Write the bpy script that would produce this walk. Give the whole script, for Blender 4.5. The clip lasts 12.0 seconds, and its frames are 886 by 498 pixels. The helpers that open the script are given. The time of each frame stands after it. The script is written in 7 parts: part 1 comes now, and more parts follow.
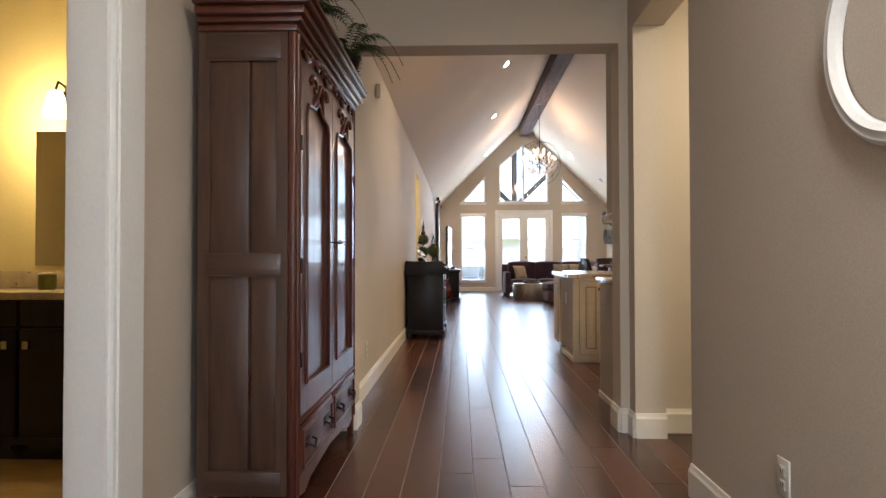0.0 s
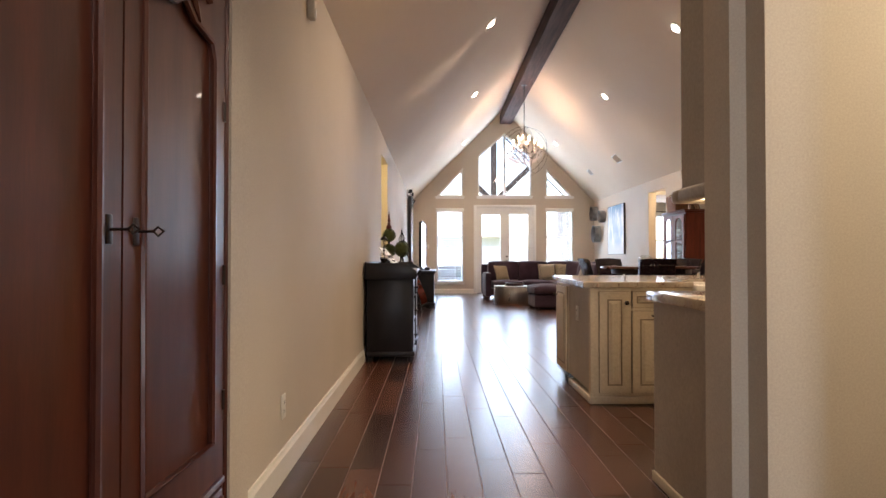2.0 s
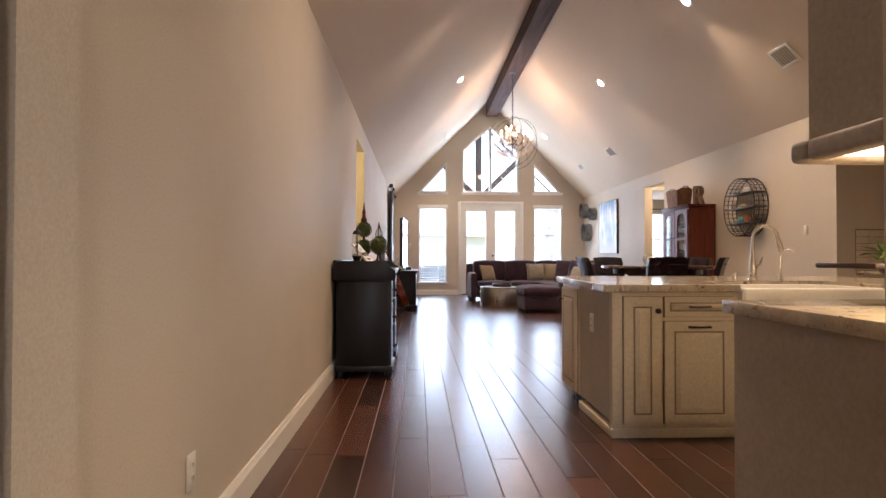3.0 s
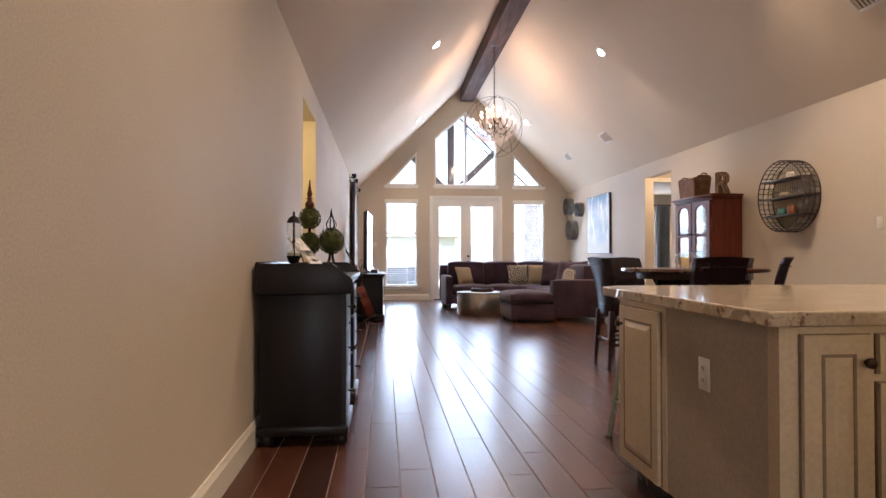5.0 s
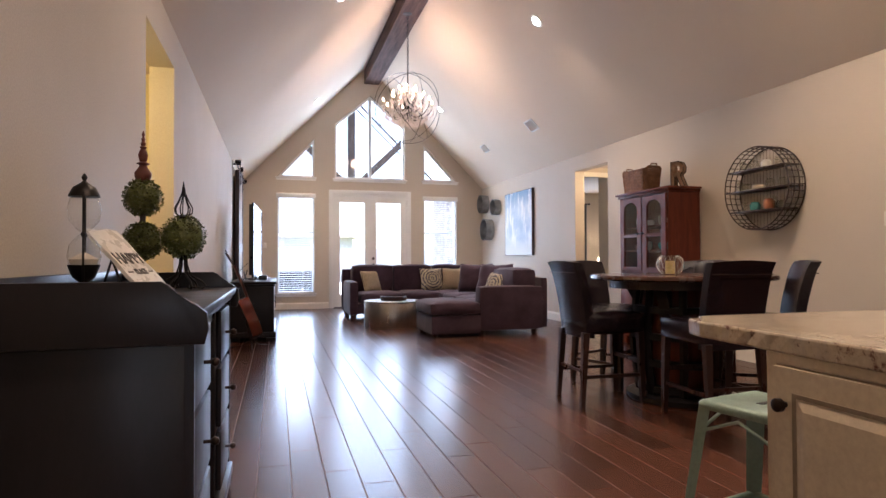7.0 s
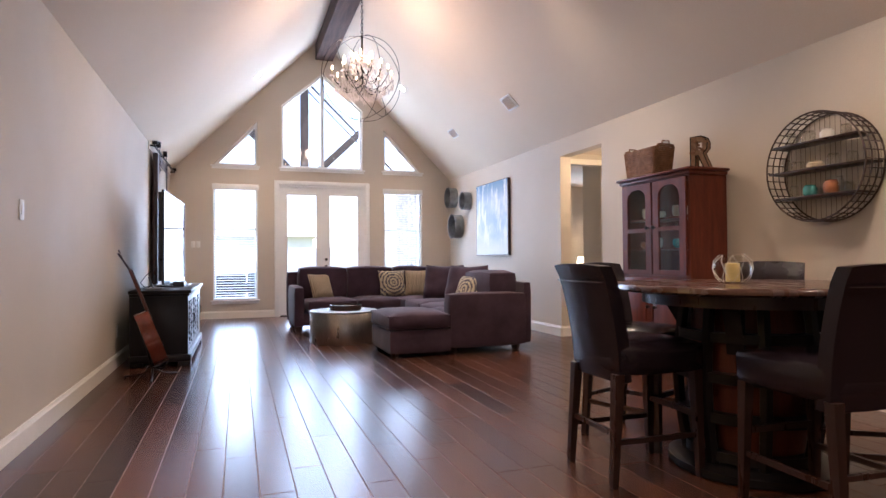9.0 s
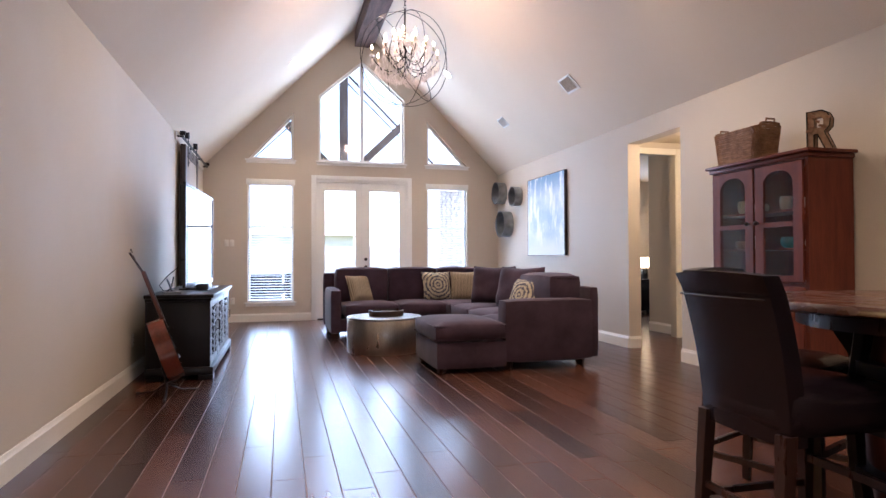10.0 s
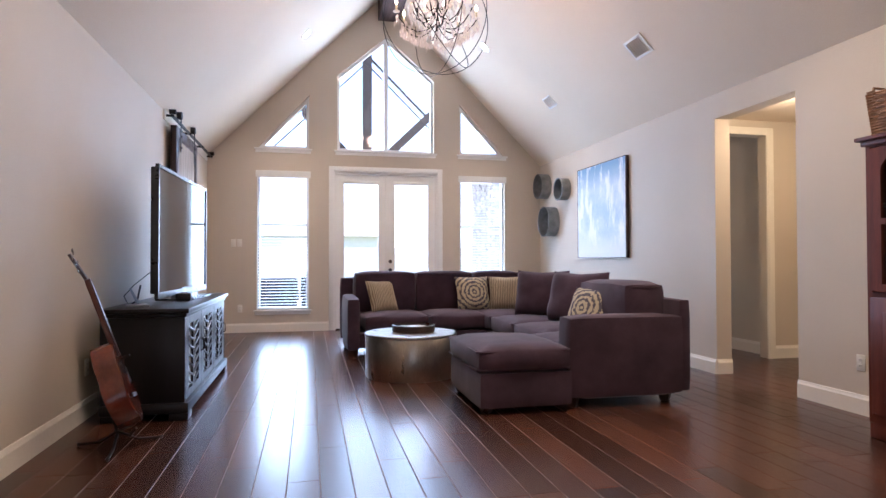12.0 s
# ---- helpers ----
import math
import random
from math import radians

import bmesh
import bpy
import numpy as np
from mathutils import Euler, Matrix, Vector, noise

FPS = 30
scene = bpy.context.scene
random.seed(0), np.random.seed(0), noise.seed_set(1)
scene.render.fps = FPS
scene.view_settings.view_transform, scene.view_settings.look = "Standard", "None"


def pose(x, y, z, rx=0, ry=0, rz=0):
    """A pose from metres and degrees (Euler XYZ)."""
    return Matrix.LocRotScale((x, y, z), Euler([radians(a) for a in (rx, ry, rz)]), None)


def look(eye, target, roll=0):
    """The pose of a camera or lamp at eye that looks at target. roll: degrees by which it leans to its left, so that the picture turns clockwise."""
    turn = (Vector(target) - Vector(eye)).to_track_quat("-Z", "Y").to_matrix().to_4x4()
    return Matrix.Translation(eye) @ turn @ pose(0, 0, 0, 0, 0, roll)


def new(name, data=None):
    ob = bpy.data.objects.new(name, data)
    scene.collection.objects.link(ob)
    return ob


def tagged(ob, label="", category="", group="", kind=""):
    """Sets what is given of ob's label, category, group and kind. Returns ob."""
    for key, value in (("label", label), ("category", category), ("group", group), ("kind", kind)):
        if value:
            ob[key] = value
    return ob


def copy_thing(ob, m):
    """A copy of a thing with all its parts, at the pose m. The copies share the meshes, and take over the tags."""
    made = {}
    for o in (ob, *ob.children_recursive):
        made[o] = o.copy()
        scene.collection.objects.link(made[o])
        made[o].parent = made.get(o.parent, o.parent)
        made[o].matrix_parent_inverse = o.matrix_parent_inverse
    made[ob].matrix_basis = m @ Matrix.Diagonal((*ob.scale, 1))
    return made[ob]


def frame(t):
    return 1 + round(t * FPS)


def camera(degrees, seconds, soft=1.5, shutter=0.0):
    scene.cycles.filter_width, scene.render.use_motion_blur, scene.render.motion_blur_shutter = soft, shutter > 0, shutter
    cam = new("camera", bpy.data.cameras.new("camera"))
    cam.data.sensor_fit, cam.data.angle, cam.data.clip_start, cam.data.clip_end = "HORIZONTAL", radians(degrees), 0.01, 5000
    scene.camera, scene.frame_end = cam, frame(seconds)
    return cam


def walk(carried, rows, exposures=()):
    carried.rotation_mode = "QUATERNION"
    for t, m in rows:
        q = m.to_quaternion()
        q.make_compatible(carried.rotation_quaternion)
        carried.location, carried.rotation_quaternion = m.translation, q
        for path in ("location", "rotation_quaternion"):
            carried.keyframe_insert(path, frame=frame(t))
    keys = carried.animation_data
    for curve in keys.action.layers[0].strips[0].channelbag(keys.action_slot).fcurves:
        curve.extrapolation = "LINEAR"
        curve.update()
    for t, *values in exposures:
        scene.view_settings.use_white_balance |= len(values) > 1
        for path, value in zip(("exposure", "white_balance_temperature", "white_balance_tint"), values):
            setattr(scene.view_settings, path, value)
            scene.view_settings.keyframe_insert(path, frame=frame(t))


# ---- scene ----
cam = camera(72.6, 12.0)
PATH = [
    (0, (0.453, -0.975, 1.054), (0.393, 1.024, 1.089), -0.1),
    (0.5, (0.495, -0.536, 1.081), (0.443, 1.463, 1.115), -0.1),
    (1, (0.454, -0.121, 1.063), (0.4, 1.878, 1.095), -0.2),
    (1.5, (0.458, 0.309, 1.057), (0.453, 2.308, 1.088), -0.0),
    (2, (0.46, 0.78, 1.083), (0.481, 2.78, 1.112), 0.0),
    (2.5, (0.417, 1.243, 1.077), (0.456, 3.242, 1.106), -0.0),
    (3, (0.459, 1.726, 1.06), (0.539, 3.724, 1.089), 0.1),
    (3.2, (0.47, 1.908, 1.059), (0.554, 3.906, 1.091), 0.1),
    (5, (0.436, 3.557, 1.058), (0.628, 5.548, 1.09), -0.0),
    (5.5, (0.427, 3.978, 1.065), (0.705, 5.958, 1.097), -0.1),
    (6, (0.431, 4.468, 1.097), (0.763, 6.44, 1.13), -0.1),
    (6.5, (0.42, 4.854, 1.095), (0.776, 6.822, 1.128), -0.1),
    (7, (0.435, 5.236, 1.085), (0.968, 7.164, 1.121), -0.2),
    (7.5, (0.531, 5.666, 1.099), (1.164, 7.563, 1.136), -0.3),
    (9.3, (0.964, 7.043, 1.101), (1.606, 8.936, 1.136), -0.4),
    (9.5, (0.991, 7.237, 1.103), (1.579, 9.148, 1.138), -0.4),
    (10, (1.055, 7.652, 1.121), (1.571, 9.584, 1.154), -0.2),
    (10.5, (1.137, 8.094, 1.134), (1.61, 10.037, 1.167), -0.2),
    (11, (1.161, 8.48, 1.13), (1.593, 10.432, 1.164), -0.2),
    (11.5, (1.191, 8.779, 1.132), (1.62, 10.732, 1.167), -0.1),
    (12, (1.284, 9.041, 1.141), (1.714, 10.994, 1.178), -0.1),
]
walk(cam, [(t, look(eye, target, roll)) for t, eye, target, roll in PATH],
     [(0, 2.18, 6150, 11), (2.5, 2.18, 6300, 17), (5.5, 2.10, 6150, 19), (7.5, 2.10, 5850, 20), (9.5, 2.24, 5700, 20), (12, 2.22, 5550, 19)])

# ---- plan, in metres ----
LW, RW, FW = -0.30, 5.25, 19.065        # left, right and far walls of the great room
EAVE, RIDGE_X = 2.80, 2.475
RIDGE = EAVE + RIDGE_X - LW             # 45 degree vault
ARCH0, ARCH1 = 2.75, 2.94               # wall between hall and great room
HALL_L, HALL_R, HALL_Z = -0.65, 1.48, 2.9
KIT_N, KIT_E = 8.46, 7.4                # kitchen recess

# ---- world, sun, large lights ----
world = bpy.data.worlds.new("sky")
scene.world = world
world.use_nodes = True
wn = world.node_tree
sky = wn.nodes.new("ShaderNodeTexSky")
sky.sky_type, sky.sun_disc = "NISHITA", False
sky.sun_elevation, sky.sun_rotation = radians(52), radians(80)
wn.links.new(sky.outputs[0], wn.nodes["Background"].inputs[0])
wn.nodes["Background"].inputs[1].default_value = 0.15


def sun_lamp():
    d = bpy.data.lights.new("sun", "SUN")
    d.energy, d.angle, d.color = 5.0, radians(0.5), (1, 0.95, 0.88)
    ob = new("sun", d)
    el, az = radians(52), radians(80)
    way = Vector((math.sin(az) * math.cos(el), math.cos(az) * math.cos(el), math.sin(el)))
    ob.matrix_world = look(way * 60, (0, 0, 0))


def area(name, place, target, w, h, watts, colour):
    d = bpy.data.lights.new(name, "AREA")
    d.shape, d.size, d.size_y, d.energy, d.color = "RECTANGLE", w, h, watts, colour
    ob = new(name, d)
    ob.matrix_world = look(place, target)
    return ob


def bulb(name, place, watts, colour, radius=0.03):
    d = bpy.data.lights.new(name, "POINT")
    d.energy, d.color, d.shadow_soft_size = watts, colour, radius
    ob = new(name, d)
    ob.location = place
    return ob


def spot(name, place, target, watts, colour, angle=120, radius=0.05):
    d = bpy.data.lights.new(name, "SPOT")
    d.energy, d.color, d.shadow_soft_size, d.spot_size, d.spot_blend = watts, colour, radius, radians(angle), 1.0
    ob = new(name, d)
    ob.matrix_world = look(place, target)
    return ob


DAY, WARM = (0.63, 0.81, 1.0), (1.0, 0.76, 0.50)
sun_lamp()
area("skylight_window_left", (0.86, FW + 0.30, 1.45), (0.86, 0, 1.0), 0.8, 2.1, 16, DAY)
area("skylight_window_right", (4.19, FW + 0.30, 1.45), (4.19, 0, 1.0), 0.8, 2.1, 16, DAY)
area("skylight_doors", (2.53, FW + 0.30, 1.3), (2.53, 0, 1.0), 1.6, 2.2, 32, DAY)
area("skylight_gable", (2.53, FW + 0.30, 3.65), (2.53, 0, 2.4), 1.5, 1.3, 20, DAY)
CANS = [(1.20, 9.0), (1.20, 12.6), (1.22, 17.65), (3.78, 9.06), (3.78, 12.6), (3.78, 17.5), (1.20, 5.4), (3.78, 5.4)]
for cx, cy in CANS:
    cz = EAVE + (cx - LW if cx < RIDGE_X else RW - cx)
    spot("can_lamp", (cx, cy, cz - 0.16), (cx, cy, 0), (78 if cx > 3 else 64) if cy < 7 else (82 if cx > 3 else 48) if cy < 10 else (55 if cx > 3 and cy < 14 else 36), WARM, 125)
for k in range(3):
    a = k * 2 * math.pi / 3
    bulb("chandelier_lamp", (2.5 + 0.2 * math.cos(a), 14.9 + 0.2 * math.sin(a), 4.0), 4, (1.0, 0.66, 0.44), 0.10)
# unseen fill under the hall ceiling, set right to brighten the left side
area("hall_fill", (1.05, -0.6, HALL_Z - 0.02), (1.05, -0.6, 0), 0.4, 0.4, 12, (1.0, 0.93, 0.84))
bulb("bath_lamp", (-2.0, 2.30, 1.90), 6, (1.0, 0.72, 0.30), 0.05)
bulb("left_passage_lamp", (-1.2, 9.4, 2.3), 10, (1.0, 0.79, 0.33), 0.06)
bulb("vestibule_lamp", (5.95, 13.8, 2.5), 9, (1.0, 0.77, 0.46), 0.06)
area("bedroom_window", (7.15, 19.03, 1.6), (7.15, 0, 1.2), 0.7, 1.3, 10, DAY)
# added daylight fill from an unseen opening behind the hall
area("hall_rear_fill", (0.40, -3.97, 1.35), (0.40, 4, 1.2), 0.9, 1.9, 8, (0.85, 0.93, 1.0))
area("under_cabinet_lamp", (2.6, 3.08, 1.29), (2.6, 3.08, 0), 1.8, 0.05, 4, (1.0, 0.80, 0.50))
area("side_hall_lamp", (2.6, 1.9, 2.75), (2.6, 1.9, 0), 0.3, 0.3, 9, (1.0, 0.86, 0.60))

# ---- materials ----


def ramp_mix(nt, fac, c1, c2):
    m = nt.nodes.new("ShaderNodeMix")
    m.data_type = "RGBA"
    nt.links.new(fac, m.inputs[0])
    for i, c in ((6, c1), (7, c2)):
        if isinstance(c, tuple):
            m.inputs[i].default_value = (*c, 1)
        else:
            nt.links.new(c, m.inputs[i])
    return m.outputs[2]


def noise_at(nt, scale, detail=4.0, stretch=None, rough=0.6):
    tc = nt.nodes.new("ShaderNodeTexCoord")
    src = tc.outputs["Object"]
    if stretch:
        mp = nt.nodes.new("ShaderNodeMapping")
        mp.inputs["Scale"].default_value = stretch
        nt.links.new(src, mp.inputs[0])
        src = mp.outputs[0]
    n = nt.nodes.new("ShaderNodeTexNoise")
    n.inputs["Scale"].default_value, n.inputs["Detail"].default_value, n.inputs["Roughness"].default_value = scale, detail, rough
    nt.links.new(src, n.inputs["Vector"])
    return n.outputs["Fac"]


def contrast(nt, fac, lo, hi):
    r = nt.nodes.new("ShaderNodeMapRange")
    r.inputs[1].default_value, r.inputs[2].default_value = lo, hi
    nt.links.new(fac, r.inputs[0])
    return r.outputs[0]


def surface(name, c1, c2=None, rough=0.5, metal=0.0, scale=6.0, stretch=None, fine=60.0, bump=0.15, depth=0.002,
            rough_var=0.1, pieces=0.0, coat=0.0, emit=None, spread=(0.3, 0.7), sheen=0.0, spec=0.5):
    """A paint, wood, stone or cloth: two tones mixed by a broad noise and a fine one, with fine relief."""
    m = bpy.data.materials.new(name)
    m.use_nodes = True
    nt = m.node_tree
    b = nt.nodes["Principled BSDF"]
    c2 = c2 or tuple(v * 0.9 for v in c1)
    broad = contrast(nt, noise_at(nt, scale, 5, stretch), *spread)
    small = noise_at(nt, fine, 3, stretch)
    col = ramp_mix(nt, broad, c1, c2)
    grain = nt.nodes.new("ShaderNodeMix")
    grain.data_type, grain.blend_type = "RGBA", "OVERLAY"
    grain.inputs[0].default_value = 0.25
    nt.links.new(col, grain.inputs[6])
    nt.links.new(small, grain.inputs[7])
    col = grain.outputs[2]
    if pieces:
        oi = nt.nodes.new("ShaderNodeObjectInfo")
        ge = nt.nodes.new("ShaderNodeNewGeometry")
        add = nt.nodes.new("ShaderNodeMath")
        add.operation = "ADD"
        nt.links.new(oi.outputs["Random"], add.inputs[0])
        nt.links.new(ge.outputs["Random Per Island"], add.inputs[1])
        fr = nt.nodes.new("ShaderNodeMath")
        fr.operation = "FRACT"
        nt.links.new(add.outputs[0], fr.inputs[0])
        hsv = nt.nodes.new("ShaderNodeHueSaturation")
        mr = nt.nodes.new("ShaderNodeMapRange")
        mr.inputs[3].default_value, mr.inputs[4].default_value = 1 - pieces, 1 + pieces
        nt.links.new(fr.outputs[0], mr.inputs[0])
        nt.links.new(mr.outputs[0], hsv.inputs["Value"])
        nt.links.new(col, hsv.inputs["Color"])
        col = hsv.outputs[0]
    nt.links.new(col, b.inputs["Base Color"])
    rr = nt.nodes.new("ShaderNodeMapRange")
    rr.inputs[3].default_value, rr.inputs[4].default_value = max(0.02, rough - rough_var), min(1, rough + rough_var)
    nt.links.new(broad, rr.inputs[0])
    nt.links.new(rr.outputs[0], b.inputs["Roughness"])
    b.inputs["Metallic"].default_value = metal
    b.inputs["Coat Weight"].default_value = coat
    b.inputs["Specular IOR Level"].default_value = spec
    b.inputs["Sheen Weight"].default_value = sheen
    if bump:
        bp = nt.nodes.new("ShaderNodeBump")
        bp.inputs["Strength"].default_value, bp.inputs["Distance"].default_value = bump, depth
        nt.links.new(small, bp.inputs["Height"])
        nt.links.new(bp.outputs[0], b.inputs["Normal"])
    if emit:
        b.inputs["Emission Color"].default_value = (*emit[:3], 1)
        b.inputs["Emission Strength"].default_value = emit[3]
    return m


def glass(name, colour=(1, 1, 1), rough=0.0, thin=True):
    m = bpy.data.materials.new(name)
    m.use_nodes = True
    nt = m.node_tree
    nt.nodes.remove(nt.nodes["Principled BSDF"])
    out = nt.nodes["Material Output"]
    tr = nt.nodes.new("ShaderNodeBsdfTransparent")
    tr.inputs[0].default_value = (*colour, 1)
    gl = nt.nodes.new("ShaderNodeBsdfGlossy")
    gl.inputs["Roughness"].default_value = rough
    lw = nt.nodes.new("ShaderNodeLayerWeight")
    lw.inputs[0].default_value = 0.5
    pw = nt.nodes.new("ShaderNodeMath")
    pw.operation = "POWER"
    pw.inputs[1].default_value = 4.0
    nt.links.new(lw.outputs["Facing"], pw.inputs[0])
    fr = nt.nodes.new("ShaderNodeMath")
    fr.operation = "MULTIPLY_ADD"
    fr.inputs[1].default_value, fr.inputs[2].default_value = 0.85, 0.04
    nt.links.new(pw.outputs[0], fr.inputs[0])
    mx = nt.nodes.new("ShaderNodeMixShader")
    nt.links.new(fr.outputs[0], mx.inputs[0])
    nt.links.new(tr.outputs[0], mx.inputs[1])
    nt.links.new(gl.outputs[0], mx.inputs[2])
    nt.links.new(mx.outputs[0], out.inputs[0])
    return m


WALL = surface("wall_paint", (0.57, 0.50, 0.415), (0.54, 0.475, 0.39), 0.72, scale=0.9, fine=140, bump=0.25, depth=0.0015)
CEIL = surface("ceiling_paint", (0.77, 0.66, 0.525), (0.74, 0.63, 0.50), 0.85, scale=0.8, fine=120, bump=0.3, depth=0.002)
HALLWALL = WALL
# bathroom and passage walls: yellow lamplight is mixed into the base colour
YELLOWLIT_WALL = surface("yellow_lit_paint", (0.72, 0.62, 0.36), (0.68, 0.585, 0.34), 0.7, scale=1.0, fine=140, bump=0.2)
TRIM = surface("trim_paint", (0.78, 0.74, 0.66), (0.74, 0.70, 0.62), 0.4, scale=2, fine=90, bump=0.06)
WHITE = surface("white_trim", (0.80, 0.80, 0.78), (0.76, 0.76, 0.74), 0.38, scale=2, fine=80, bump=0.05)


def plank_wood():
    """Glazed wood-look plank: own grain and tone for each piece, with scraped relief."""
    m = bpy.data.materials.new("plank_tile")
    m.use_nodes = True
    nt = m.node_tree
    b = nt.nodes["Principled BSDF"]
    oi, ge, tc = nt.nodes.new("ShaderNodeObjectInfo"), nt.nodes.new("ShaderNodeNewGeometry"), nt.nodes.new("ShaderNodeTexCoord")

    def calc(op, x, y):
        n = nt.nodes.new("ShaderNodeMath")
        n.operation = op
        for i, v in enumerate((x, y)):
            if isinstance(v, (int, float)):
                n.inputs[i].default_value = v
            else:
                nt.links.new(v, n.inputs[i])
        return n.outputs[0]

    own = calc("FRACT", calc("ADD", oi.outputs["Random"], ge.outputs["Random Per Island"]), 0)
    shift = nt.nodes.new("ShaderNodeCombineXYZ")
    nt.links.new(calc("MULTIPLY", own, 31.7), shift.inputs[0])
    nt.links.new(calc("MULTIPLY", own, 17.3), shift.inputs[1])
    add = nt.nodes.new("ShaderNodeVectorMath")
    nt.links.new(tc.outputs["Object"], add.inputs[0])
    nt.links.new(shift.outputs[0], add.inputs[1])

    def grain(scale, stretch, detail):
        mp = nt.nodes.new("ShaderNodeMapping")
        mp.inputs["Scale"].default_value = stretch
        nt.links.new(add.outputs[0], mp.inputs[0])
        n = nt.nodes.new("ShaderNodeTexNoise")
        n.inputs["Scale"].default_value, n.inputs["Detail"].default_value = scale, detail
        n.inputs["Roughness"].default_value = 0.55
        nt.links.new(mp.outputs[0], n.inputs["Vector"])
        return n.outputs["Fac"]

    streak = grain(9, (2.6, 0.35, 1), 2)
    cloud = grain(4, (1.3, 0.7, 1), 1.5)
    col = ramp_mix(nt, contrast(nt, streak, 0.25, 0.75), (0.080, 0.031, 0.018), (0.058, 0.022, 0.0138))
    col = ramp_mix(nt, contrast(nt, cloud, 0.50, 0.95), col, (0.048, 0.018, 0.0115))
    hsv = nt.nodes.new("ShaderNodeHueSaturation")
    tone = nt.nodes.new("ShaderNodeMapRange")
    tone.inputs[3].default_value, tone.inputs[4].default_value = 0.46, 1.55
    nt.links.new(own, tone.inputs[0])
    nt.links.new(tone.outputs[0], hsv.inputs["Value"])
    nt.links.new(col, hsv.inputs["Color"])
    nt.links.new(hsv.outputs[0], b.inputs["Base Color"])
    b.inputs["Roughness"].default_value = 0.265
    return m


PLANK = plank_wood()
GROUT = surface("grout", (0.24, 0.195, 0.17), (0.17, 0.14, 0.125), 0.9, scale=5, fine=200, bump=0.3)
BATHTILE = surface("bath_floor", (0.42, 0.31, 0.17), (0.34, 0.24, 0.13), 0.4, scale=3, stretch=(1, 6, 1), fine=40)
BEAM = surface("dark_beam_wood", (0.085, 0.038, 0.027), (0.034, 0.017, 0.013), 0.85, scale=3, stretch=(6, 0.5, 6), fine=30, bump=0.6, depth=0.004)
PANE = glass("window_glass")
CONCRETE = surface("patio_concrete", (0.62, 0.60, 0.57), (0.55, 0.53, 0.50), 0.85, scale=2, fine=120, bump=0.3)
GRASS = surface("lawn", (0.22, 0.24, 0.11), (0.16, 0.18, 0.08), 0.9, scale=3, fine=90, bump=0.8, depth=0.02)
BRICK = surface("brick", (0.55, 0.50, 0.46), (0.46, 0.41, 0.37), 0.85, scale=8, fine=90, bump=0.5, pieces=0.2)
MORTAR = surface("mortar", (0.45, 0.42, 0.38), None, 0.9, scale=20, fine=150, bump=0.4)
TIMBER = surface("porch_timber", (0.085, 0.06, 0.045), (0.05, 0.035, 0.027), 0.7, scale=3, stretch=(5, 5, 1), fine=40, bump=0.5)

# ---- mesh helpers ----


def box(bm, x0, x1, y0, y1, z0, z1, bevel=0.0, seg=2):
    g = bmesh.ops.create_cube(bm, size=1)["verts"]
    bmesh.ops.scale(bm, vec=(x1 - x0, y1 - y0, z1 - z0), verts=g)
    bmesh.ops.translate(bm, vec=((x0 + x1) / 2, (y0 + y1) / 2, (z0 + z1) / 2), verts=g)
    if bevel:
        edges = list({e for v in g for e in v.link_edges})
        bmesh.ops.bevel(bm, geom=edges, offset=bevel, segments=seg, affect="EDGES", profile=0.5)
    return bm


def boxbm(*a, **k):
    return box(bmesh.new(), *a, **k)


def cone(bm, p0, p1, r0, r1=None, seg=12):
    """A tapered rod from p0 to p1."""
    p0, p1 = Vector(p0), Vector(p1)
    d = p1 - p0
    m = Matrix.Translation((p0 + p1) / 2) @ d.to_track_quat("Z", "Y").to_matrix().to_4x4()
    bmesh.ops.create_cone(bm, cap_ends=True, segments=seg, radius1=r0, radius2=r0 if r1 is None else r1, depth=d.length, matrix=m)
    return bm


def ball(bm, p, r, u=14, v=9, squash=1.0):
    bmesh.ops.create_uvsphere(bm, u_segments=u, v_segments=v, radius=r, matrix=Matrix.Translation(p) @ Matrix.Diagonal((1, 1, squash, 1)))
    return bm


def tube(bm, pts, r, seg=8, closed=False):
    """A round bar swept along points; r is a number or one per point."""
    pts = [Vector(p) for p in pts]
    n = len(pts)
    rings = []
    side = None
    for i, p in enumerate(pts):
        a = pts[(i - 1) % n] if (closed or i) else p
        b = pts[(i + 1) % n] if (closed or i < n - 1) else p
        t = (b - a).normalized()
        if side is None:
            side = t.orthogonal().normalized()
        side = (side - t * side.dot(t)).normalized()
        up = t.cross(side)
        rr = r[i] if isinstance(r, (list, tuple)) else r
        rings.append([bm.verts.new(p + (side * math.cos(k * 2 * math.pi / seg) + up * math.sin(k * 2 * math.pi / seg)) * rr) for k in range(seg)])
    for i in range(n if closed else n - 1):
        A, B = rings[i], rings[(i + 1) % n]
        for k in range(seg):
            bm.faces.new((A[k], A[(k + 1) % seg], B[(k + 1) % seg], B[k]))
    if not closed:
        bm.faces.new(rings[0][::-1])
        bm.faces.new(rings[-1])
    return bm


def lathe(bm, profile, seg=20, at=(0, 0, 0), cap=True):
    """Turn (radius, height) pairs about the upright axis at a place."""
    rings = []
    for r, z in profile:
        rings.append([bm.verts.new((at[0] + r * math.cos(k * 2 * math.pi / seg), at[1] + r * math.sin(k * 2 * math.pi / seg), at[2] + z)) for k in range(seg)])
    for A, B in zip(rings, rings[1:]):
        for k in range(seg):
            bm.faces.new((A[k], A[(k + 1) % seg], B[(k + 1) % seg], B[k]))
    if cap:
        bm.faces.new(rings[0][::-1])
        bm.faces.new(rings[-1])
    return bm


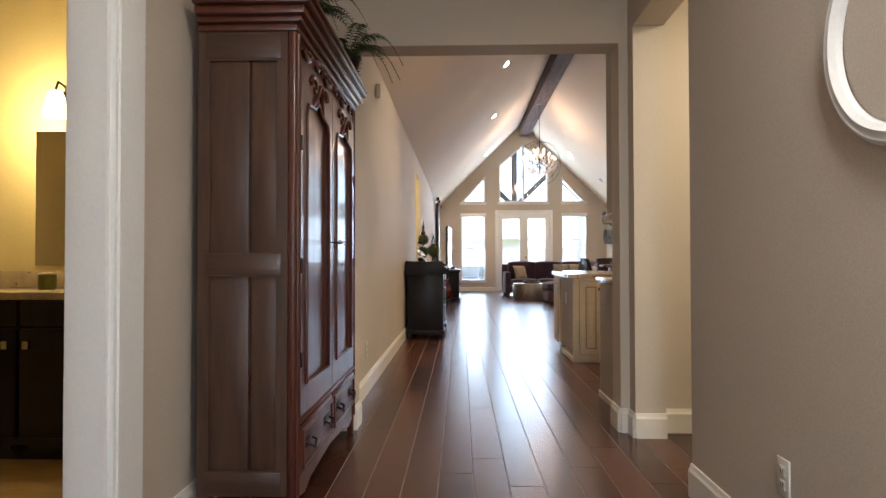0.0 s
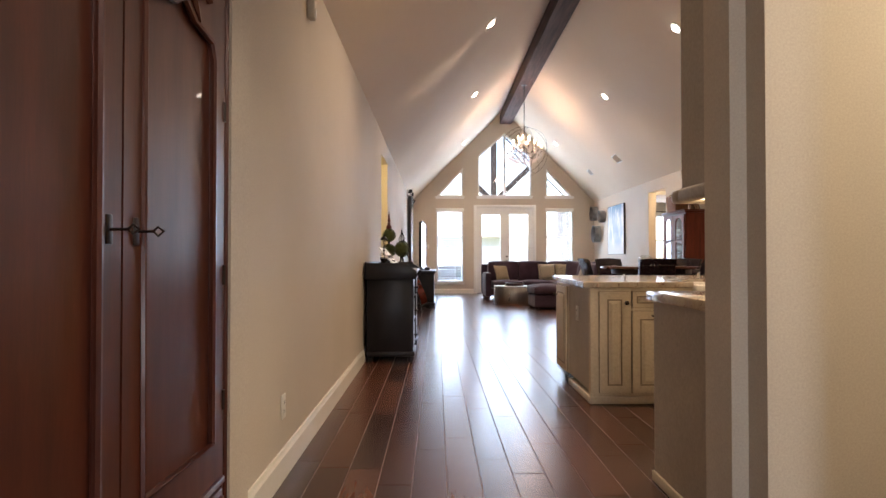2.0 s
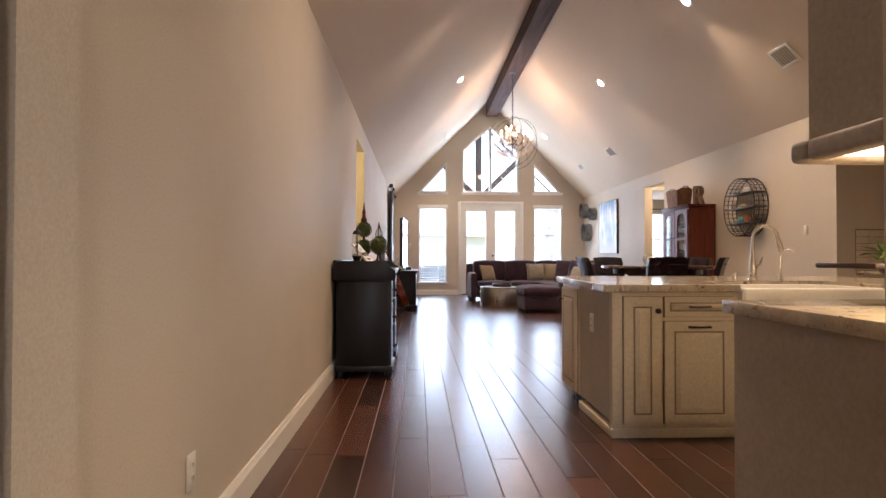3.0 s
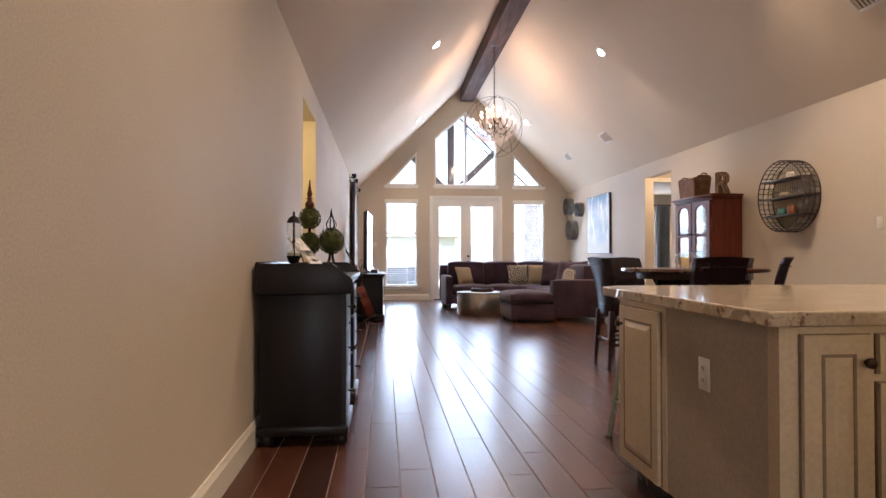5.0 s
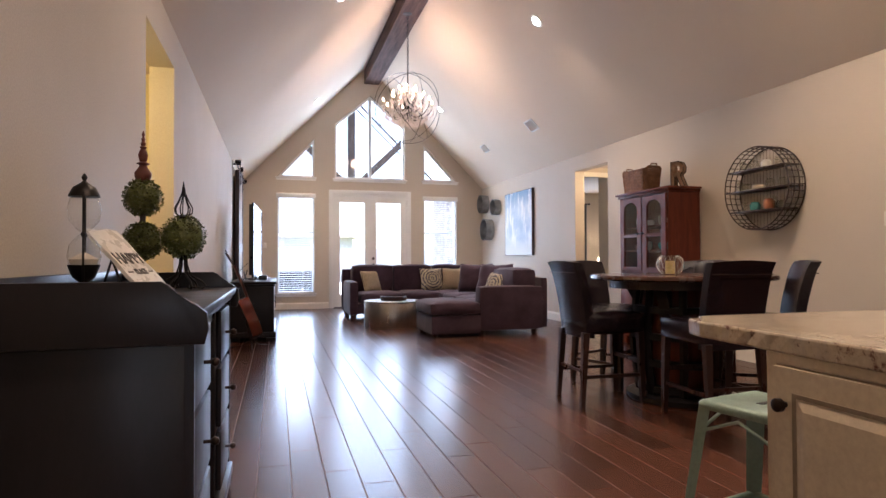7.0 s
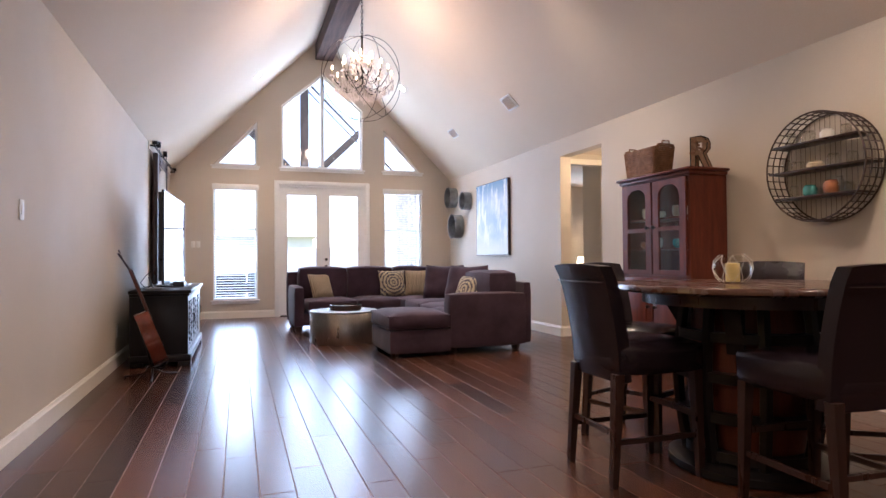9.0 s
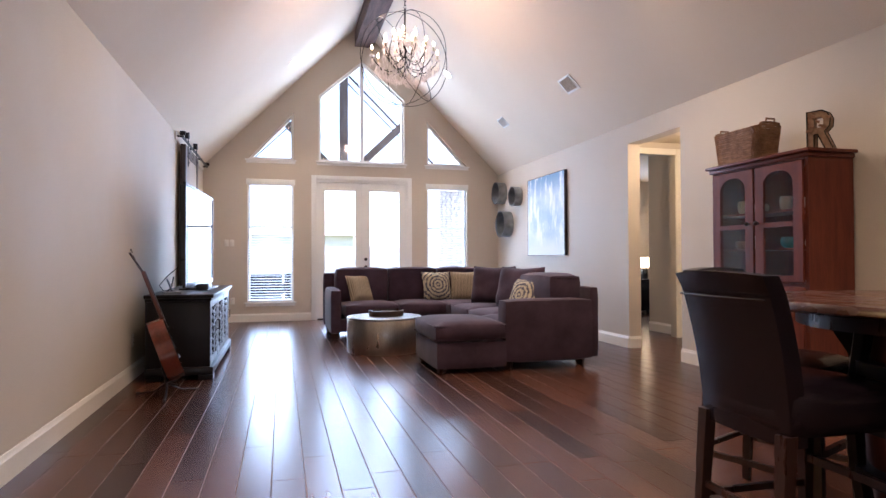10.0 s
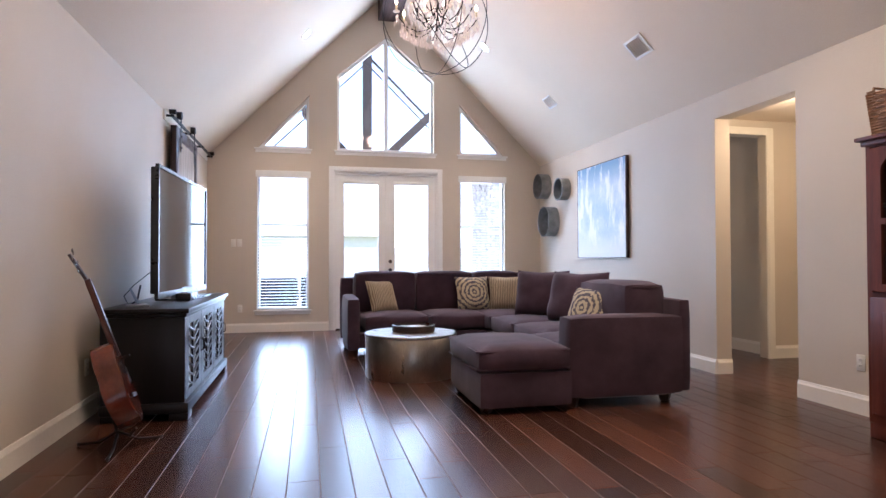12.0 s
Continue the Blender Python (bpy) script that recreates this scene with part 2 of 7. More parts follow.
def prism(bm, poly, put, t):
    """A plate from a 2D outline. put(u, v, w) gives the place; w runs from 0 to t."""
    A = [bm.verts.new(put(u, v, 0)) for u, v in poly]
    B = [bm.verts.new(put(u, v, t)) for u, v in poly]
    bm.faces.new(A)
    bm.faces.new(B[::-1])
    for i in range(len(poly)):
        j = (i + 1) % len(poly)
        bm.faces.new((A[i], B[i], B[j], A[j]))
    return bm


def plate(bm, outer, holes, put, t):
    """A wall from an outline with holes through it."""
    loops = [outer] + list(holes)
    for w in (0, t):
        edges = []
        for lp in loops:
            vs = [bm.verts.new(put(u, v, w)) for u, v in lp]
            edges += [bm.edges.new((vs[i], vs[(i + 1) % len(vs)])) for i in range(len(vs))]
        bmesh.ops.triangle_fill(bm, use_beauty=True, use_dissolve=False, edges=edges)
    for lp in loops:
        A = [bm.verts.new(put(u, v, 0)) for u, v in lp]
        B = [bm.verts.new(put(u, v, t)) for u, v in lp]
        for i in range(len(lp)):
            j = (i + 1) % len(lp)
            bm.faces.new((A[i], B[i], B[j], A[j]))
    bmesh.ops.remove_doubles(bm, verts=bm.verts, dist=1e-5)
    return bm


def mesh_of(name, bm, material, smooth=None):
    bmesh.ops.recalc_face_normals(bm, faces=bm.faces)
    me = bpy.data.meshes.new(name)
    bm.to_mesh(me)
    bm.free()
    me.materials.append(material)
    if smooth:
        me.shade_smooth()
        me.set_sharp_from_angle(angle=radians(smooth))
    return me


def part(name, bm, material, parent, label="", smooth=40):
    ob = new(name, mesh_of(name, bm, material, smooth))
    ob.parent = parent
    return tagged(ob, label) if label else ob


def structure(name, bm, material, label="", category="", smooth=None):
    ob = new(name, mesh_of(name, bm, material, smooth))
    return tagged(ob, label, category, kind="structure")


def thing(name, label, category, place=(0, 0, 0), turn=0, group=""):
    ob = new(name)
    ob.empty_display_size = 0.1
    ob.matrix_world = pose(*place, 0, 0, turn)
    return tagged(ob, label, category, group)


def rect(u0, u1, v0, v1):
    return [(u0, v0), (u1, v0), (u1, v1), (u0, v1)]


def xwall(x):            # plane across x: u is y, v is z
    return lambda u, v, w: (x + w, u, v)


def ywall(y):            # plane across y: u is x, v is z
    return lambda u, v, w: (u, y + w, v)


# ---- structure ----
FCX = 2.525
TRAP = [(1.714, 2.95), (3.336, 2.95), (3.336, 4.18), (FCX, 4.89), (1.714, 4.18)]
TRI_L = [(0.455, 2.95), (1.262, 2.95), (1.262, 3.835)]
TRI_R = [(3.785, 2.95), (4.595, 2.95), (3.785, 3.82)]
WIN_L, WIN_R = rect(0.455, 1.262, 0.35, 2.54), rect(3.785, 4.595, 0.35, 2.54)
DOORS = rect(1.66, 3.40, 0.0, 2.60)
gable = [(LW, 0), (RW, 0), (RW, EAVE), (RIDGE_X, RIDGE), (LW, EAVE)]
structure("floor", boxbm(-3.6, 9.8, -4.0, FW + 0.2, -0.2, -0.0024), GROUT, "dark grout bed under the wood-look floor planks", "floor")
structure("wall_north", plate(bmesh.new(), [(LW - .2, 0), (1.66, 0), (1.66, 2.6), (3.40, 2.6), (3.40, 0), (RW + .2, 0), (RW + .2, EAVE + .02), (RIDGE_X, RIDGE + .2), (LW - .2, EAVE + .02)],
          [TRAP, TRI_L, TRI_R, WIN_L, WIN_R], ywall(FW), 0.16), WALL, "greige painted gable wall with tall windows", "wall")
LOP = (9.07, 10.08, 2.52)
structure("wall_west", plate(bmesh.new(), [(ARCH1, 0), (LOP[0], 0), (LOP[0], LOP[2]), (LOP[1], LOP[2]), (LOP[1], 0), (FW, 0), (FW, EAVE + .1), (ARCH1, EAVE + .1)],
          [], xwall(LW - 0.17), 0.17), WALL, "long greige painted wall with a tall cased opening", "wall")
ROP = (13.317, 14.35, 2.557)
structure("wall_east", plate(bmesh.new(), [(KIT_N, 0), (ROP[0], 0), (ROP[0], ROP[2]), (ROP[1], ROP[2]), (ROP[1], 0), (FW, 0), (FW, EAVE + .1), (KIT_N, EAVE + .1)],
          [], xwall(RW), 0.17), WALL, "greige painted wall with an opening to a bedroom", "wall")
bm = bmesh.new()
prism(bm, [(LW - .2, EAVE - 0.2), (RIDGE_X, RIDGE), (RIDGE_X, RIDGE + .15), (LW - .2, EAVE + .0)], ywall(ARCH0 - .1), FW + .1 - ARCH0)
prism(bm, [(RIDGE_X, RIDGE), (RW, EAVE), (RW + .17, EAVE), (RW + .17, EAVE + .1), (RIDGE_X, RIDGE + .15)], ywall(KIT_N), FW + .1 - KIT_N)
prism(bm, [(RIDGE_X, RIDGE), (RW, EAVE), (RW, EAVE + .2), (RIDGE_X, RIDGE + .15)], ywall(ARCH0 - .1), KIT_N - ARCH0 + .1)
box(bm, RW, KIT_E, ARCH0, KIT_N + .1, EAVE - 0.001, EAVE + 0.1)
box(bm, -3.6, HALL_R + 2.4, -4.0, ARCH0, HALL_Z, HALL_Z + 0.1)
box(bm, -2.2, LW - .17, 8.0, 11.2, 2.75, 2.85)
box(bm, RW + .17, 9.8, 12.4, 17.5, 2.75, 2.85)
structure("ceiling", bm, CEIL, "pale painted vaulted ceiling", "ceiling")
bm = bmesh.new()
plate(bm, [(-3.6, 0), (-0.21, 0), (-0.21, 2.385), (1.425, 2.385), (1.425, 0), (KIT_E, 0), (KIT_E, EAVE), (RW + .02, EAVE + .1), (RIDGE_X, RIDGE + .1), (LW - .2, EAVE + .1), (-3.6, EAVE + .1)], [], ywall(ARCH0), ARCH1 - ARCH0)
structure("wall_arch", bm, WALL, "greige wall with a wide cased opening into the great room", "wall")
structure("wall_hall_west", plate(bmesh.new(), [(-4, 0), (0.16, 0), (0.16, 2.06), (0.88, 2.06), (0.88, 0), (ARCH0, 0), (ARCH0, HALL_Z), (-4, HALL_Z)], [], xwall(HALL_L - .12), 0.12), HALLWALL, "greige hall wall with a bathroom doorway", "wall")
structure("wall_hall_east", plate(bmesh.new(), [(-4, 0), (1.76, 0), (1.76, 2.45), (2.635, 2.45), (2.635, 0), (ARCH0, 0), (ARCH0, HALL_Z), (-4, HALL_Z)], [], xwall(HALL_R), 0.18), HALLWALL, "greige hall wall with an opening to a side hall", "wall")
# the opening is made up, to let the rear fill light in
structure("wall_hall_south", plate(bmesh.new(), rect(-3.6, 4, 0, HALL_Z), [rect(-0.10, 0.90, 0.35, 2.35)], ywall(-4.15), 0.15), HALLWALL, "greige wall behind the hall with an added opening for fill light", "wall")
structure("wall_side_hall_south", boxbm(HALL_R + .18, 3.9, 0.9, 1.0, 0, HALL_Z), HALLWALL, "plain side hall wall", "wall")
structure("wall_side_hall_east", boxbm(3.8, 3.9, 1.0, ARCH0, 0, HALL_Z), HALLWALL, "plain side hall end wall", "wall")
structure("wall_bath_north", boxbm(-3.6, HALL_L - .12, 2.63, 2.75, 0, HALL_Z), YELLOWLIT_WALL, "yellow-lit painted bathroom wall", "wall")
structure("wall_bath_west", boxbm(-3.7, -3.6, -1.6, 2.75, 0, HALL_Z), YELLOWLIT_WALL, "plain bathroom wall", "wall")
structure("wall_bath_south", boxbm(-3.6, HALL_L - .12, -1.7, -1.6, 0, HALL_Z), YELLOWLIT_WALL, "plain bathroom wall", "wall")
structure("wall_kitchen_north", boxbm(RW + .17, KIT_E, KIT_N, KIT_N + .15, 0, EAVE), WALL, "painted kitchen recess wall", "wall")
structure("wall_kitchen_east", boxbm(KIT_E, KIT_E + .15, ARCH0, KIT_N + .15, 0, EAVE), WALL, "plain kitchen end wall", "wall")
structure("wall_passage_west", boxbm(-2.2, -2.1, 8.0, 11.2, 0, 2.75), YELLOWLIT_WALL, "warm-lit passage wall", "wall")
structure("wall_passage_south", boxbm(-2.1, LW - .17, 8.0, 8.1, 0, 2.75), YELLOWLIT_WALL, "warm-lit passage wall", "wall")
structure("wall_passage_north", boxbm(-2.1, LW - .17, 11.1, 11.2, 0, 2.75), YELLOWLIT_WALL, "warm-lit passage wall", "wall")

# beam along the ridge
bm = boxbm(2.385, 2.73, ARCH1, FW, RIDGE - .425, RIDGE - .1, bevel=0.006)
beam = structure("ridge_beam", bm, BEAM, "dark-stained wooden beam along the vault's ridge", "beam")

# outdoors
structure("ground", boxbm(-150, 150, FW + 0.2, 300, -0.5, -0.10), GRASS, "lawn behind the house", "ground")
# slab is run out over the lawn; its pale colour imitates daylight glare
structure("patio", boxbm(-3, 9, FW + 0.17, FW + 17, -0.10, -0.03), CONCRETE, "pale concrete patio slab, extended to whiten the ground as glare", "patio")

# ---- more materials ----
# front mahogany: red raised to hold the warm reflection of the hall wall
MAHOG = surface("mahogany", (0.098, 0.025, 0.013), (0.052, 0.0135, 0.008), 0.32, scale=4, stretch=(4, 4, 0.5), fine=40, bump=0.04, coat=0.12, rough_var=0.03)
# same wood on the side, colour lightened for the light it reflects
MAHOG_LIT = surface("mahogany_side_lit", (0.092, 0.046, 0.026), (0.042, 0.021, 0.013), 0.36, scale=4, stretch=(5, 5, 0.5), fine=40, bump=0.06, coat=0.1, rough_var=0.04)
RAILWOOD = surface("oak_rail", (0.078, 0.038, 0.022), (0.040, 0.019, 0.012), 0.38, scale=3, stretch=(0.6, 4, 9), fine=30, bump=0.06, coat=0.1, rough_var=0.04)
BLACKWOOD = surface("black_wood", (0.0125, 0.0100, 0.0115), (0.0085, 0.007, 0.008), 0.34, scale=4, stretch=(3, 3, 0.7), fine=50, bump=0.04, spec=0.27, rough_var=0.03)
ESPRESSO = surface("espresso_wood", (0.042, 0.017, 0.013), (0.022, 0.010, 0.008), 0.32, scale=4, stretch=(4, 4, 0.7), fine=50, bump=0.12)
TABLETOP = surface("table_wood", (0.10, 0.040, 0.026), (0.045, 0.02, 0.014), 0.25, scale=3, stretch=(6, 0.8, 1), fine=40, bump=0.1, coat=0.3)
LEATHER = surface("dark_leather", (0.0165, 0.010, 0.0145), (0.010, 0.0065, 0.0095), 0.24, scale=5, fine=160, bump=0.12, depth=0.001, spec=0.4, rough_var=0.03)
SUEDE = surface("brown_suede", (0.064, 0.032, 0.053), (0.034, 0.017, 0.029), 0.95, scale=3.2, fine=160, bump=0.3, depth=0.001, sheen=0.12)
CHERRY = surface("cherry_wood", (0.155, 0.036, 0.020), (0.080, 0.020, 0.012), 0.45, scale=4, stretch=(4, 4, 0.5), fine=40, bump=0.08, spec=0.25, rough_var=0.04)
CREAM = surface("cream_cabinet", (0.58, 0.49, 0.36), (0.52, 0.44, 0.32), 0.42, scale=3, fine=60, bump=0.08)
GLAZE = surface("glazed_panel", (0.25, 0.195, 0.135), (0.19, 0.145, 0.10), 0.45, scale=3, fine=60, bump=0.08)
GREIGE = surface("taupe_cabinet", (0.395, 0.345, 0.285), (0.36, 0.31, 0.255), 0.5, scale=2, fine=60, bump=0.08)
IRON = surface("dark_iron", (0.035, 0.030, 0.028), (0.02, 0.017, 0.016), 0.45, metal=0.9, scale=12, fine=120, bump=0.2)
RUSTIRON = surface("rusty_iron", (0.085, 0.052, 0.040), (0.045, 0.028, 0.022), 0.55, metal=0.5, scale=14, fine=120, bump=0.2)
BRONZE = surface("oiled_bronze", (0.05, 0.035, 0.028), None, 0.35, metal=0.9, scale=20, fine=100, bump=0.05)
CHROME = surface("brushed_nickel", (0.62, 0.58, 0.54), (0.54, 0.50, 0.46), 0.2, metal=1.0, scale=8, fine=60, bump=0.03)
STEEL = surface("hammered_steel", (0.50, 0.46, 0.41), (0.36, 0.33, 0.29), 0.34, metal=1.0, scale=3, stretch=(2, 2, 0.6), fine=45, bump=0.25)
GALV = surface("galvanised_metal", (0.30, 0.31, 0.32), (0.20, 0.21, 0.22), 0.5, metal=0.75, scale=9, fine=60, bump=0.2)
CORK = surface("cork", (0.30, 0.19, 0.11), (0.18, 0.10, 0.06), 0.8, scale=30, fine=120, bump=0.6, depth=0.003)
WICKER = surface("wicker", (0.30, 0.15, 0.075), (0.16, 0.08, 0.04), 0.7, scale=18, fine=90, bump=0.8, depth=0.004)
LEAF = surface("leaf_green", (0.115, 0.125, 0.030), (0.065, 0.075, 0.018), 0.6, scale=20, fine=60, bump=0.2, pieces=0.4)
FERN = surface("fern_green", (0.05, 0.075, 0.025), (0.03, 0.045, 0.016), 0.6, scale=20, fine=60, bump=0.1, pieces=0.3)
LETTUCE = surface("bright_leaf", (0.23, 0.33, 0.10), (0.12, 0.20, 0.05), 0.55, scale=16, fine=60, bump=0.2, pieces=0.3)
REDWOOD = surface("red_turned_wood", (0.16, 0.035, 0.022), (0.09, 0.02, 0.014), 0.4, scale=10, fine=60, bump=0.1)
MINT = surface("mint_metal", (0.36, 0.50, 0.42), (0.28, 0.41, 0.34), 0.38, metal=0.2, scale=7, fine=60, bump=0.06)
PORCELAIN = surface("porcelain", (0.80, 0.77, 0.71), (0.78, 0.75, 0.69), 0.12, scale=3, fine=40, bump=0.02)
SIGNWHITE = surface("sign_ceramic", (0.70, 0.67, 0.60), (0.62, 0.59, 0.52), 0.3, scale=14, fine=60, bump=0.05)
INK = surface("ink", (0.08, 0.07, 0.06), None, 0.5, scale=20, fine=60, bump=0)
CANDLE = surface("candle_wax", (0.80, 0.64, 0.30), (0.76, 0.60, 0.27), 0.5, scale=10, fine=60, bump=0.05)
SAND = surface("sand", (0.62, 0.56, 0.48), None, 0.9, scale=40, fine=200, bump=0.2)
TEAL = surface("teal_glaze", (0.10, 0.34, 0.33), (0.06, 0.24, 0.24), 0.25, scale=10, fine=60, bump=0.05)
RUST = surface("rust_glaze", (0.36, 0.13, 0.05), (0.26, 0.09, 0.04), 0.35, scale=10, fine=60, bump=0.05)
CLAY = surface("cream_glaze", (0.55, 0.46, 0.32), None, 0.35, scale=10, fine=60, bump=0.05)
PLASTIC = surface("ivory_plastic", (0.74, 0.71, 0.64), None, 0.35, scale=4, fine=60, bump=0.02)
DARKPLASTIC = surface("black_plastic", (0.015, 0.015, 0.016), None, 0.3, scale=4, fine=60, bump=0.02)
SCREEN = surface("tv_glass", (0.010, 0.011, 0.013), None, 0.06, scale=2, fine=20, bump=0, rough_var=0.02)
GUITAR = surface("guitar_top", (0.17, 0.026, 0.011), (0.05, 0.009, 0.006), 0.12, scale=3, fine=60, bump=0.02, coat=0.8)
BARNWOOD = surface("grey_barn_wood", (0.34, 0.28, 0.22), (0.22, 0.17, 0.13), 0.7, scale=4, stretch=(5, 5, 0.5), fine=50, bump=0.4)
# weak emission stands in for bulb light sparkling in the crystal
GLOW_CRYSTAL = surface("crystal", (0.80, 0.72, 0.68), (0.48, 0.42, 0.40), 0.10, metal=0.0, scale=60, fine=100, bump=0, emit=(1.0, 0.70, 0.50, 0.07))
BULB = surface("bulb_glow", (1, 0.9, 0.7), None, 0.4, bump=0, emit=(1.0, 0.76, 0.46, 7.0))
CANGLOW = surface("can_glow", (1, 0.95, 0.85), None, 0.4, bump=0, emit=(1.0, 0.90, 0.74, 14.0))
LAMPGLOW = surface("shade_glow", (0.9, 0.8, 0.6), None, 0.6, bump=0, emit=(1.0, 0.78, 0.46, 1.6))
MIRROR = surface("mirror", (0.85, 0.85, 0.85), None, 0.02, metal=1.0, scale=2, bump=0, rough_var=0.0)
CLEAR = glass("clear_glass", (0.97, 0.97, 0.95))
SEEDED = glass("seeded_glass", (0.94, 0.94, 0.93), 0.05)
DRAPE = surface("grey_fabric", (0.20, 0.22, 0.24), (0.15, 0.165, 0.18), 0.9, scale=5, fine=120, bump=0.3)
PILLOWBLUE = surface("blue_bedding", (0.42, 0.50, 0.60), None, 0.9, scale=5, fine=120, bump=0.3)
SLAT = surface("blind_slat", (0.80, 0.80, 0.77), None, 0.5, scale=3, fine=50, bump=0.03)


def granite():
    m = surface("granite", (0.54, 0.465, 0.36), (0.40, 0.32, 0.23), 0.12, scale=9, fine=70, bump=0.0, rough_var=0.04)
    nt = m.node_tree
    b = nt.nodes["Principled BSDF"]
    base = b.inputs["Base Color"].links[0].from_socket
    dark = contrast(nt, noise_at(nt, 14, 8, None, 0.75), 0.55, 0.63)
    fleck = contrast(nt, noise_at(nt, 75, 4, None, 0.7), 0.62, 0.70)
    grey = contrast(nt, noise_at(nt, 4, 6, (1, 2.5, 1), 0.7), 0.52, 0.70)
    c = ramp_mix(nt, grey, base, (0.36, 0.33, 0.30))
    c = ramp_mix(nt, dark, c, (0.13, 0.06, 0.045))
    c = ramp_mix(nt, fleck, c, (0.16, 0.11, 0.09))
    nt.links.new(c, b.inputs["Base Color"])
    return m


def striped(name, c1, c2, scale, axis, twist):
    """Cloth with wavy stripes along one axis."""
    m = surface(name, c1, tuple(v * 0.93 for v in c1), 0.9, scale=6, fine=150, bump=0.3)
    nt = m.node_tree
    b = nt.nodes["Principled BSDF"]
    base = b.inputs["Base Color"].links[0].from_socket
    tc = nt.nodes.new("ShaderNodeTexCoord")
    w = nt.nodes.new("ShaderNodeTexWave")
    w.bands_direction = axis
    w.inputs["Scale"].default_value, w.inputs["Distortion"].default_value, w.inputs["Detail Scale"].default_value = scale, twist, 2.0
    nt.links.new(tc.outputs["Object"], w.inputs["Vector"])
    nt.links.new(ramp_mix(nt, contrast(nt, w.outputs["Fac"], 0.45, 0.62), base, c2), b.inputs["Base Color"])
    return m


def medallion():
    """Cloth printed with rings round its middle."""
    m = surface("medallion_cloth", (0.52, 0.45, 0.32), (0.48, 0.41, 0.29), 0.9, scale=6, fine=150, bump=0.3)
    nt = m.node_tree
    b = nt.nodes["Principled BSDF"]
    base = b.inputs["Base Color"].links[0].from_socket
    tc = nt.nodes.new("ShaderNodeTexCoord")
    w = nt.nodes.new("ShaderNodeTexWave")
    w.wave_type, w.rings_direction = "RINGS", "Y"
    w.inputs["Scale"].default_value, w.inputs["Distortion"].default_value, w.inputs["Detail Scale"].default_value = 6.0, 3.5, 6.0
    nt.links.new(tc.outputs["Object"], w.inputs["Vector"])
    nt.links.new(ramp_mix(nt, contrast(nt, w.outputs["Fac"], 0.55, 0.65), base, (0.10, 0.09, 0.11)), b.inputs["Base Color"])
    return m


def painting_mat():
    """Blue sky with a pale drifting shape."""
    m = surface("painted_canvas", (0.36, 0.48, 0.60), (0.62, 0.68, 0.72), 0.6, scale=2.2, fine=40, bump=0.3, spread=(0.35, 0.65))
    nt = m.node_tree
    b = nt.nodes["Principled BSDF"]
    base = b.inputs["Base Color"].links[0].from_socket
    tc = nt.nodes.new("ShaderNodeTexCoord")
    sep = nt.nodes.new("ShaderNodeSeparateXYZ")
    nt.links.new(tc.outputs["Object"], sep.inputs[0])
    top = contrast(nt, sep.outputs[2], 0.95, 1.25)
    c = ramp_mix(nt, top, base, (0.16, 0.30, 0.48))
    pale = contrast(nt, noise_at(nt, 2.6, 5, (1, 2.2, 0.8), 0.65), 0.50, 0.60)
    c = ramp_mix(nt, pale, c, (0.74, 0.76, 0.76))
    low = contrast(nt, sep.outputs[2], 0.35, 0.1)
    c = ramp_mix(nt, low, c, (0.66, 0.68, 0.66))
    nt.links.new(c, b.inputs["Base Color"])
    return m


GRANITE = granite()
STRIPE = striped("striped_cloth", (0.46, 0.38, 0.27), (0.20, 0.145, 0.09), 14, "X", 2.5)
PRINT = medallion()
CANVAS = painting_mat()
TILE = surface("backsplash_tile", (0.62, 0.55, 0.44), (0.55, 0.48, 0.38), 0.3, scale=5, fine=60, bump=0.05, pieces=0.12)


def lettering(name, text, size, m, material, parent):
    """Raised letters as a mesh, centred, in the plane of m."""
    cu = bpy.data.curves.new(name, "FONT")
    cu.body, cu.size, cu.extrude, cu.align_x, cu.align_y = text, size, 0.002, "CENTER", "CENTER"
    tmp = bpy.data.objects.new(name, cu)
    me = bpy.data.meshes.new_from_object(tmp)
    bpy.data.objects.remove(tmp)
    me.transform(m)
    me.materials.clear()
    me.materials.append(material)
    ob = new(name, me)
    ob.parent = parent
    return ob


# ---- trim ----
def baseboard(name, x0, y0, x1, y1, side):
    """A moulded baseboard along a wall from one point to another; side is the way into the room."""
    prof = [(0, 0), (0.018, 0), (0.018, 0.115), (0.012, 0.128), (0.008, 0.145), (0, 0.145)]
    d = Vector((x1 - x0, y1 - y0, 0))
    s = Vector((side[0], side[1], 0))
    bm = bmesh.new()
    prism(bm, prof, lambda u, v, w: Vector((x0, y0, 0)) + s * u + Vector((0, 0, v)) + d.normalized() * w, d.length)
    return structure(name, bm, TRIM, "cream moulded baseboard along the wall", "baseboard")


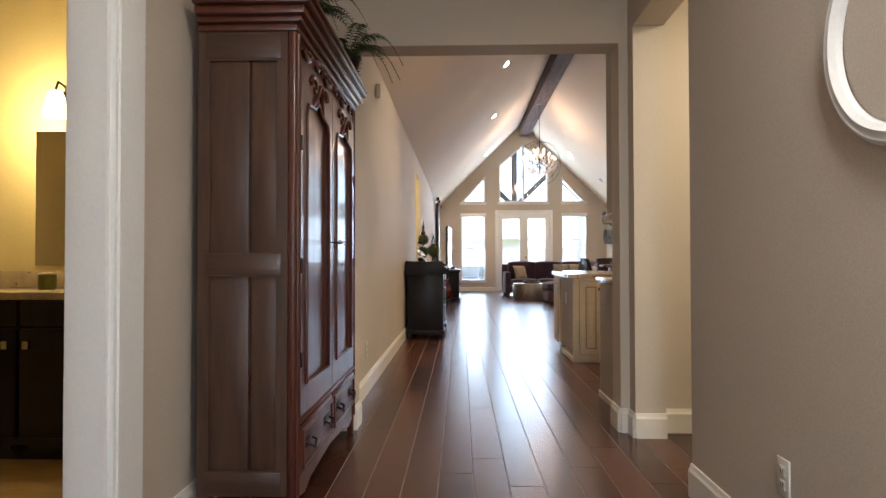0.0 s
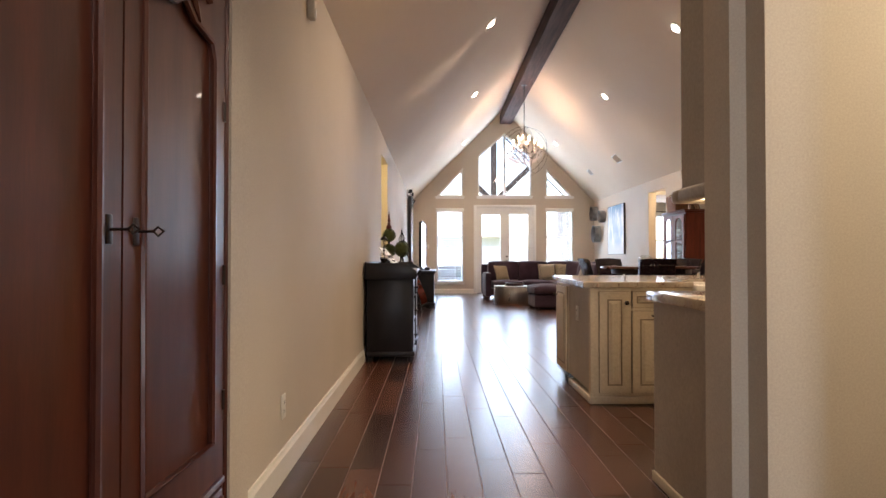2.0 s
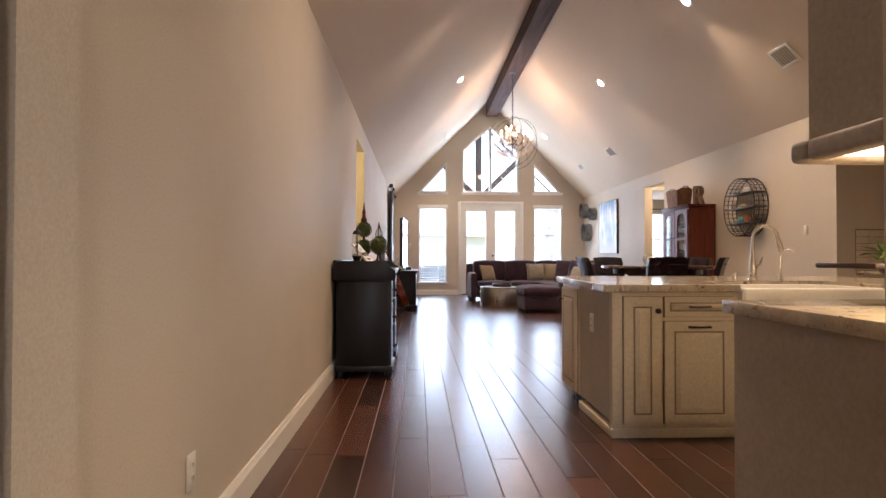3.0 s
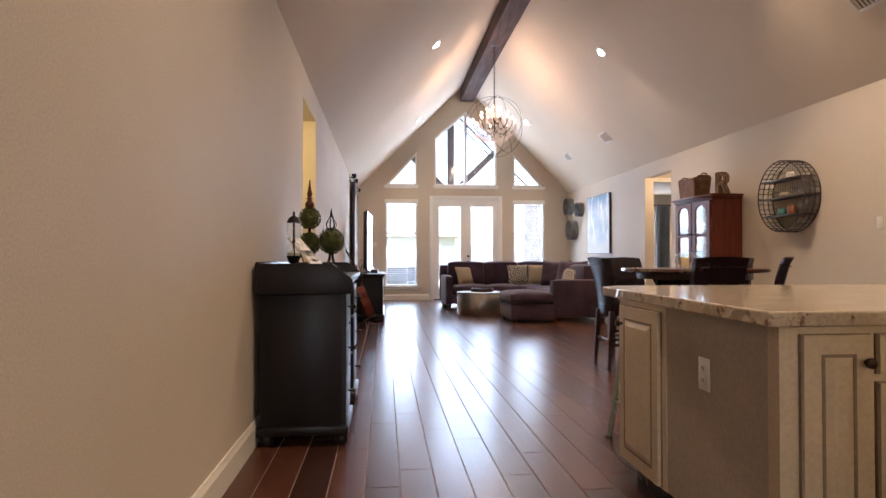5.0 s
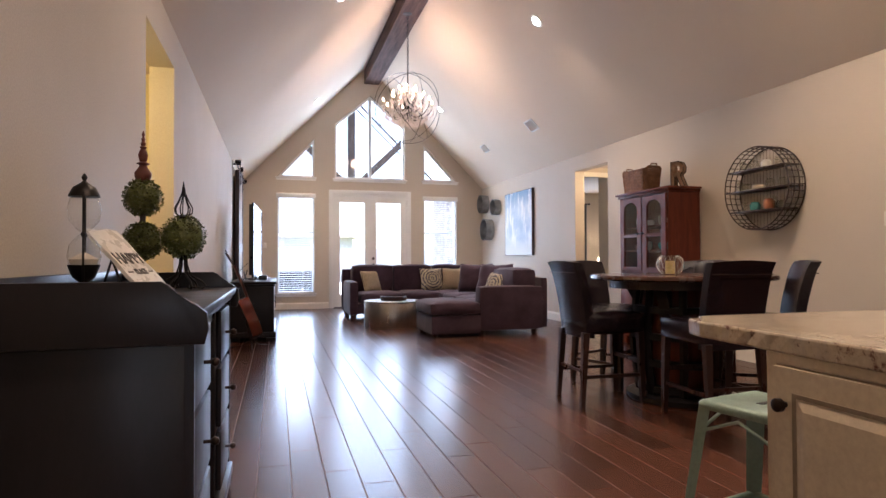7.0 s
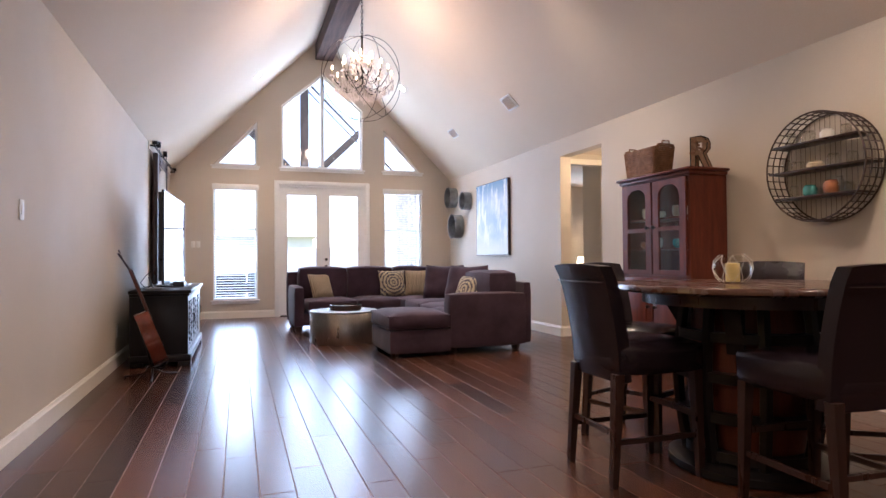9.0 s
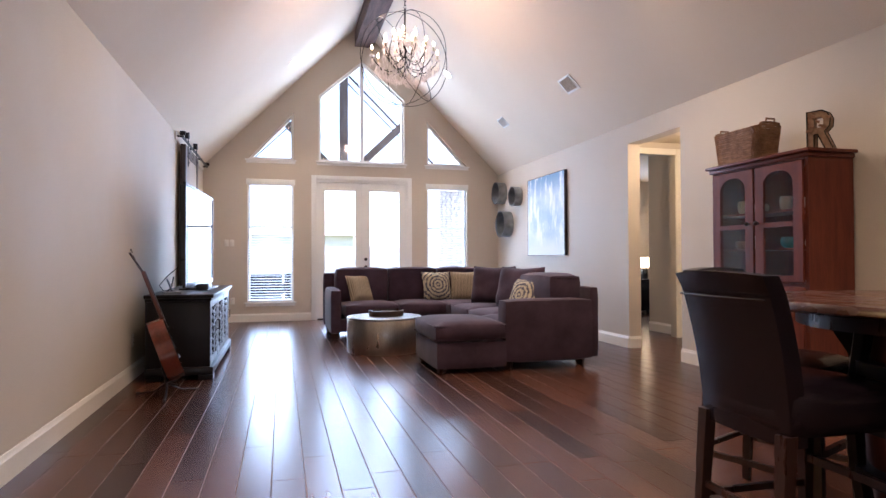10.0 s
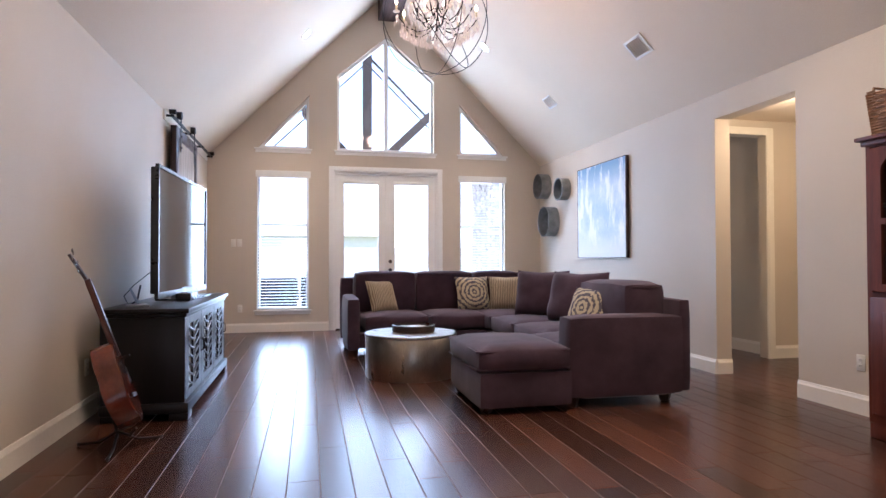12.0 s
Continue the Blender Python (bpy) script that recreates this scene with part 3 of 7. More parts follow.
W, Ee, N, S = (-1, 0), (1, 0), (0, 1), (0, -1)
for args in [
    (LW, ARCH1, LW, LOP[0], Ee), (LW, LOP[1], LW, FW, Ee), (RW, KIT_N, RW, ROP[0], W), (RW, ROP[1], RW, FW, W),
    (LW, FW, 1.58, FW, S), (3.48, FW, RW, FW, S), (HALL_L, -3.9, HALL_L, 0.06, Ee), (HALL_L, 1.07, HALL_L, ARCH0, Ee),
    (HALL_R, -3.9, HALL_R, 1.76, W), (HALL_R, 2.635, HALL_R, ARCH0, W), (HALL_L, ARCH0, -0.21, ARCH0, S), (1.425, ARCH0, HALL_R, ARCH0, S),
    (-0.21, ARCH0, -0.21, ARCH1, Ee), (1.425, ARCH0, 1.425, ARCH1, W), (HALL_R, 2.635, HALL_R + .18, 2.635, S), (HALL_R + .18, ARCH0, 3.8, ARCH0, S),
    (HALL_R, 1.76, HALL_R + .18, 1.76, N), (LW - .17, LOP[1], LW, LOP[1], S), (RW, ROP[1], RW + .17, ROP[1], S), (RW, ROP[0], RW + .17, ROP[0], N),
    (-2.1, 8.1, -2.1, 11.1, Ee), (1.425, ARCH1, 1.50, ARCH1, N), (LW, ARCH1, -0.21, ARCH1, N),
]:
    baseboard("baseboard", *args)


def casing(name, put, u0, u1, top, w=0.085, t=0.02, material=WHITE):
    """A door casing: two legs and a head, proud of the wall by t."""
    bm = bmesh.new()
    for a, b, lo, hi in ((u0 - w, u0, 0, top + w), (u1, u1 + w, 0, top + w), (u0, u1, top, top + w)):
        prism(bm, rect(a, b, lo, hi), put, t)
        e = 0.015
        prism(bm, rect(a + (e if b != u0 else 0), b - (e if a != u1 else 0), lo, hi - e), lambda u, v, q: put(u, v, q * 1.4), t)
    return structure(name, bm, material, "painted moulded door casing", "door casing")


casing("trim_bath_door", xwall(HALL_L), 0.16, 0.88, 2.06, w=0.16)
structure("jamb_bath_door", plate(bmesh.new(), [(0.13, 0), (0.16, 0), (0.16, 2.04), (0.86, 2.04), (0.86, 0), (0.885, 0), (0.885, 2.065), (0.13, 2.065)], [], xwall(HALL_L - .125), 0.127),
          WHITE, "white painted door jamb", "door jamb")
casing("trim_bath_inside", lambda u, v, w: (HALL_L - .12 - w, u, v), 0.16, 0.88, 2.06)

# ---- vestibule and bedroom beyond the right-hand opening ----
structure("wall_vestibule_south", boxbm(RW + .17, 7.0, 12.8, 12.9, 0, 2.75), WALL, "plain vestibule wall", "wall")
structure("wall_vestibule_east", boxbm(6.9, 7.0, 12.9, 15.05, 0, 2.75), WALL, "plain vestibule wall", "wall")
structure("wall_bedroom_south", plate(bmesh.new(), [(RW + .17, 0), (5.56, 0), (5.56, 2.58), (6.44, 2.58), (6.44, 0), (9.8, 0), (9.8, 2.75), (RW + .17, 2.75)], [], ywall(15.05), 0.12), WALL, "vestibule wall with a cased bedroom doorway", "wall")
casing("trim_bedroom_door", lambda u, v, w: (u, 15.05 - w, v), 5.56, 6.44, 2.58, material=TRIM)
structure("wall_bedroom_closet", boxbm(6.60, 6.72, 15.17, 15.93, 0, 2.75), WALL, "short grey-green bedroom wall", "wall")
BED_WIN = rect(6.72, 7.56, 0.85, 2.36)
structure("wall_bedroom_north", plate(bmesh.new(), rect(RW + .17, 9.8, 0, 2.75), [BED_WIN], ywall(18.9), 0.1), WALL, "bedroom wall with a bright window", "wall")
structure("wall_bedroom_east", boxbm(9.7, 9.8, 15.17, 18.9, 0, 2.75), WALL, "plain bedroom wall", "wall")
structure("ceiling_bedroom", boxbm(RW + .17, 9.8, 17.5, 19.0, 2.75, 2.85), CEIL, "pale bedroom ceiling", "ceiling")
baseboard("baseboard", 6.53, 15.05, 6.9, 15.05, S)
baseboard("baseboard", 6.60, 15.17, 6.60, 15.93, W)
baseboard("baseboard", RW + .17, 18.9, 9.7, 18.9, S)


def bedside():
    t = thing("nightstand", "dark wooden nightstand beside the bed", "nightstand", (8.12, 18.4, 0))
    part("body", boxbm(-.25, .25, -.22, .22, .08, .70, bevel=.006), BLACKWOOD, t)
    part("drawer", boxbm(-.22, .22, -.235, -.22, .45, .66, bevel=.004), BLACKWOOD, t)
    for sx in (-.21, .21):
        for sy in (-.18, .18):
            part("leg", boxbm(sx - .02, sx + .02, sy - .02, sy + .02, 0, .08), BLACKWOOD, t)
    lamp = thing("table_lamp", "lit table lamp with a pale pleated shade on the nightstand", "lamp", (8.12, 18.4, .70))
    part("base", boxbm(-.06, .06, -.06, .06, 0, .22, bevel=.01), DARKPLASTIC, lamp)
    part("shade", lathe(bmesh.new(), [(.15, .24), (.11, .44)], 20, cap=False), LAMPGLOW, lamp, "glowing pleated shade")
    bulb("bedside_lamp", (8.12, 18.4, 1.05), 6, WARM, 0.04)
    bed = thing("bed", "bed with dark frame and pale blue pillow", "bed", (8.75, 17.1, 0))
    part("frame", boxbm(-.85, .9, -.75, .75, .08, .35, bevel=.02), BLACKWOOD, bed)
    part("mattress", boxbm(-.83, .88, -.73, .73, .35, .62, bevel=.05, seg=3), DRAPE, bed, "grey cover")
    part("pillow", boxbm(-.8, -.35, -.6, .0, .62, .80, bevel=.08, seg=3), PILLOWBLUE, bed, "pale blue pillow")
    for sx in (-.8, .85):
        for sy in (-.7, .7):
            part("foot", boxbm(sx - .04, sx + .04, sy - .04, sy + .04, 0, .08), BLACKWOOD, bed)
    drape = thing("curtain", "dark grey curtain panel hanging beside the bedroom window", "curtain", (7.74, 18.82, 0))
    bm = bmesh.new()
    front, back = [], []
    for k in range(33):
        u = -.17 + .34 * k / 32
        y = .030 * math.sin(k * 1.15)
        front.append((u, y - .004))
        back.append((u, y + .004))
    prism(bm, front + back[::-1], lambda u, v, w: (u, v, .03 + w), 2.42)
    part("cloth", bm, DRAPE, drape)
    part("rod", cone(bmesh.new(), (-1.1, 0, 2.47), (.25, 0, 2.47), .012), IRON, drape)
    part("rod_end", ball(bmesh.new(), (.26, 0, 2.47), .025), IRON, drape)
    for x in (-1.05, .2):
        part("bracket", boxbm(x - .01, x + .01, .0, .08, 2.455, 2.475), IRON, drape)


bedside()


# ---- far wall: windows, doors, blinds ----
def inset(poly, d):
    """The outline moved inwards by d."""
    out = []
    n = len(poly)
    area2 = sum(poly[i][0] * poly[(i + 1) % n][1] - poly[(i + 1) % n][0] * poly[i][1] for i in range(n))
    sg = 1 if area2 > 0 else -1
    for i in range(n):
        p0, p1, p2 = Vector(poly[i - 1]), Vector(poly[i]), Vector(poly[(i + 1) % n])
        a, b = (p1 - p0).normalized(), (p2 - p1).normalized()
        na, nb = Vector((-a.y, a.x)) * sg, Vector((-b.y, b.x)) * sg
        k = d / max(0.2, 1 + na.dot(nb))
        out.append(tuple(p1 + (na + nb) * k))
    return out


def window(name, poly, label, mullion=None, sash=None, sill=True, FW=FW):
    w = tagged(new(name), label, "window", kind="structure")
    w.empty_display_size = 0.1
    part("window_frame", plate(bmesh.new(), poly, [inset(poly, .045)], ywall(FW + .07), .06), WHITE, w, smooth=None)
    if mullion:
        part("mullion", boxbm(mullion - .035, mullion + .035, FW + .06, FW + .12, poly[0][1] + .045, max(p[1] for p in poly) - .06), WHITE, w)
    if sash:
        part("meeting_rail", boxbm(poly[0][0] + .045, poly[1][0] - .045, FW + .075, FW + .12, sash - .022, sash + .022), WHITE, w)
    g = part("pane", prism(bmesh.new(), inset(poly, .04), ywall(FW + .10), .004), PANE, w, "clear glass", smooth=None)
    g.visible_shadow = False
    if sill:
        u0, u1, v = poly[0][0], poly[1][0], poly[0][1]
        part("window_sill", boxbm(u0 - .05, u1 + .05, FW - .035, FW + .07, v - .028, v - .001, bevel=.006), WHITE, w)
        part("apron", boxbm(u0 - .03, u1 + .03, FW - .014, FW - .001, v - .075, v - .029), WHITE, w)
    return w


window("window_1", WIN_L, "tall white-framed sash window beside the doors", sash=1.72)
window("window_2", WIN_R, "tall white-framed sash window beside the doors", sash=1.72)
window("window_3", TRAP, "peaked gable window with a centre mullion", mullion=FCX)
window("window_4", TRI_L, "triangular gable window")
window("window_5", TRI_R, "triangular gable window")
window("window_6", BED_WIN, "bright white-framed bedroom window", sash=1.6, FW=18.9 - .03)
# unseen window, added to fit the fill light's opening
window("window_7", rect(-0.10, 0.90, 0.35, 2.35), "added unseen white-framed window behind the hall, for fill light", FW=-4.15)


def blind(x0, x1, z0, z1, tilt, y, label):
    t = thing("window_blind", label, "blind", ((x0 + x1) / 2, y, z0), group="window blinds")
    h, hw = z1 - z0, (x1 - x0) / 2
    part("headrail", boxbm(-hw, hw, -.03, .03, h - .06, h, bevel=.004), SLAT, t)
    part("valance", boxbm(-hw - .045, hw + .045, -.062, -.037, h - .05, h + .055, bevel=.006), SLAT, t)
    part("bottom_rail", boxbm(-hw, hw, -.022, .022, 0, .018, bevel=.003), SLAT, t)
    me = mesh_of("slat", boxbm(-hw, hw, -.021, .021, -.0012, .0012), SLAT)
    n = int((h - .08) / .048)
    for i in range(n):
        s = new("slat", me)
        s.parent = t
        s.matrix_basis = pose(0, 0, .03 + .048 * i, tilt, 0, 0)
    for sx in (-hw * .7, hw * .7):
        part("cord", cone(bmesh.new(), (sx, 0, .01), (sx, 0, h - .03), .0015, seg=5), SLAT, t)
    return t


blind(.475, 1.242, .36, 2.53, 8, FW + .035, "white horizontal blind lowered with its slats open")
blind(3.805, 4.575, .36, 2.53, 8, FW + .035, "white horizontal blind lowered with its slats open")


def french_doors():
    d = tagged(new("door_1"), "pair of white french doors with full glass panes", "door", kind="structure")
    bm = bmesh.new()
    for a, b, lo, hi in ((1.58, 1.665, 0, 2.685), (3.395, 3.48, 0, 2.685), (1.665, 3.395, 2.60, 2.685)):
        box(bm, a, b, FW - .022, FW + .0, lo, hi, bevel=.005)
    part("casing", bm, WHITE, d)
    bm = bmesh.new()
    for a, b, lo, hi in ((1.66, 1.69, 0, 2.60), (3.37, 3.40, 0, 2.60), (1.69, 3.37, 2.565, 2.60)):
        box(bm, a, b, FW + .0, FW + .15, lo, hi)
    part("jamb", bm, WHITE, d)
    part("threshold", boxbm(1.69, 3.37, FW - .0, FW + .16, 0.0, .02), BRONZE, d)
    for x0, x1, hx in ((1.693, 2.527, 2.49), (2.533, 3.367, 2.57)):
        g0, g1 = x0 + .115, x1 - .115
        leaf = part("door_leaf", plate(bmesh.new(), rect(x0, x1, .025, 2.56), [rect(g0, g1, .28, 2.44)], ywall(FW + .03), .045), WHITE, d, smooth=None)
        g = part("pane", boxbm(g0, g1, FW + .05, FW + .054, .28, 2.44), PANE, leaf, "clear glass", smooth=None)
        g.visible_shadow = False
        bm = bmesh.new()
        for a, b, lo, hi in ((g0, g0 + .02, .28, 2.44), (g1 - .02, g1, .28, 2.44), (g0 + .02, g1 - .02, .28, .30), (g0 + .02, g1 - .02, 2.42, 2.44)):
            box(bm, a, b, FW + .02, FW + .05, lo, hi)
        part("glazing_bead", bm, WHITE, leaf)
        part("shade_roll", boxbm(g0 + .01, g1 - .01, FW + .005, FW + .03, 2.40, 2.455, bevel=.008), SLAT, leaf, "raised white shade")
    for z in (.98, 1.12):
        bm = cone(bmesh.new(), (2.592, FW + .03, z), (2.592, FW + .01, z), .03, seg=16)
        ball(bm, (2.592, FW - .02, z), .026 if z < 1 else .016)
        part("door_knob" if z < 1 else "deadbolt", bm, BRONZE, d, "dark bronze")
    part("astragal", boxbm(2.512, 2.548, FW + .018, FW + .03, .025, 2.56), WHITE, d)


french_doors()


# ---- outdoors ----
def porch():
    t = thing("porch_roof", "open timber porch with a gable truss behind the windows", "porch", (FCX, FW + 4.2, 0))
    part("tie_beam", boxbm(-2.9, 2.9, -.1, .1, 3.14, 3.33), TIMBER, t)
    part("king_post", boxbm(-.04, .17, -.09, .09, 3.33, 6.0), TIMBER, t)
    for sx in (-1, 1):
        bm = bmesh.new()
        prism(bm, [(0, 6.02), (sx * 2.9, 3.17), (sx * 2.9, 3.23), (0, 6.08)], lambda u, v, w: (u, w - .03, v), .06)
        part("rafter", bm, TIMBER, t)
        bm = bmesh.new()
        prism(bm, [(0, 5.62), (sx * 2.5, 3.17), (sx * 2.5, 3.205), (0, 5.655)], lambda u, v, w: (u, w - .5, v), .04)
        part("purlin_edge", bm, TIMBER, t)
        bm = bmesh.new()
        prism(bm, [(.065 + sx * .1, 3.12), (.065 + sx * 1.5, 4.48), (.065 + sx * 1.5, 4.74), (.065 + sx * .1, 3.38)], lambda u, v, w: (u, w - .07, v), .14)
        part("brace", bm, TIMBER, t)
        bm = bmesh.new()
        prism(bm, [(0, 6.41), (sx * 3.1, 3.38), (sx * 3.1, 3.46), (0, 6.49)], lambda u, v, w: (u, w - 3.9, v), 1.6)
        part("roof_slope", bm, CEIL, t, "white boarded porch ceiling")
        part("post", boxbm(sx * 2.8 - .1, sx * 2.8 + .1, -.1, .1, -.03, 3.4), TIMBER, t)


porch()


def brick_pier():
    t = thing("brick_pier", "pale brick wall end beside the patio", "brick wall", (4.95, FW + 1.1, -.03))
    part("core", boxbm(-.44, .44, -.79, .79, 0, 2.9), MORTAR, t)
    me = mesh_of("brick", boxbm(-.105, .105, -.01, .01, 0, .062), BRICK)
    for r in range(38):
        z = .008 + r * .074
        for i in range(4):
            for ox, oy, turn in ((-.455, -.58 + i * .36 + (.1 if r % 2 else 0), 90), (-.33 + i * .222 + (.05 if r % 2 else 0) - .06, -.80, 0)):
                b = new("brick", me)
                b.parent = t
                b.matrix_basis = pose(ox, oy, z, 0, 0, turn)


brick_pier()


def patio_chair(x, y, turn):
    t = thing("patio_chair", "dark wicker armchair on the patio", "chair", (x, y, -.03), turn, group="patio chairs")
    part("seat", boxbm(-.35, .35, -.35, .35, .12, .42, bevel=.03), IRON, t)
    part("cushion", boxbm(-.30, .30, -.30, .30, .42, .54, bevel=.04, seg=3), DRAPE, t, "grey seat cushion")
    part("backrest", boxbm(-.35, .35, .27, .37, .42, .85, bevel=.04), IRON, t)
    for s in (-1, 1):
        part("armrest", boxbm(s * .35 - .05, s * .35 + .05, -.33, .3, .42, .64, bevel=.03), IRON, t)
        for q in (-1, 1):
            part("leg", boxbm(s * .3 - .03, s * .3 + .03, q * .3 - .03, q * .3 + .03, 0, .12), IRON, t)


patio_chair(.62, FW + 1.6, 200)
patio_chair(1.55, FW + 2.4, 160)


def neighbour():
    # house and fence colours are lightened to look washed out by daylight
    t = thing("neighbour_house", "single-storey house beyond the fence, coloured pale for outdoor glare", "house", (-3, FW + 32, -.1))
    part("wall", boxbm(-9, 9, 0, 9, 0, 3.0), CONCRETE, t)
    part("roof", prism(bmesh.new(), [(-.6, 2.9), (9.6, 2.9), (4.5, 5.6)], lambda u, v, w: (w - 9.6, u, v), 19.2), MORTAR, t, "grey shingle roof, paled for outdoor glare")
    for x in (-6, -1, 4):
        wdw = part("window", boxbm(x - .7, x + .7, -.04, .02, .9, 2.2), WHITE, t)
        part("pane", boxbm(x - .62, x + .62, -.05, -.04, .98, 2.12), SCREEN, wdw)
    f = thing("fence", "wooden privacy fence round the lawn, boards paled for outdoor glare", "fence", (0, FW + 18, -.1))
    me = mesh_of("board", boxbm(-.07, .07, -.01, .01, 0, 1.8), CONCRETE)
    for i in range(150):
        b = new("board", me)
        b.parent = f
        b.location = (-11 + i * .148, 0, .02 * ((i * 7) % 3))
    for z in (.4, 1.4):
        part("rail", boxbm(-11.1, 11.2, .012, .05, z - .04, z + .04), BARNWOOD, f)


neighbour()


# ---- ceiling fixtures ----
def slope_pose(x, y):
    """A pose on the vault whose z points out of the ceiling into the room."""
    left = x < RIDGE_X
    z = EAVE + (x - LW if left else RW - x)
    return pose(x, y, z, 0, 135 if left else -135, 0)


def can_light():
    t = thing("recessed_light", "lit round recessed ceiling light with a white trim ring", "ceiling light", group="recessed lights")
    part("trim_ring", lathe(bmesh.new(), [(.062, .002), (.098, .002), (.095, .010), (.066, .014), (.062, .006)], 28), WHITE, t)
    part("lens", ball(bmesh.new(), (0, 0, .0), .060, 20, 12, .62), CANGLOW, t, "glowing lens")
    return t


first = can_light()
for k, (cx, cy) in enumerate(CANS):
    if k == 0:
        first.matrix_basis = slope_pose(cx, cy)
    else:
        copy_thing(first, slope_pose(cx, cy))


def vent(x, y, size):
    t = thing("ceiling_vent", "white louvred air vent in the sloped ceiling", "vent", group="ceiling vents")
    bm = bmesh.new()
    for a, b, c, d in ((-.13, .13, -.18, -.15), (-.13, .13, .15, .18), (-.13, -.10, -.15, .15), (.10, .13, -.15, .15)):
        box(bm, a, b, c, d, 0.002, .014, bevel=.003)
    part("frame", bm, WHITE, t)
    part("backing", boxbm(-.10, .10, -.15, .15, -.002, .002), IRON, t)
    for i in range(7):
        bm = boxbm(-.10, .10, -.010, .010, -.001, .001)
        bmesh.ops.rotate(bm, matrix=Matrix.Rotation(radians(35), 3, "X"), verts=bm.verts)
        bmesh.ops.translate(bm, vec=(0, -.126 + i * .042, .008), verts=bm.verts)
        part("slat", bm, WHITE, t)
    t.matrix_basis = slope_pose(x, y) @ Matrix.Scale(size, 4)


for vx, vy, size in ((4.66, 14.77, .9), (4.64, 17.13, .72), (4.66, 8.46, 1)):
    vent(vx, vy, size)


def chandelier():
    cx, cy, cz = 2.52, 14.92, 3.585
    t = thing("orb_chandelier", "lit crystal chandelier inside an iron orb hanging from the beam", "chandelier", (cx, cy, cz))
    R = .58
    tops = RIDGE - .40 - cz
    part("canopy", lathe(bmesh.new(), [(.075, tops - .03), (.07, tops - .005), (.03, tops)], 20), IRON, t)
    bm = bmesh.new()
    n = int((tops - R) / .05)
    for i in range(n):
        z = R + .02 + i * (tops - R - .05) / n
        ring = [(.014 * math.cos(a) * (1 if i % 2 else 0), .014 * math.cos(a) * (0 if i % 2 else 1), z + .034 * math.sin(a)) for a in [k * math.pi / 5 for k in range(10)]]
        tube(bm, ring, .0042, 5, closed=True)
    part("chain", bm, IRON, t)
    part("stem", cone(bmesh.new(), (0, 0, -.25), (0, 0, R + .02), .012), IRON, t)
    for tilt, turn in ((90, 12), (90, 102), (64, 55), (-58, 20)):
        m = Matrix.Rotation(radians(turn), 3, "Z") @ Matrix.Rotation(radians(tilt), 3, "X")
        part("orb_ring", tube(bmesh.new(), [m @ Vector((R * math.cos(a), R * math.sin(a), 0)) for a in [k * math.pi / 32 for k in range(64)]], .0040, 6, closed=True), IRON, t, "thin iron hoop")
    part("top_bobeche", lathe(bmesh.new(), [(.02, .20), (.10, .22), (.09, .19), (.03, .17)], 20), GLOW_CRYSTAL, t)
    rnd = random.Random(5)
    crystals = bmesh.new()
    for tier, (count, rad, z) in enumerate(((8, .41, -.03), (8, .27, .09), (5, .14, .19))):
        for k in range(count):
            a = k * 2 * math.pi / count + tier * .3
            c, s = math.cos(a), math.sin(a)
            pts = [(c * rad * u, s * rad * u, z - .14 + .17 * (2 * u - 1) ** 2 * (1 if u > .5 else .6)) for u in (.05, .25, .5, .75, .92, 1)]
            arm = part("arm", tube(bmesh.new(), pts, .006, 6), IRON, t)
            ex, ey, ez = c * rad, s * rad, pts[-1][2]
            part("candle_cup", lathe(bmesh.new(), [(.008, 0), (.034, .012), (.036, .018), (.012, .02)], 12, (ex, ey, ez)), GLOW_CRYSTAL, arm)
            part("candle_sleeve", cone(bmesh.new(), (ex, ey, ez + .018), (ex, ey, ez + .085), .011, seg=10), CLAY, arm, "ivory candle sleeve")
            part("flame_bulb", lathe(bmesh.new(), [(.004, 0), (.014, .02), (.011, .042), (.002, .065)], 10, (ex, ey, ez + .086)), BULB, arm, "glowing candle bulb")
            for q in range(6):
                b = a + (q - 2.5) * .09
                r2 = rad * (1.0 + .06 * rnd.uniform(-1, 1))
                L = rnd.uniform(.04, .085)
                z0 = ez - .01 - .03 * (q % 3)
                bmesh.ops.create_cone(crystals, cap_ends=False, segments=6, radius1=.002, radius2=.011, depth=L * .6, matrix=Matrix.Translation((math.cos(b) * r2, math.sin(b) * r2, z0 - L * .7)))
                bmesh.ops.create_cone(crystals, cap_ends=False, segments=6, radius1=.011, radius2=.002, depth=L * .3, matrix=Matrix.Translation((math.cos(b) * r2, math.sin(b) * r2, z0 - L * .25)))
    for i in range(260):
        a, u = rnd.uniform(0, 2 * math.pi), rnd.random()
        r2 = .39 * math.sqrt(rnd.uniform(.05, 1))
        z0 = -.13 - .31 * (1 - r2 / .41) * rnd.uniform(.6, 1)
        L = rnd.uniform(.035, .07)
        bmesh.ops.create_cone(crystals, cap_ends=False, segments=5, radius1=.002, radius2=.010, depth=L, matrix=Matrix.Translation((math.cos(a) * r2, math.sin(a) * r2, z0)))
    for i in range(90):
        a = rnd.uniform(0, 2 * math.pi)
        z0 = rnd.uniform(-.10, .30)
        r2 = .03 + .10 * abs(math.sin(z0 * 9)) + .05 * rnd.random()
        bmesh.ops.create_icosphere(crystals, subdivisions=1, radius=.011, matrix=Matrix.Translation((math.cos(a) * r2, math.sin(a) * r2, z0)))
    tagged(part("crystal_cluster", crystals, GLOW_CRYSTAL, t, "clear crystal drops with a faint added glow", smooth=None), kind="stuff")


chandelier()


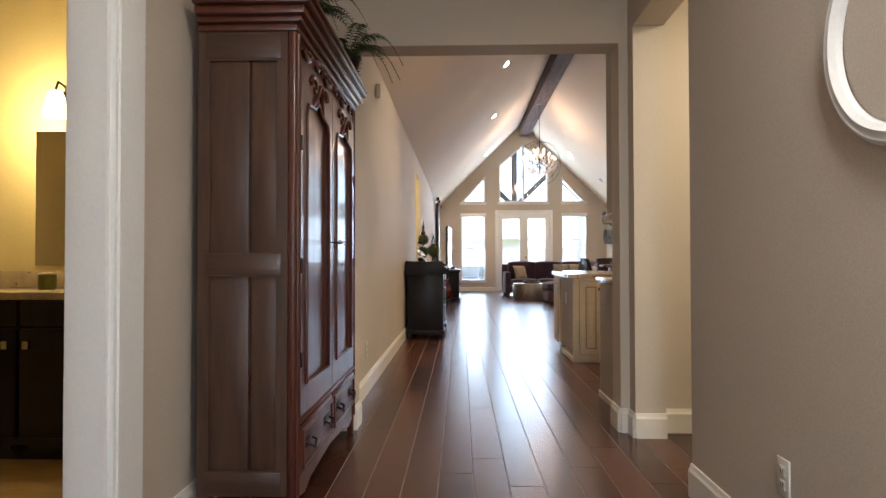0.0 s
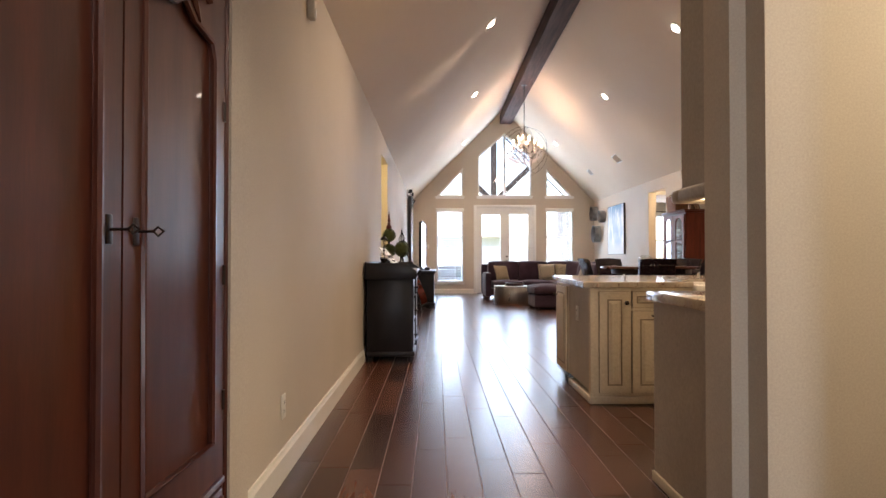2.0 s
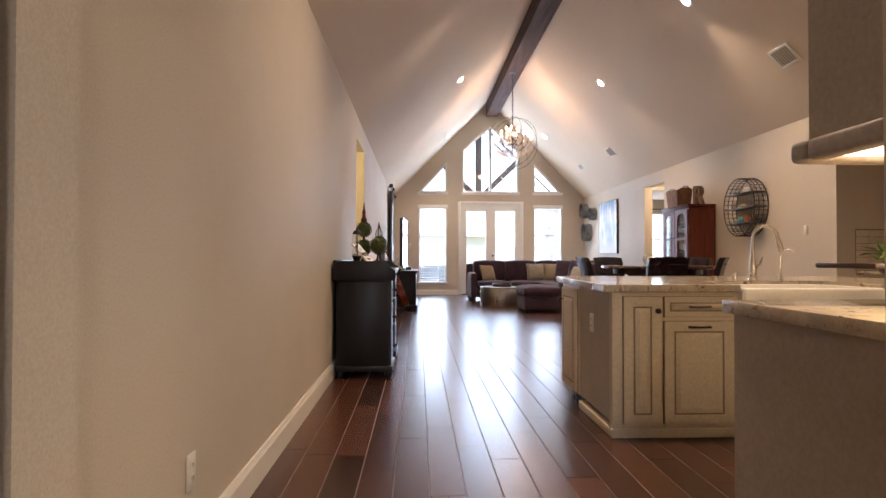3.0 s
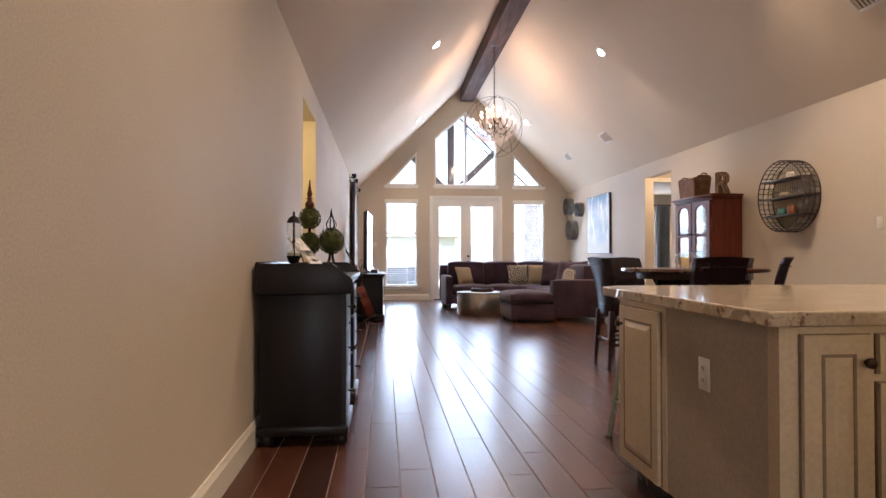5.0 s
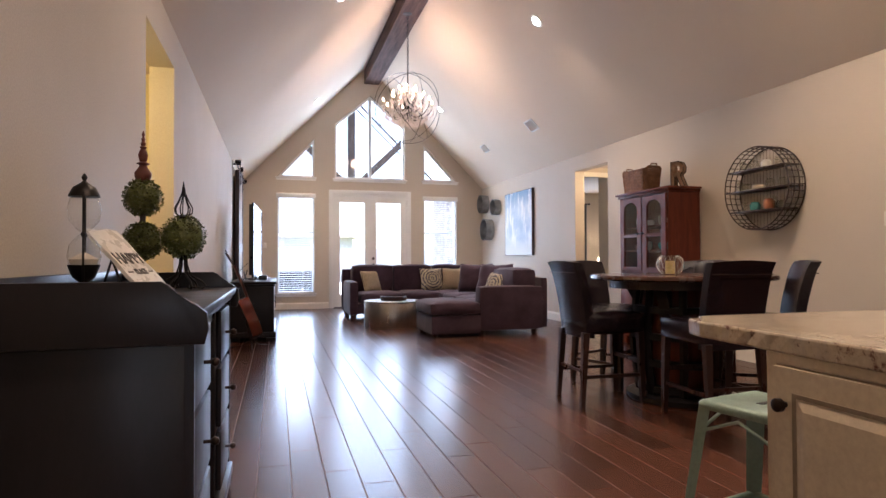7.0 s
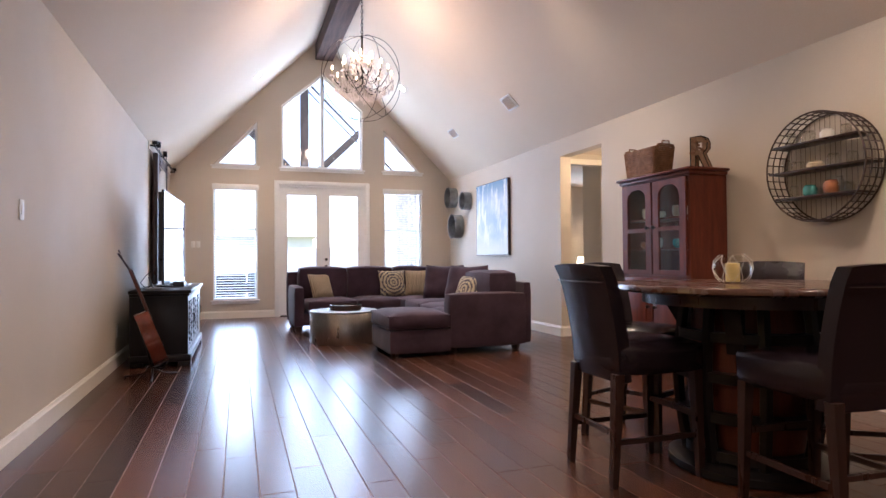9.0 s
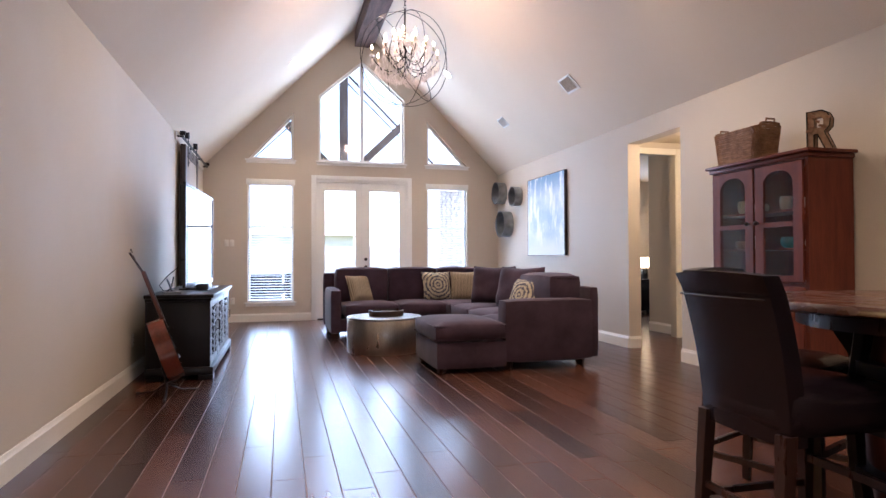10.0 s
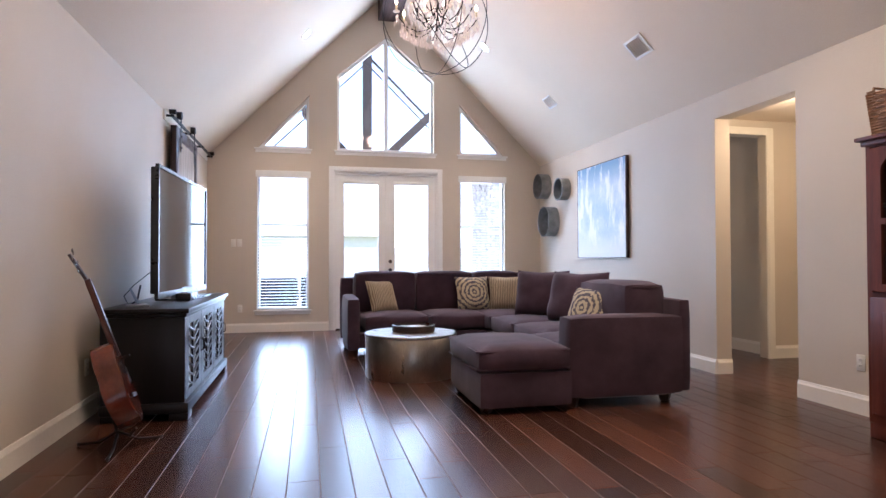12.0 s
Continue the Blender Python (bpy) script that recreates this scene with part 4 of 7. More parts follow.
# ---- living area ----
def soft_box(x0, x1, y0, y1, z0, z1, r=.05, puff=.02):
    """A cushion: a box with rounded edges whose faces swell a little."""
    bm = boxbm(x0, x1, y0, y1, z0, z1)
    bmesh.ops.subdivide_edges(bm, edges=bm.edges, cuts=5, use_grid_fill=True)
    c = Vector(((x0 + x1) / 2, (y0 + y1) / 2, (z0 + z1) / 2))
    h = Vector(((x1 - x0) / 2, (y1 - y0) / 2, (z1 - z0) / 2))
    for v in bm.verts:
        p = v.co - c
        q = Vector([max(-h[i] + r, min(h[i] - r, p[i])) for i in range(3)])
        d = p - q
        if d.length > 1e-6:
            p = q + d.normalized() * r
        n = [p[i] / h[i] for i in range(3)]
        for i in range(3):
            j, k = (i + 1) % 3, (i + 2) % 3
            if abs(n[i]) > .8:
                p[i] += math.copysign(puff * max(0, 1 - n[j] ** 2) * max(0, 1 - n[k] ** 2), p[i])
        p += Vector(noise.noise_vector((p + c) * 5)) * puff * .35
        v.co = c + p
    return bm


def loose_cushion(w, h, seed):
    """A slack feather cushion standing upright on its lower edge, with peaked corners."""
    bm = bmesh.new()
    n = 18
    grid = {}
    for side in (-1, 1):
        for i in range(n + 1):
            for j in range(n + 1):
                u, v = 2 * i / n - 1, 2 * j / n - 1
                k = (1 - u ** 6) * (1 - v ** 6)
                pinch = 1 - .025 * (1 - abs(u * v))
                sag = .012 * (1 - u * u) * (v > 0) * v
                if k < 1e-6 and side == 1:
                    grid[1, i, j] = grid[-1, i, j]
                    continue
                p = Vector((u * w / 2 * pinch, side * .135 * k ** .55 * (1 - .2 * v), (v + 1) * h / 2 * pinch - sag))
                p += Vector(noise.noise_vector(p * 7 + Vector((seed, 0, 0)))) * .014 * k
                grid[side, i, j] = bm.verts.new(p)
        for i in range(n):
            for j in range(n):
                bm.faces.new([grid[side, a, b] for a, b in ((i, j), (i + 1, j), (i + 1, j + 1), (i, j + 1))])
    return bm


def welt(x0, x1, y0, y1, z, r=.007):
    """Piping round the edge of a cushion."""
    e = .03
    return tube(bmesh.new(), [(x0 + e, y0, z), (x1 - e, y0, z), (x1, y0 + e, z), (x1, y1 - e, z), (x1 - e, y1, z), (x0 + e, y1, z), (x0, y1 - e, z), (x0, y0 + e, z)], r, 6, closed=True)


def sofa():
    t = thing("sectional_sofa", "brown-purple suede sectional sofa with a chaise and slack back cushions", "sofa")
    part("base_back", soft_box(1.78, 4.24, 16.12, 17.20, .10, .30, .03, .0), SUEDE, t)
    part("base_side", soft_box(3.38, 4.22, 13.48, 16.12, .10, .30, .03, .0), SUEDE, t)
    part("chaise_base", soft_box(2.49, 3.22, 13.28, 14.24, .045, .315, .03, .004), SUEDE, t)
    part("arm_far", soft_box(1.69, 1.86, 16.05, 17.22, .09, .70, .05, .006), SUEDE, t)
    part("arm_near", soft_box(3.205, 4.19, 13.31, 13.55, .075, .705, .045, .006), SUEDE, t)
    part("back_frame", soft_box(1.67, 4.25, 17.10, 17.26, .10, .92, .04, .0), SUEDE, t)
    part("side_frame", soft_box(4.15, 4.265, 13.33, 17.12, .09, .83, .04, .0), SUEDE, t)
    for x0, x1 in ((1.90, 2.68), (2.68, 3.44)):
        c = part("seat_cushion", soft_box(x0 + .005, x1 - .005, 16.10, 16.95, .30, .49, .05, .022), SUEDE, t)
        part("piping", welt(x0 + .012, x1 - .012, 16.108, 16.94, .46), SUEDE, c)
    for y0, y1 in ((15.90, 16.9), (15.10, 15.90), (14.26, 15.10)):
        c = part("seat_cushion", soft_box(3.36, 4.08, y0 + .005, y1 - .005, .30, .49, .05, .022), SUEDE, t)
        part("piping", welt(3.368, 4.07, y0 + .012, y1 - .012, .46), SUEDE, c)
    c = part("chaise_cushion", soft_box(2.475, 3.22, 13.28, 14.26, .315, .495, .055, .028), SUEDE, t)
    part("piping", welt(2.478, 3.205, 13.284, 14.25, .465), SUEDE, c)
    part("piping", welt(2.478, 3.205, 13.284, 14.25, .335), SUEDE, c)
    part("seat_cushion", soft_box(3.225, 4.08, 13.55, 14.25, .31, .49, .05, .018), SUEDE, t)
    for x0, x1 in ((1.84, 2.64), (2.64, 3.42), (3.42, 4.08)):
        c = part("back_cushion", soft_box(x0 + .004, x1 - .004, 16.84, 17.12, .47, .985, .05, .016), SUEDE, t)
        part("piping", tube(bmesh.new(), [(x0 + .03, 16.845, .95), ((x0 + x1) / 2, 16.825, .962), (x1 - .03, 16.845, .95)], .006, 6), SUEDE, c)
    for x, y, w, turn, k in ((3.93, 15.74, .64, -40, 5), (4.0, 14.94, .68, -58, 6)):
        c = part("back_cushion", loose_cushion(w, .55, k), SUEDE, t)
        c.matrix_basis = pose(x, y, .48, 0, 0, turn) @ pose(0, 0, 0, -13, 0, 0)
    c = part("back_cushion", soft_box(3.80, 4.19, 13.565, 14.42, .48, .945, .055, .022), SUEDE, t)
    part("piping", tube(bmesh.new(), [(3.86, 13.57, .91), (4.0, 13.555, .925), (4.13, 13.57, .91)], .006, 6), SUEDE, c)
    for x, y in ((1.77, 16.12), (1.77, 17.15), (4.10, 13.46), (4.19, 17.15), (2.57, 13.39), (2.57, 14.12), (3.28, 13.42)):
        part("foot", lathe(bmesh.new(), [(.035, 0), (.048, .012), (.058, .06), (.062, .10)], 4, (x, y, 0)), ESPRESSO, t, "dark tapered wooden foot")


sofa()


def pillow(x, y, z, size, turn, lean, material, label):
    t = tagged(new("throw_pillow", mesh_of("throw_pillow", pillow_bm(size), material, 60)), label, "pillow", "sofa pillows")
    t.matrix_world = pose(x, y, z, 0, 0, turn) @ pose(0, 0, 0, lean, 0, 0) @ pose(0, 0, size / 2)
    return t


def pillow_bm(s):
    bm = bmesh.new()
    n = 14
    rows = {}
    for side in (-1, 1):
        for i in range(n + 1):
            for j in range(n + 1):
                u, v = 2 * i / n - 1, 2 * j / n - 1
                k = (1 - u ** 4) * (1 - v ** 4)
                pinch = 1 - .07 * (1 - abs(u * v))
                if k < 1e-6 and side == 1:
                    rows[1, i, j] = rows[-1, i, j]
                else:
                    rows[side, i, j] = bm.verts.new((u * s / 2 * pinch, side * s * .17 * k ** .6, v * s / 2 * pinch))
        for i in range(n):
            for j in range(n):
                bm.faces.new([rows[side, a, b] for a, b in ((i, j), (i + 1, j), (i + 1, j + 1), (i, j + 1))])
    return bm


pillow(2.22, 16.66, .49, .42, 30, -22, STRIPE, "tan striped throw pillow leaning on the sofa back")
pillow(3.38, 16.64, .49, .46, 4, -20, PRINT, "cream throw pillow printed with a dark medallion")
pillow(3.79, 16.56, .49, .46, -14, -20, STRIPE, "tan striped throw pillow leaning on the sofa back")
pillow(3.64, 14.05, .49, .43, -70, -24, PRINT, "cream throw pillow printed with a dark medallion on the chaise")


def coffee_table():
    t = thing("drum_coffee_table", "round brushed metal drum coffee table", "coffee table", (2.27, 15.02, 0))
    part("drum", lathe(bmesh.new(), [(.445, 0), (.452, .012), (.452, .39), (.445, .40)], 56), STEEL, t)
    part("top", lathe(bmesh.new(), [(.452, .40), (.458, .405), (.458, .418), (.452, .424), (.40, .420)], 56), STEEL, t)
    tr = thing("round_tray", "dark wooden round tray with pale paper inside", "tray", (2.31, 15.10, .421))
    part("rim", lathe(bmesh.new(), [(.20, 0), (.215, 0), (.22, .065), (.207, .07), (.20, .012)], 36), ESPRESSO, tr)
    part("bottom", lathe(bmesh.new(), [(.199, .004), (.199, .012)], 36), ESPRESSO, tr)
    part("paper", boxbm(-.12, .12, -.09, .09, .02, .055, bevel=.005), PORCELAIN, tr, "folded white paper")


coffee_table()


def tv_stand():
    y0, y1, x1, bx = 13.69, 15.70, .405, -.155
    t = thing("tv_stand", "black wooden media console with lattice doors", "tv stand", (0, 0, 0))
    part("top", boxbm(bx - .005, x1 + .035, y0 - .05, y1 + .05, .765, .80, bevel=.008), BLACKWOOD, t)
    part("cornice", boxbm(bx, x1 + .015, y0 - .025, y1 + .025, .735, .765, bevel=.008), BLACKWOOD, t)
    part("side_panel", boxbm(bx, x1, y0, y0 + .03, .09, .735, bevel=.004), BLACKWOOD, t)
    part("side_panel", boxbm(bx, x1, y1 - .03, y1, .09, .735, bevel=.004), BLACKWOOD, t)
    part("back_panel", boxbm(bx, bx + .015, y0 + .03, y1 - .03, .09, .735), BLACKWOOD, t)
    part("bottom", boxbm(bx + .015, x1 - .03, y0 + .03, y1 - .03, .09, .12), BLACKWOOD, t)
    part("base_moulding", boxbm(bx, x1 + .03, y0 - .03, y1 + .03, .05, .125, bevel=.012), BLACKWOOD, t)
    for y in (y0, y1 - .12):
        part("foot", boxbm(x1 - .10, x1 + .028, y - .025 if y == y0 else y, y + .12 if y == y0 else y + .145, 0, .05, bevel=.006), BLACKWOOD, t)
        part("foot", boxbm(bx + .005, bx + .12, y, y + .12, 0, .05, bevel=.006), BLACKWOOD, t)
    n = 3
    w = (y1 - y0 - .06) / n
    for i in range(n):
        a, b = y0 + .03 + i * w, y0 + .03 + (i + 1) * w
        d = part("door", plate(bmesh.new(), rect(a + .004, b - .004, .13, .73), [rect(a + .12, b - .12, .19, .67)], xwall(x1 - .03), .03), BLACKWOOD, t, smooth=None)
        part("panel", boxbm(x1 - .028, x1 - .022, a + .12, b - .12, .19, .67), SIGNWHITE, d, "pale backing panel")
        for k in range(7):
            z = .22 + k * .068
            bm = bmesh.new()
            tube(bm, [(x1 - .008, a + .12, z + .03), (x1 - .008, (a + b) / 2, z - .028), (x1 - .008, b - .12, z + .03)], .010, 6)
            part("lattice_bar", bm, BLACKWOOD, d)
        part("upright", boxbm(x1 - .02, x1 - .004, (a + b) / 2 - .012, (a + b) / 2 + .012, .19, .67), BLACKWOOD, d)
        side = b - .03 if i % 2 == 0 else a + .03
        part("handle", tube(bmesh.new(), [(x1, side, .40), (x1 + .02, side, .41), (x1 + .02, side, .49), (x1, side, .50)], .005, 6), IRON, d)


tv_stand()


def television():
    t = thing("television", "large flat screen television on the console", "television", (.15, 14.975, .80), -2.4)
    hw = .875
    part("bezel", plate(bmesh.new(), rect(-hw, hw, .04, 1.10), [rect(-hw + .025, hw - .025, .09, 1.075)], lambda u, v, w: (w - .01, u, v), .028), DARKPLASTIC, t, smooth=None)
    part("screen", boxbm(.004, .008, -hw + .024, hw - .024, .089, 1.076), SCREEN, t, "dark glossy screen")
    part("casing", boxbm(-.05, -.01, -hw + .02, hw - .02, .08, 1.08, bevel=.01), DARKPLASTIC, t)
    part("neck", boxbm(-.03, .01, -.12, .12, .015, .10), DARKPLASTIC, t)
    part("foot", boxbm(-.14, .16, -.40, .40, 0, .015, bevel=.005), DARKPLASTIC, t)
    s = thing("soundbar", "small black box below the screen", "speaker", (.245, 14.6, .80))
    part("case", boxbm(-.06, .06, -.16, .16, 0.004, .065, bevel=.008), DARKPLASTIC, s)
    part("pad", boxbm(-.05, .05, -.15, .15, 0, .004), DARKPLASTIC, s)
    r = thing("folded_stand", "grey tablet stand with a dark panel on the console", "stand", (.05, 13.86, .80), 20)
    part("panel", tube(bmesh.new(), [(-.06, -.07, .14), (.0, .03, .03), (.06, .09, .01)], [.008, .012, .008], 6), GALV, r)
    part("panel", tube(bmesh.new(), [(-.05, .08, .005), (.0, .06, .05), (.02, .05, .16)], .007, 6), DARKPLASTIC, r)
    part("base", boxbm(-.08, .07, -.06, .09, 0, .02, bevel=.005), GALV, r)
    c = tagged(new("cable", mesh_of("cable", tube(bmesh.new(), [(-.05, 13.95, .83), (-.1, 14.05, .87), (-.05, 14.12, .95), (.05, 14.2, 1.05)], .004, 6), DARKPLASTIC, 60)), "thin black cable behind the television", "cable")
    return c


television()


def guitar():
    m = Matrix.Translation((.225, 13.08, .14)) @ Matrix.Rotation(radians(-6), 4, "X") @ Matrix.Rotation(radians(-21.5), 4, "Y") @ Matrix.Rotation(radians(97), 4, "Z") @ Matrix.Scale(1.06, 4)
    t = thing("acoustic_guitar", "sunburst acoustic guitar resting on a floor stand", "guitar")
    t.matrix_world = m
    outline = []
    for k in range(48):
        a = k * 2 * math.pi / 48
        z = .245 - .245 * math.cos(a)
        u = z / .49
        half = .195 * math.sin(math.pi * min(1, u * 1.0)) ** .62 * (1 - .28 * u) * (1 - .20 * math.exp(-((u - .60) / .12) ** 2))
        outline.append((math.copysign(half, math.sin(a)) if abs(math.sin(a)) > 1e-6 else 0, z))
    part("body", prism(bmesh.new(), outline, lambda u, v, w: (u, w - .05, v), .115), GUITAR, t)
    part("soundboard", prism(bmesh.new(), [(u * .985, .004 + v * .985) for u, v in outline], lambda u, v, w: (u, w - .056, v), .005), GUITAR, t, "glossy sunburst top")
    part("sound_hole", cone(bmesh.new(), (0, -.058, .33), (0, -.0555, .33), .048, seg=24), DARKPLASTIC, t)
    part("bridge", boxbm(-.075, .075, -.066, -.056, .145, .17, bevel=.003), ESPRESSO, t)
    part("pickguard", prism(bmesh.new(), [(.03, .22), (.11, .24), (.10, .32), (.052, .345), (.05, .30)], lambda u, v, w: (u, w - .059, v), .002), DARKPLASTIC, t)
    part("neck", boxbm(-.024, .024, -.062, -.035, .46, .88, bevel=.006), MAHOG, t)
    part("fretboard", boxbm(-.026, .026, -.068, -.062, .40, .88), ESPRESSO, t)
    part("headstock", prism(bmesh.new(), [(-.026, .88), (.026, .88), (.036, .93), (.034, 1.05), (0, 1.06), (-.034, 1.05), (-.036, .93)], lambda u, v, w: (u, w - .055 + (v - .88) * .2, v), .016), ESPRESSO, t)
    for s in (-1, 1):
        for z in (.93, .97, 1.01):
            part("tuning_peg", tube(bmesh.new(), [(s * .03, -.03, z), (s * .055, -.03, z), (s * .062, -.03, z + .008)], .005, 6), CHROME, t)
    part("strap_end", tube(bmesh.new(), [(0, -.03, 1.05), (.03, -.03, 1.09), (.055, -.02, 1.08)], .004, 6), ESPRESSO, t)
    g = thing("guitar_stand", "black metal tripod guitar stand", "stand", (.14, 13.08, 0))
    part("post", tube(bmesh.new(), [(0, 0, .06), (-.06, .04, .30), (-.13, .07, .50)], .010, 8), IRON, g)
    for a in (35, 160, 275):
        c, s = math.cos(radians(a)), math.sin(radians(a))
        leg = part("leg", tube(bmesh.new(), [(0, 0, .10), (c * .12, s * .12, .03), (c * .26, s * .26, .012)], .009, 8), IRON, g)
        part("rubber_foot", ball(bmesh.new(), (c * .26, s * .26, .013), .013, 8, 6), DARKPLASTIC, leg)
    part("cradle", tube(bmesh.new(), [(.14, -.14, .15), (.10, -.10, .10), (0, .0, .10), (.05, .12, .10), (.10, .16, .15)], .008, 8), IRON, g)
    part("yoke", tube(bmesh.new(), [(.0, -.03, .52), (-.08, .01, .50), (-.13, .07, .50), (-.08, .16, .50), (.02, .16, .54)], .008, 8), IRON, g)


guitar()


def barn_door():
    t = thing("barn_door", "sliding barn door with a dark edge hung on an iron rail", "sliding door", (LW, 0, 0))
    part("panel", boxbm(.055, .10, 16.32, 17.55, .02, 2.66, bevel=.004), BARNWOOD, t)
    bm = bmesh.new()
    for a, b, lo, hi in ((16.30, 16.44, .015, 2.67), (17.43, 17.57, .015, 2.67)):
        box(bm, .045, .112, a, b, lo, hi, bevel=.004)
    for lo, hi in ((.015, .2), (1.25, 1.4), (2.53, 2.67)):
        box(bm, .047, .112, 16.441, 17.429, lo, hi, bevel=.004)
    part("frame", bm, ESPRESSO, t, "dark-stained frame boards")
    r = thing("barn_door_rail", "black iron sliding rail on the wall", "rail", (LW, 0, 0))
    part("bar", boxbm(.075, .085, 16.2, 18.95, 2.735, 2.775), IRON, r)
    for y in (16.22, 17.2, 18.1, 18.92):
        part("standoff", cone(bmesh.new(), (.0, y, 2.755), (.10, y, 2.755), .014), IRON, r)
    for y in (16.22, 18.93):
        part("stop", cone(bmesh.new(), (.05, y, 2.80), (.12, y, 2.80), .028, seg=14), IRON, r)
    part("backer", boxbm(.0, .018, 16.15, 19.0, 2.70, 2.81), TRIM, r, "cream painted backing board")
    for y in (16.52, 17.35):
        h = part("hanger", boxbm(.112, .118, y - .022, y + .022, 2.40, 2.82), IRON, t)
        part("wheel", cone(bmesh.new(), (.07, y, 2.825), (.125, y, 2.825), .045, seg=20), IRON, h)
        for z in (2.45, 2.58):
            part("bolt", ball(bmesh.new(), (.12, y, z), .012, 8, 6), IRON, h)


barn_door()


def picture_wall():
    t = thing("canvas_painting", "large blue and white abstract canvas hung on the wall", "painting", (RW, 16.73, 1.18))
    part("canvas", boxbm(-.045, -.012, -.70, .70, 0, 1.29), CANVAS, t)
    bm = bmesh.new()
    for a, b, lo, hi in ((-.71, -.70, -.01, 1.30), (.70, .71, -.01, 1.30), (-.70, .70, -.01, 0), (-.70, .70, 1.29, 1.30)):
        box(bm, -.048, 0, a, b, lo, hi)
    part("edge", bm, ESPRESSO, t, "dark canvas edge")
    for y, z, r, dpt in ((18.75, 2.40, .21, .17), (17.94, 2.26, .175, .15), (18.45, 1.78, .245, .19)):
        b = thing("round_metal_bin", "galvanised round metal bin hung on its side as wall decor", "wall decor", (RW, y, z), group="metal wall bins")
        m = Matrix.Rotation(radians(-90), 4, "Y")
        for nm, prof, mt in (("shell", [(r, 0), (r, dpt), (r - .006, dpt), (r - .006, .0)], GALV), ("back", [(r - .006, 0.002), (r - .006, .01)], GALV), ("rim", [(r + .004, dpt - .012), (r + .008, dpt - .004), (r + .002, dpt + .003), (r - .008, dpt)], GALV)):
            bm = lathe(bmesh.new(), prof, 36, cap=nm == "back")
            bm.transform(m)
            part(nm, bm, mt, b)


picture_wall()


# ---- dining area ----
def hutch():
    t = thing("hutch", "reddish cherry cupboard with arched seeded-glass doors", "cupboard", (5.22, 11.75, 0))
    D, H, hw = .42, 1.93, .51
    part("body", plate(bmesh.new(), rect(-hw, hw, .10, 1.90), [rect(-hw + .03, hw - .03, .93, 1.86)], lambda u, v, w: (-D + w, u, v), .02), CHERRY, t, smooth=None)
    for s in (-1, 1):
        part("side_panel", boxbm(-D + .02, 0, s * hw - (.025 if s > 0 else 0), s * hw + (.025 if s < 0 else 0), .10, 1.90), CHERRY, t)
    part("back_panel", boxbm(-.02, -.005, -hw + .026, hw - .026, .10, 1.90), CHERRY, t)
    part("bottom", boxbm(-D + .02, -.02, -hw + .026, hw - .026, .10, .13), CHERRY, t)
    for z in (.92, 1.18, 1.48):
        part("shelf", boxbm(-D + .04, -.02, -hw + .026, hw - .026, z, z + .018), CHERRY, t)
    part("cornice", boxbm(-D - .045, .0, -hw - .045, hw + .045, 1.905, 1.93, bevel=.006), CHERRY, t)
    part("crown_moulding", boxbm(-D - .022, .0, -hw - .022, hw + .022, 1.87, 1.905, bevel=.010), CHERRY, t)
    for s in (-1, 1):
        a, b = sorted((s * .012, s * (hw - .035)))
        op = []
        for lo, hi, arch in ((.985, 1.36, False), (1.40, 1.70, True)):
            u0, u1 = a + .085, b - .085
            poly = [(u0, lo), (u1, lo), (u1, hi)]
            if arch:
                poly += [((u0 + u1) / 2 + (u1 - u0) / 2 * math.cos(q * math.pi / 10), hi + .10 * math.sin(q * math.pi / 10)) for q in range(1, 10)]
            op.append(poly + [(u0, hi)])
        d = part("door", plate(bmesh.new(), rect(a, b, .94, 1.85), op, lambda u, v, w: (-D - .022 + w, u, v), .02), CHERRY, t, smooth=None)
        g = part("pane", boxbm(-D - .010, -D - .006, a + .06, b - .06, .96, 1.83), SEEDED, d, "rippled glass", smooth=None)
        g.visible_shadow = False
        low = part("lower_door", boxbm(-D - .022, -D - .001, a, b, .16, .90, bevel=.004), CHERRY, t)
        part("raised_panel", boxbm(-D - .030, -D - .022, a + .09, b - .09, .25, .81, bevel=.006), CHERRY, low)
        kn = s * .05
        for par, z in ((d, 1.40), (low, .62)):
            bm = cone(bmesh.new(), (-D - .022, kn, z), (-D - .045, kn, z), .008)
            ball(bm, (-D - .052, kn, z), .018)
            part("knob", bm, BRONZE, par)
        for y in (s * (hw - .06),):
            part("foot", boxbm(-D - .0, -D + .09, y - .06, y + .06, 0, .10, bevel=.01), CHERRY, t)
            part("foot", boxbm(-.10, -.005, y - .06, y + .06, 0, .10, bevel=.01), CHERRY, t)
    k = 0
    for z, items in ((1.198, ((-.36, .05, .06, CLAY), (-.15, .07, .09, TEAL), (.18, .055, .11, PORCELAIN), (.36, .06, .07, RUST))),
                     (1.498, ((-.33, .08, .09, PORCELAIN), (-.12, .05, .12, CLAY), (.16, .075, .08, PORCELAIN), (.34, .055, .12, CLAY)))):
        for y, r, h, mt in items:
            c = thing("bowl" if h < .1 else "jar", "small glazed dish on the cupboard shelf", "dish", (5.22 - .22, 11.765 + y, z), group="dishes in the cupboard")
            part("body", lathe(bmesh.new(), [(r * .5, 0), (r * .9, h * .3), (r, h * .7), (r * .85, h), (r * .78, h), (r * .8, h * .5)], 18), mt, c)
            part("foot_ring", lathe(bmesh.new(), [(r * .45, .0), (r * .52, .001), (r * .5, .006)], 18), mt, c)


hutch()


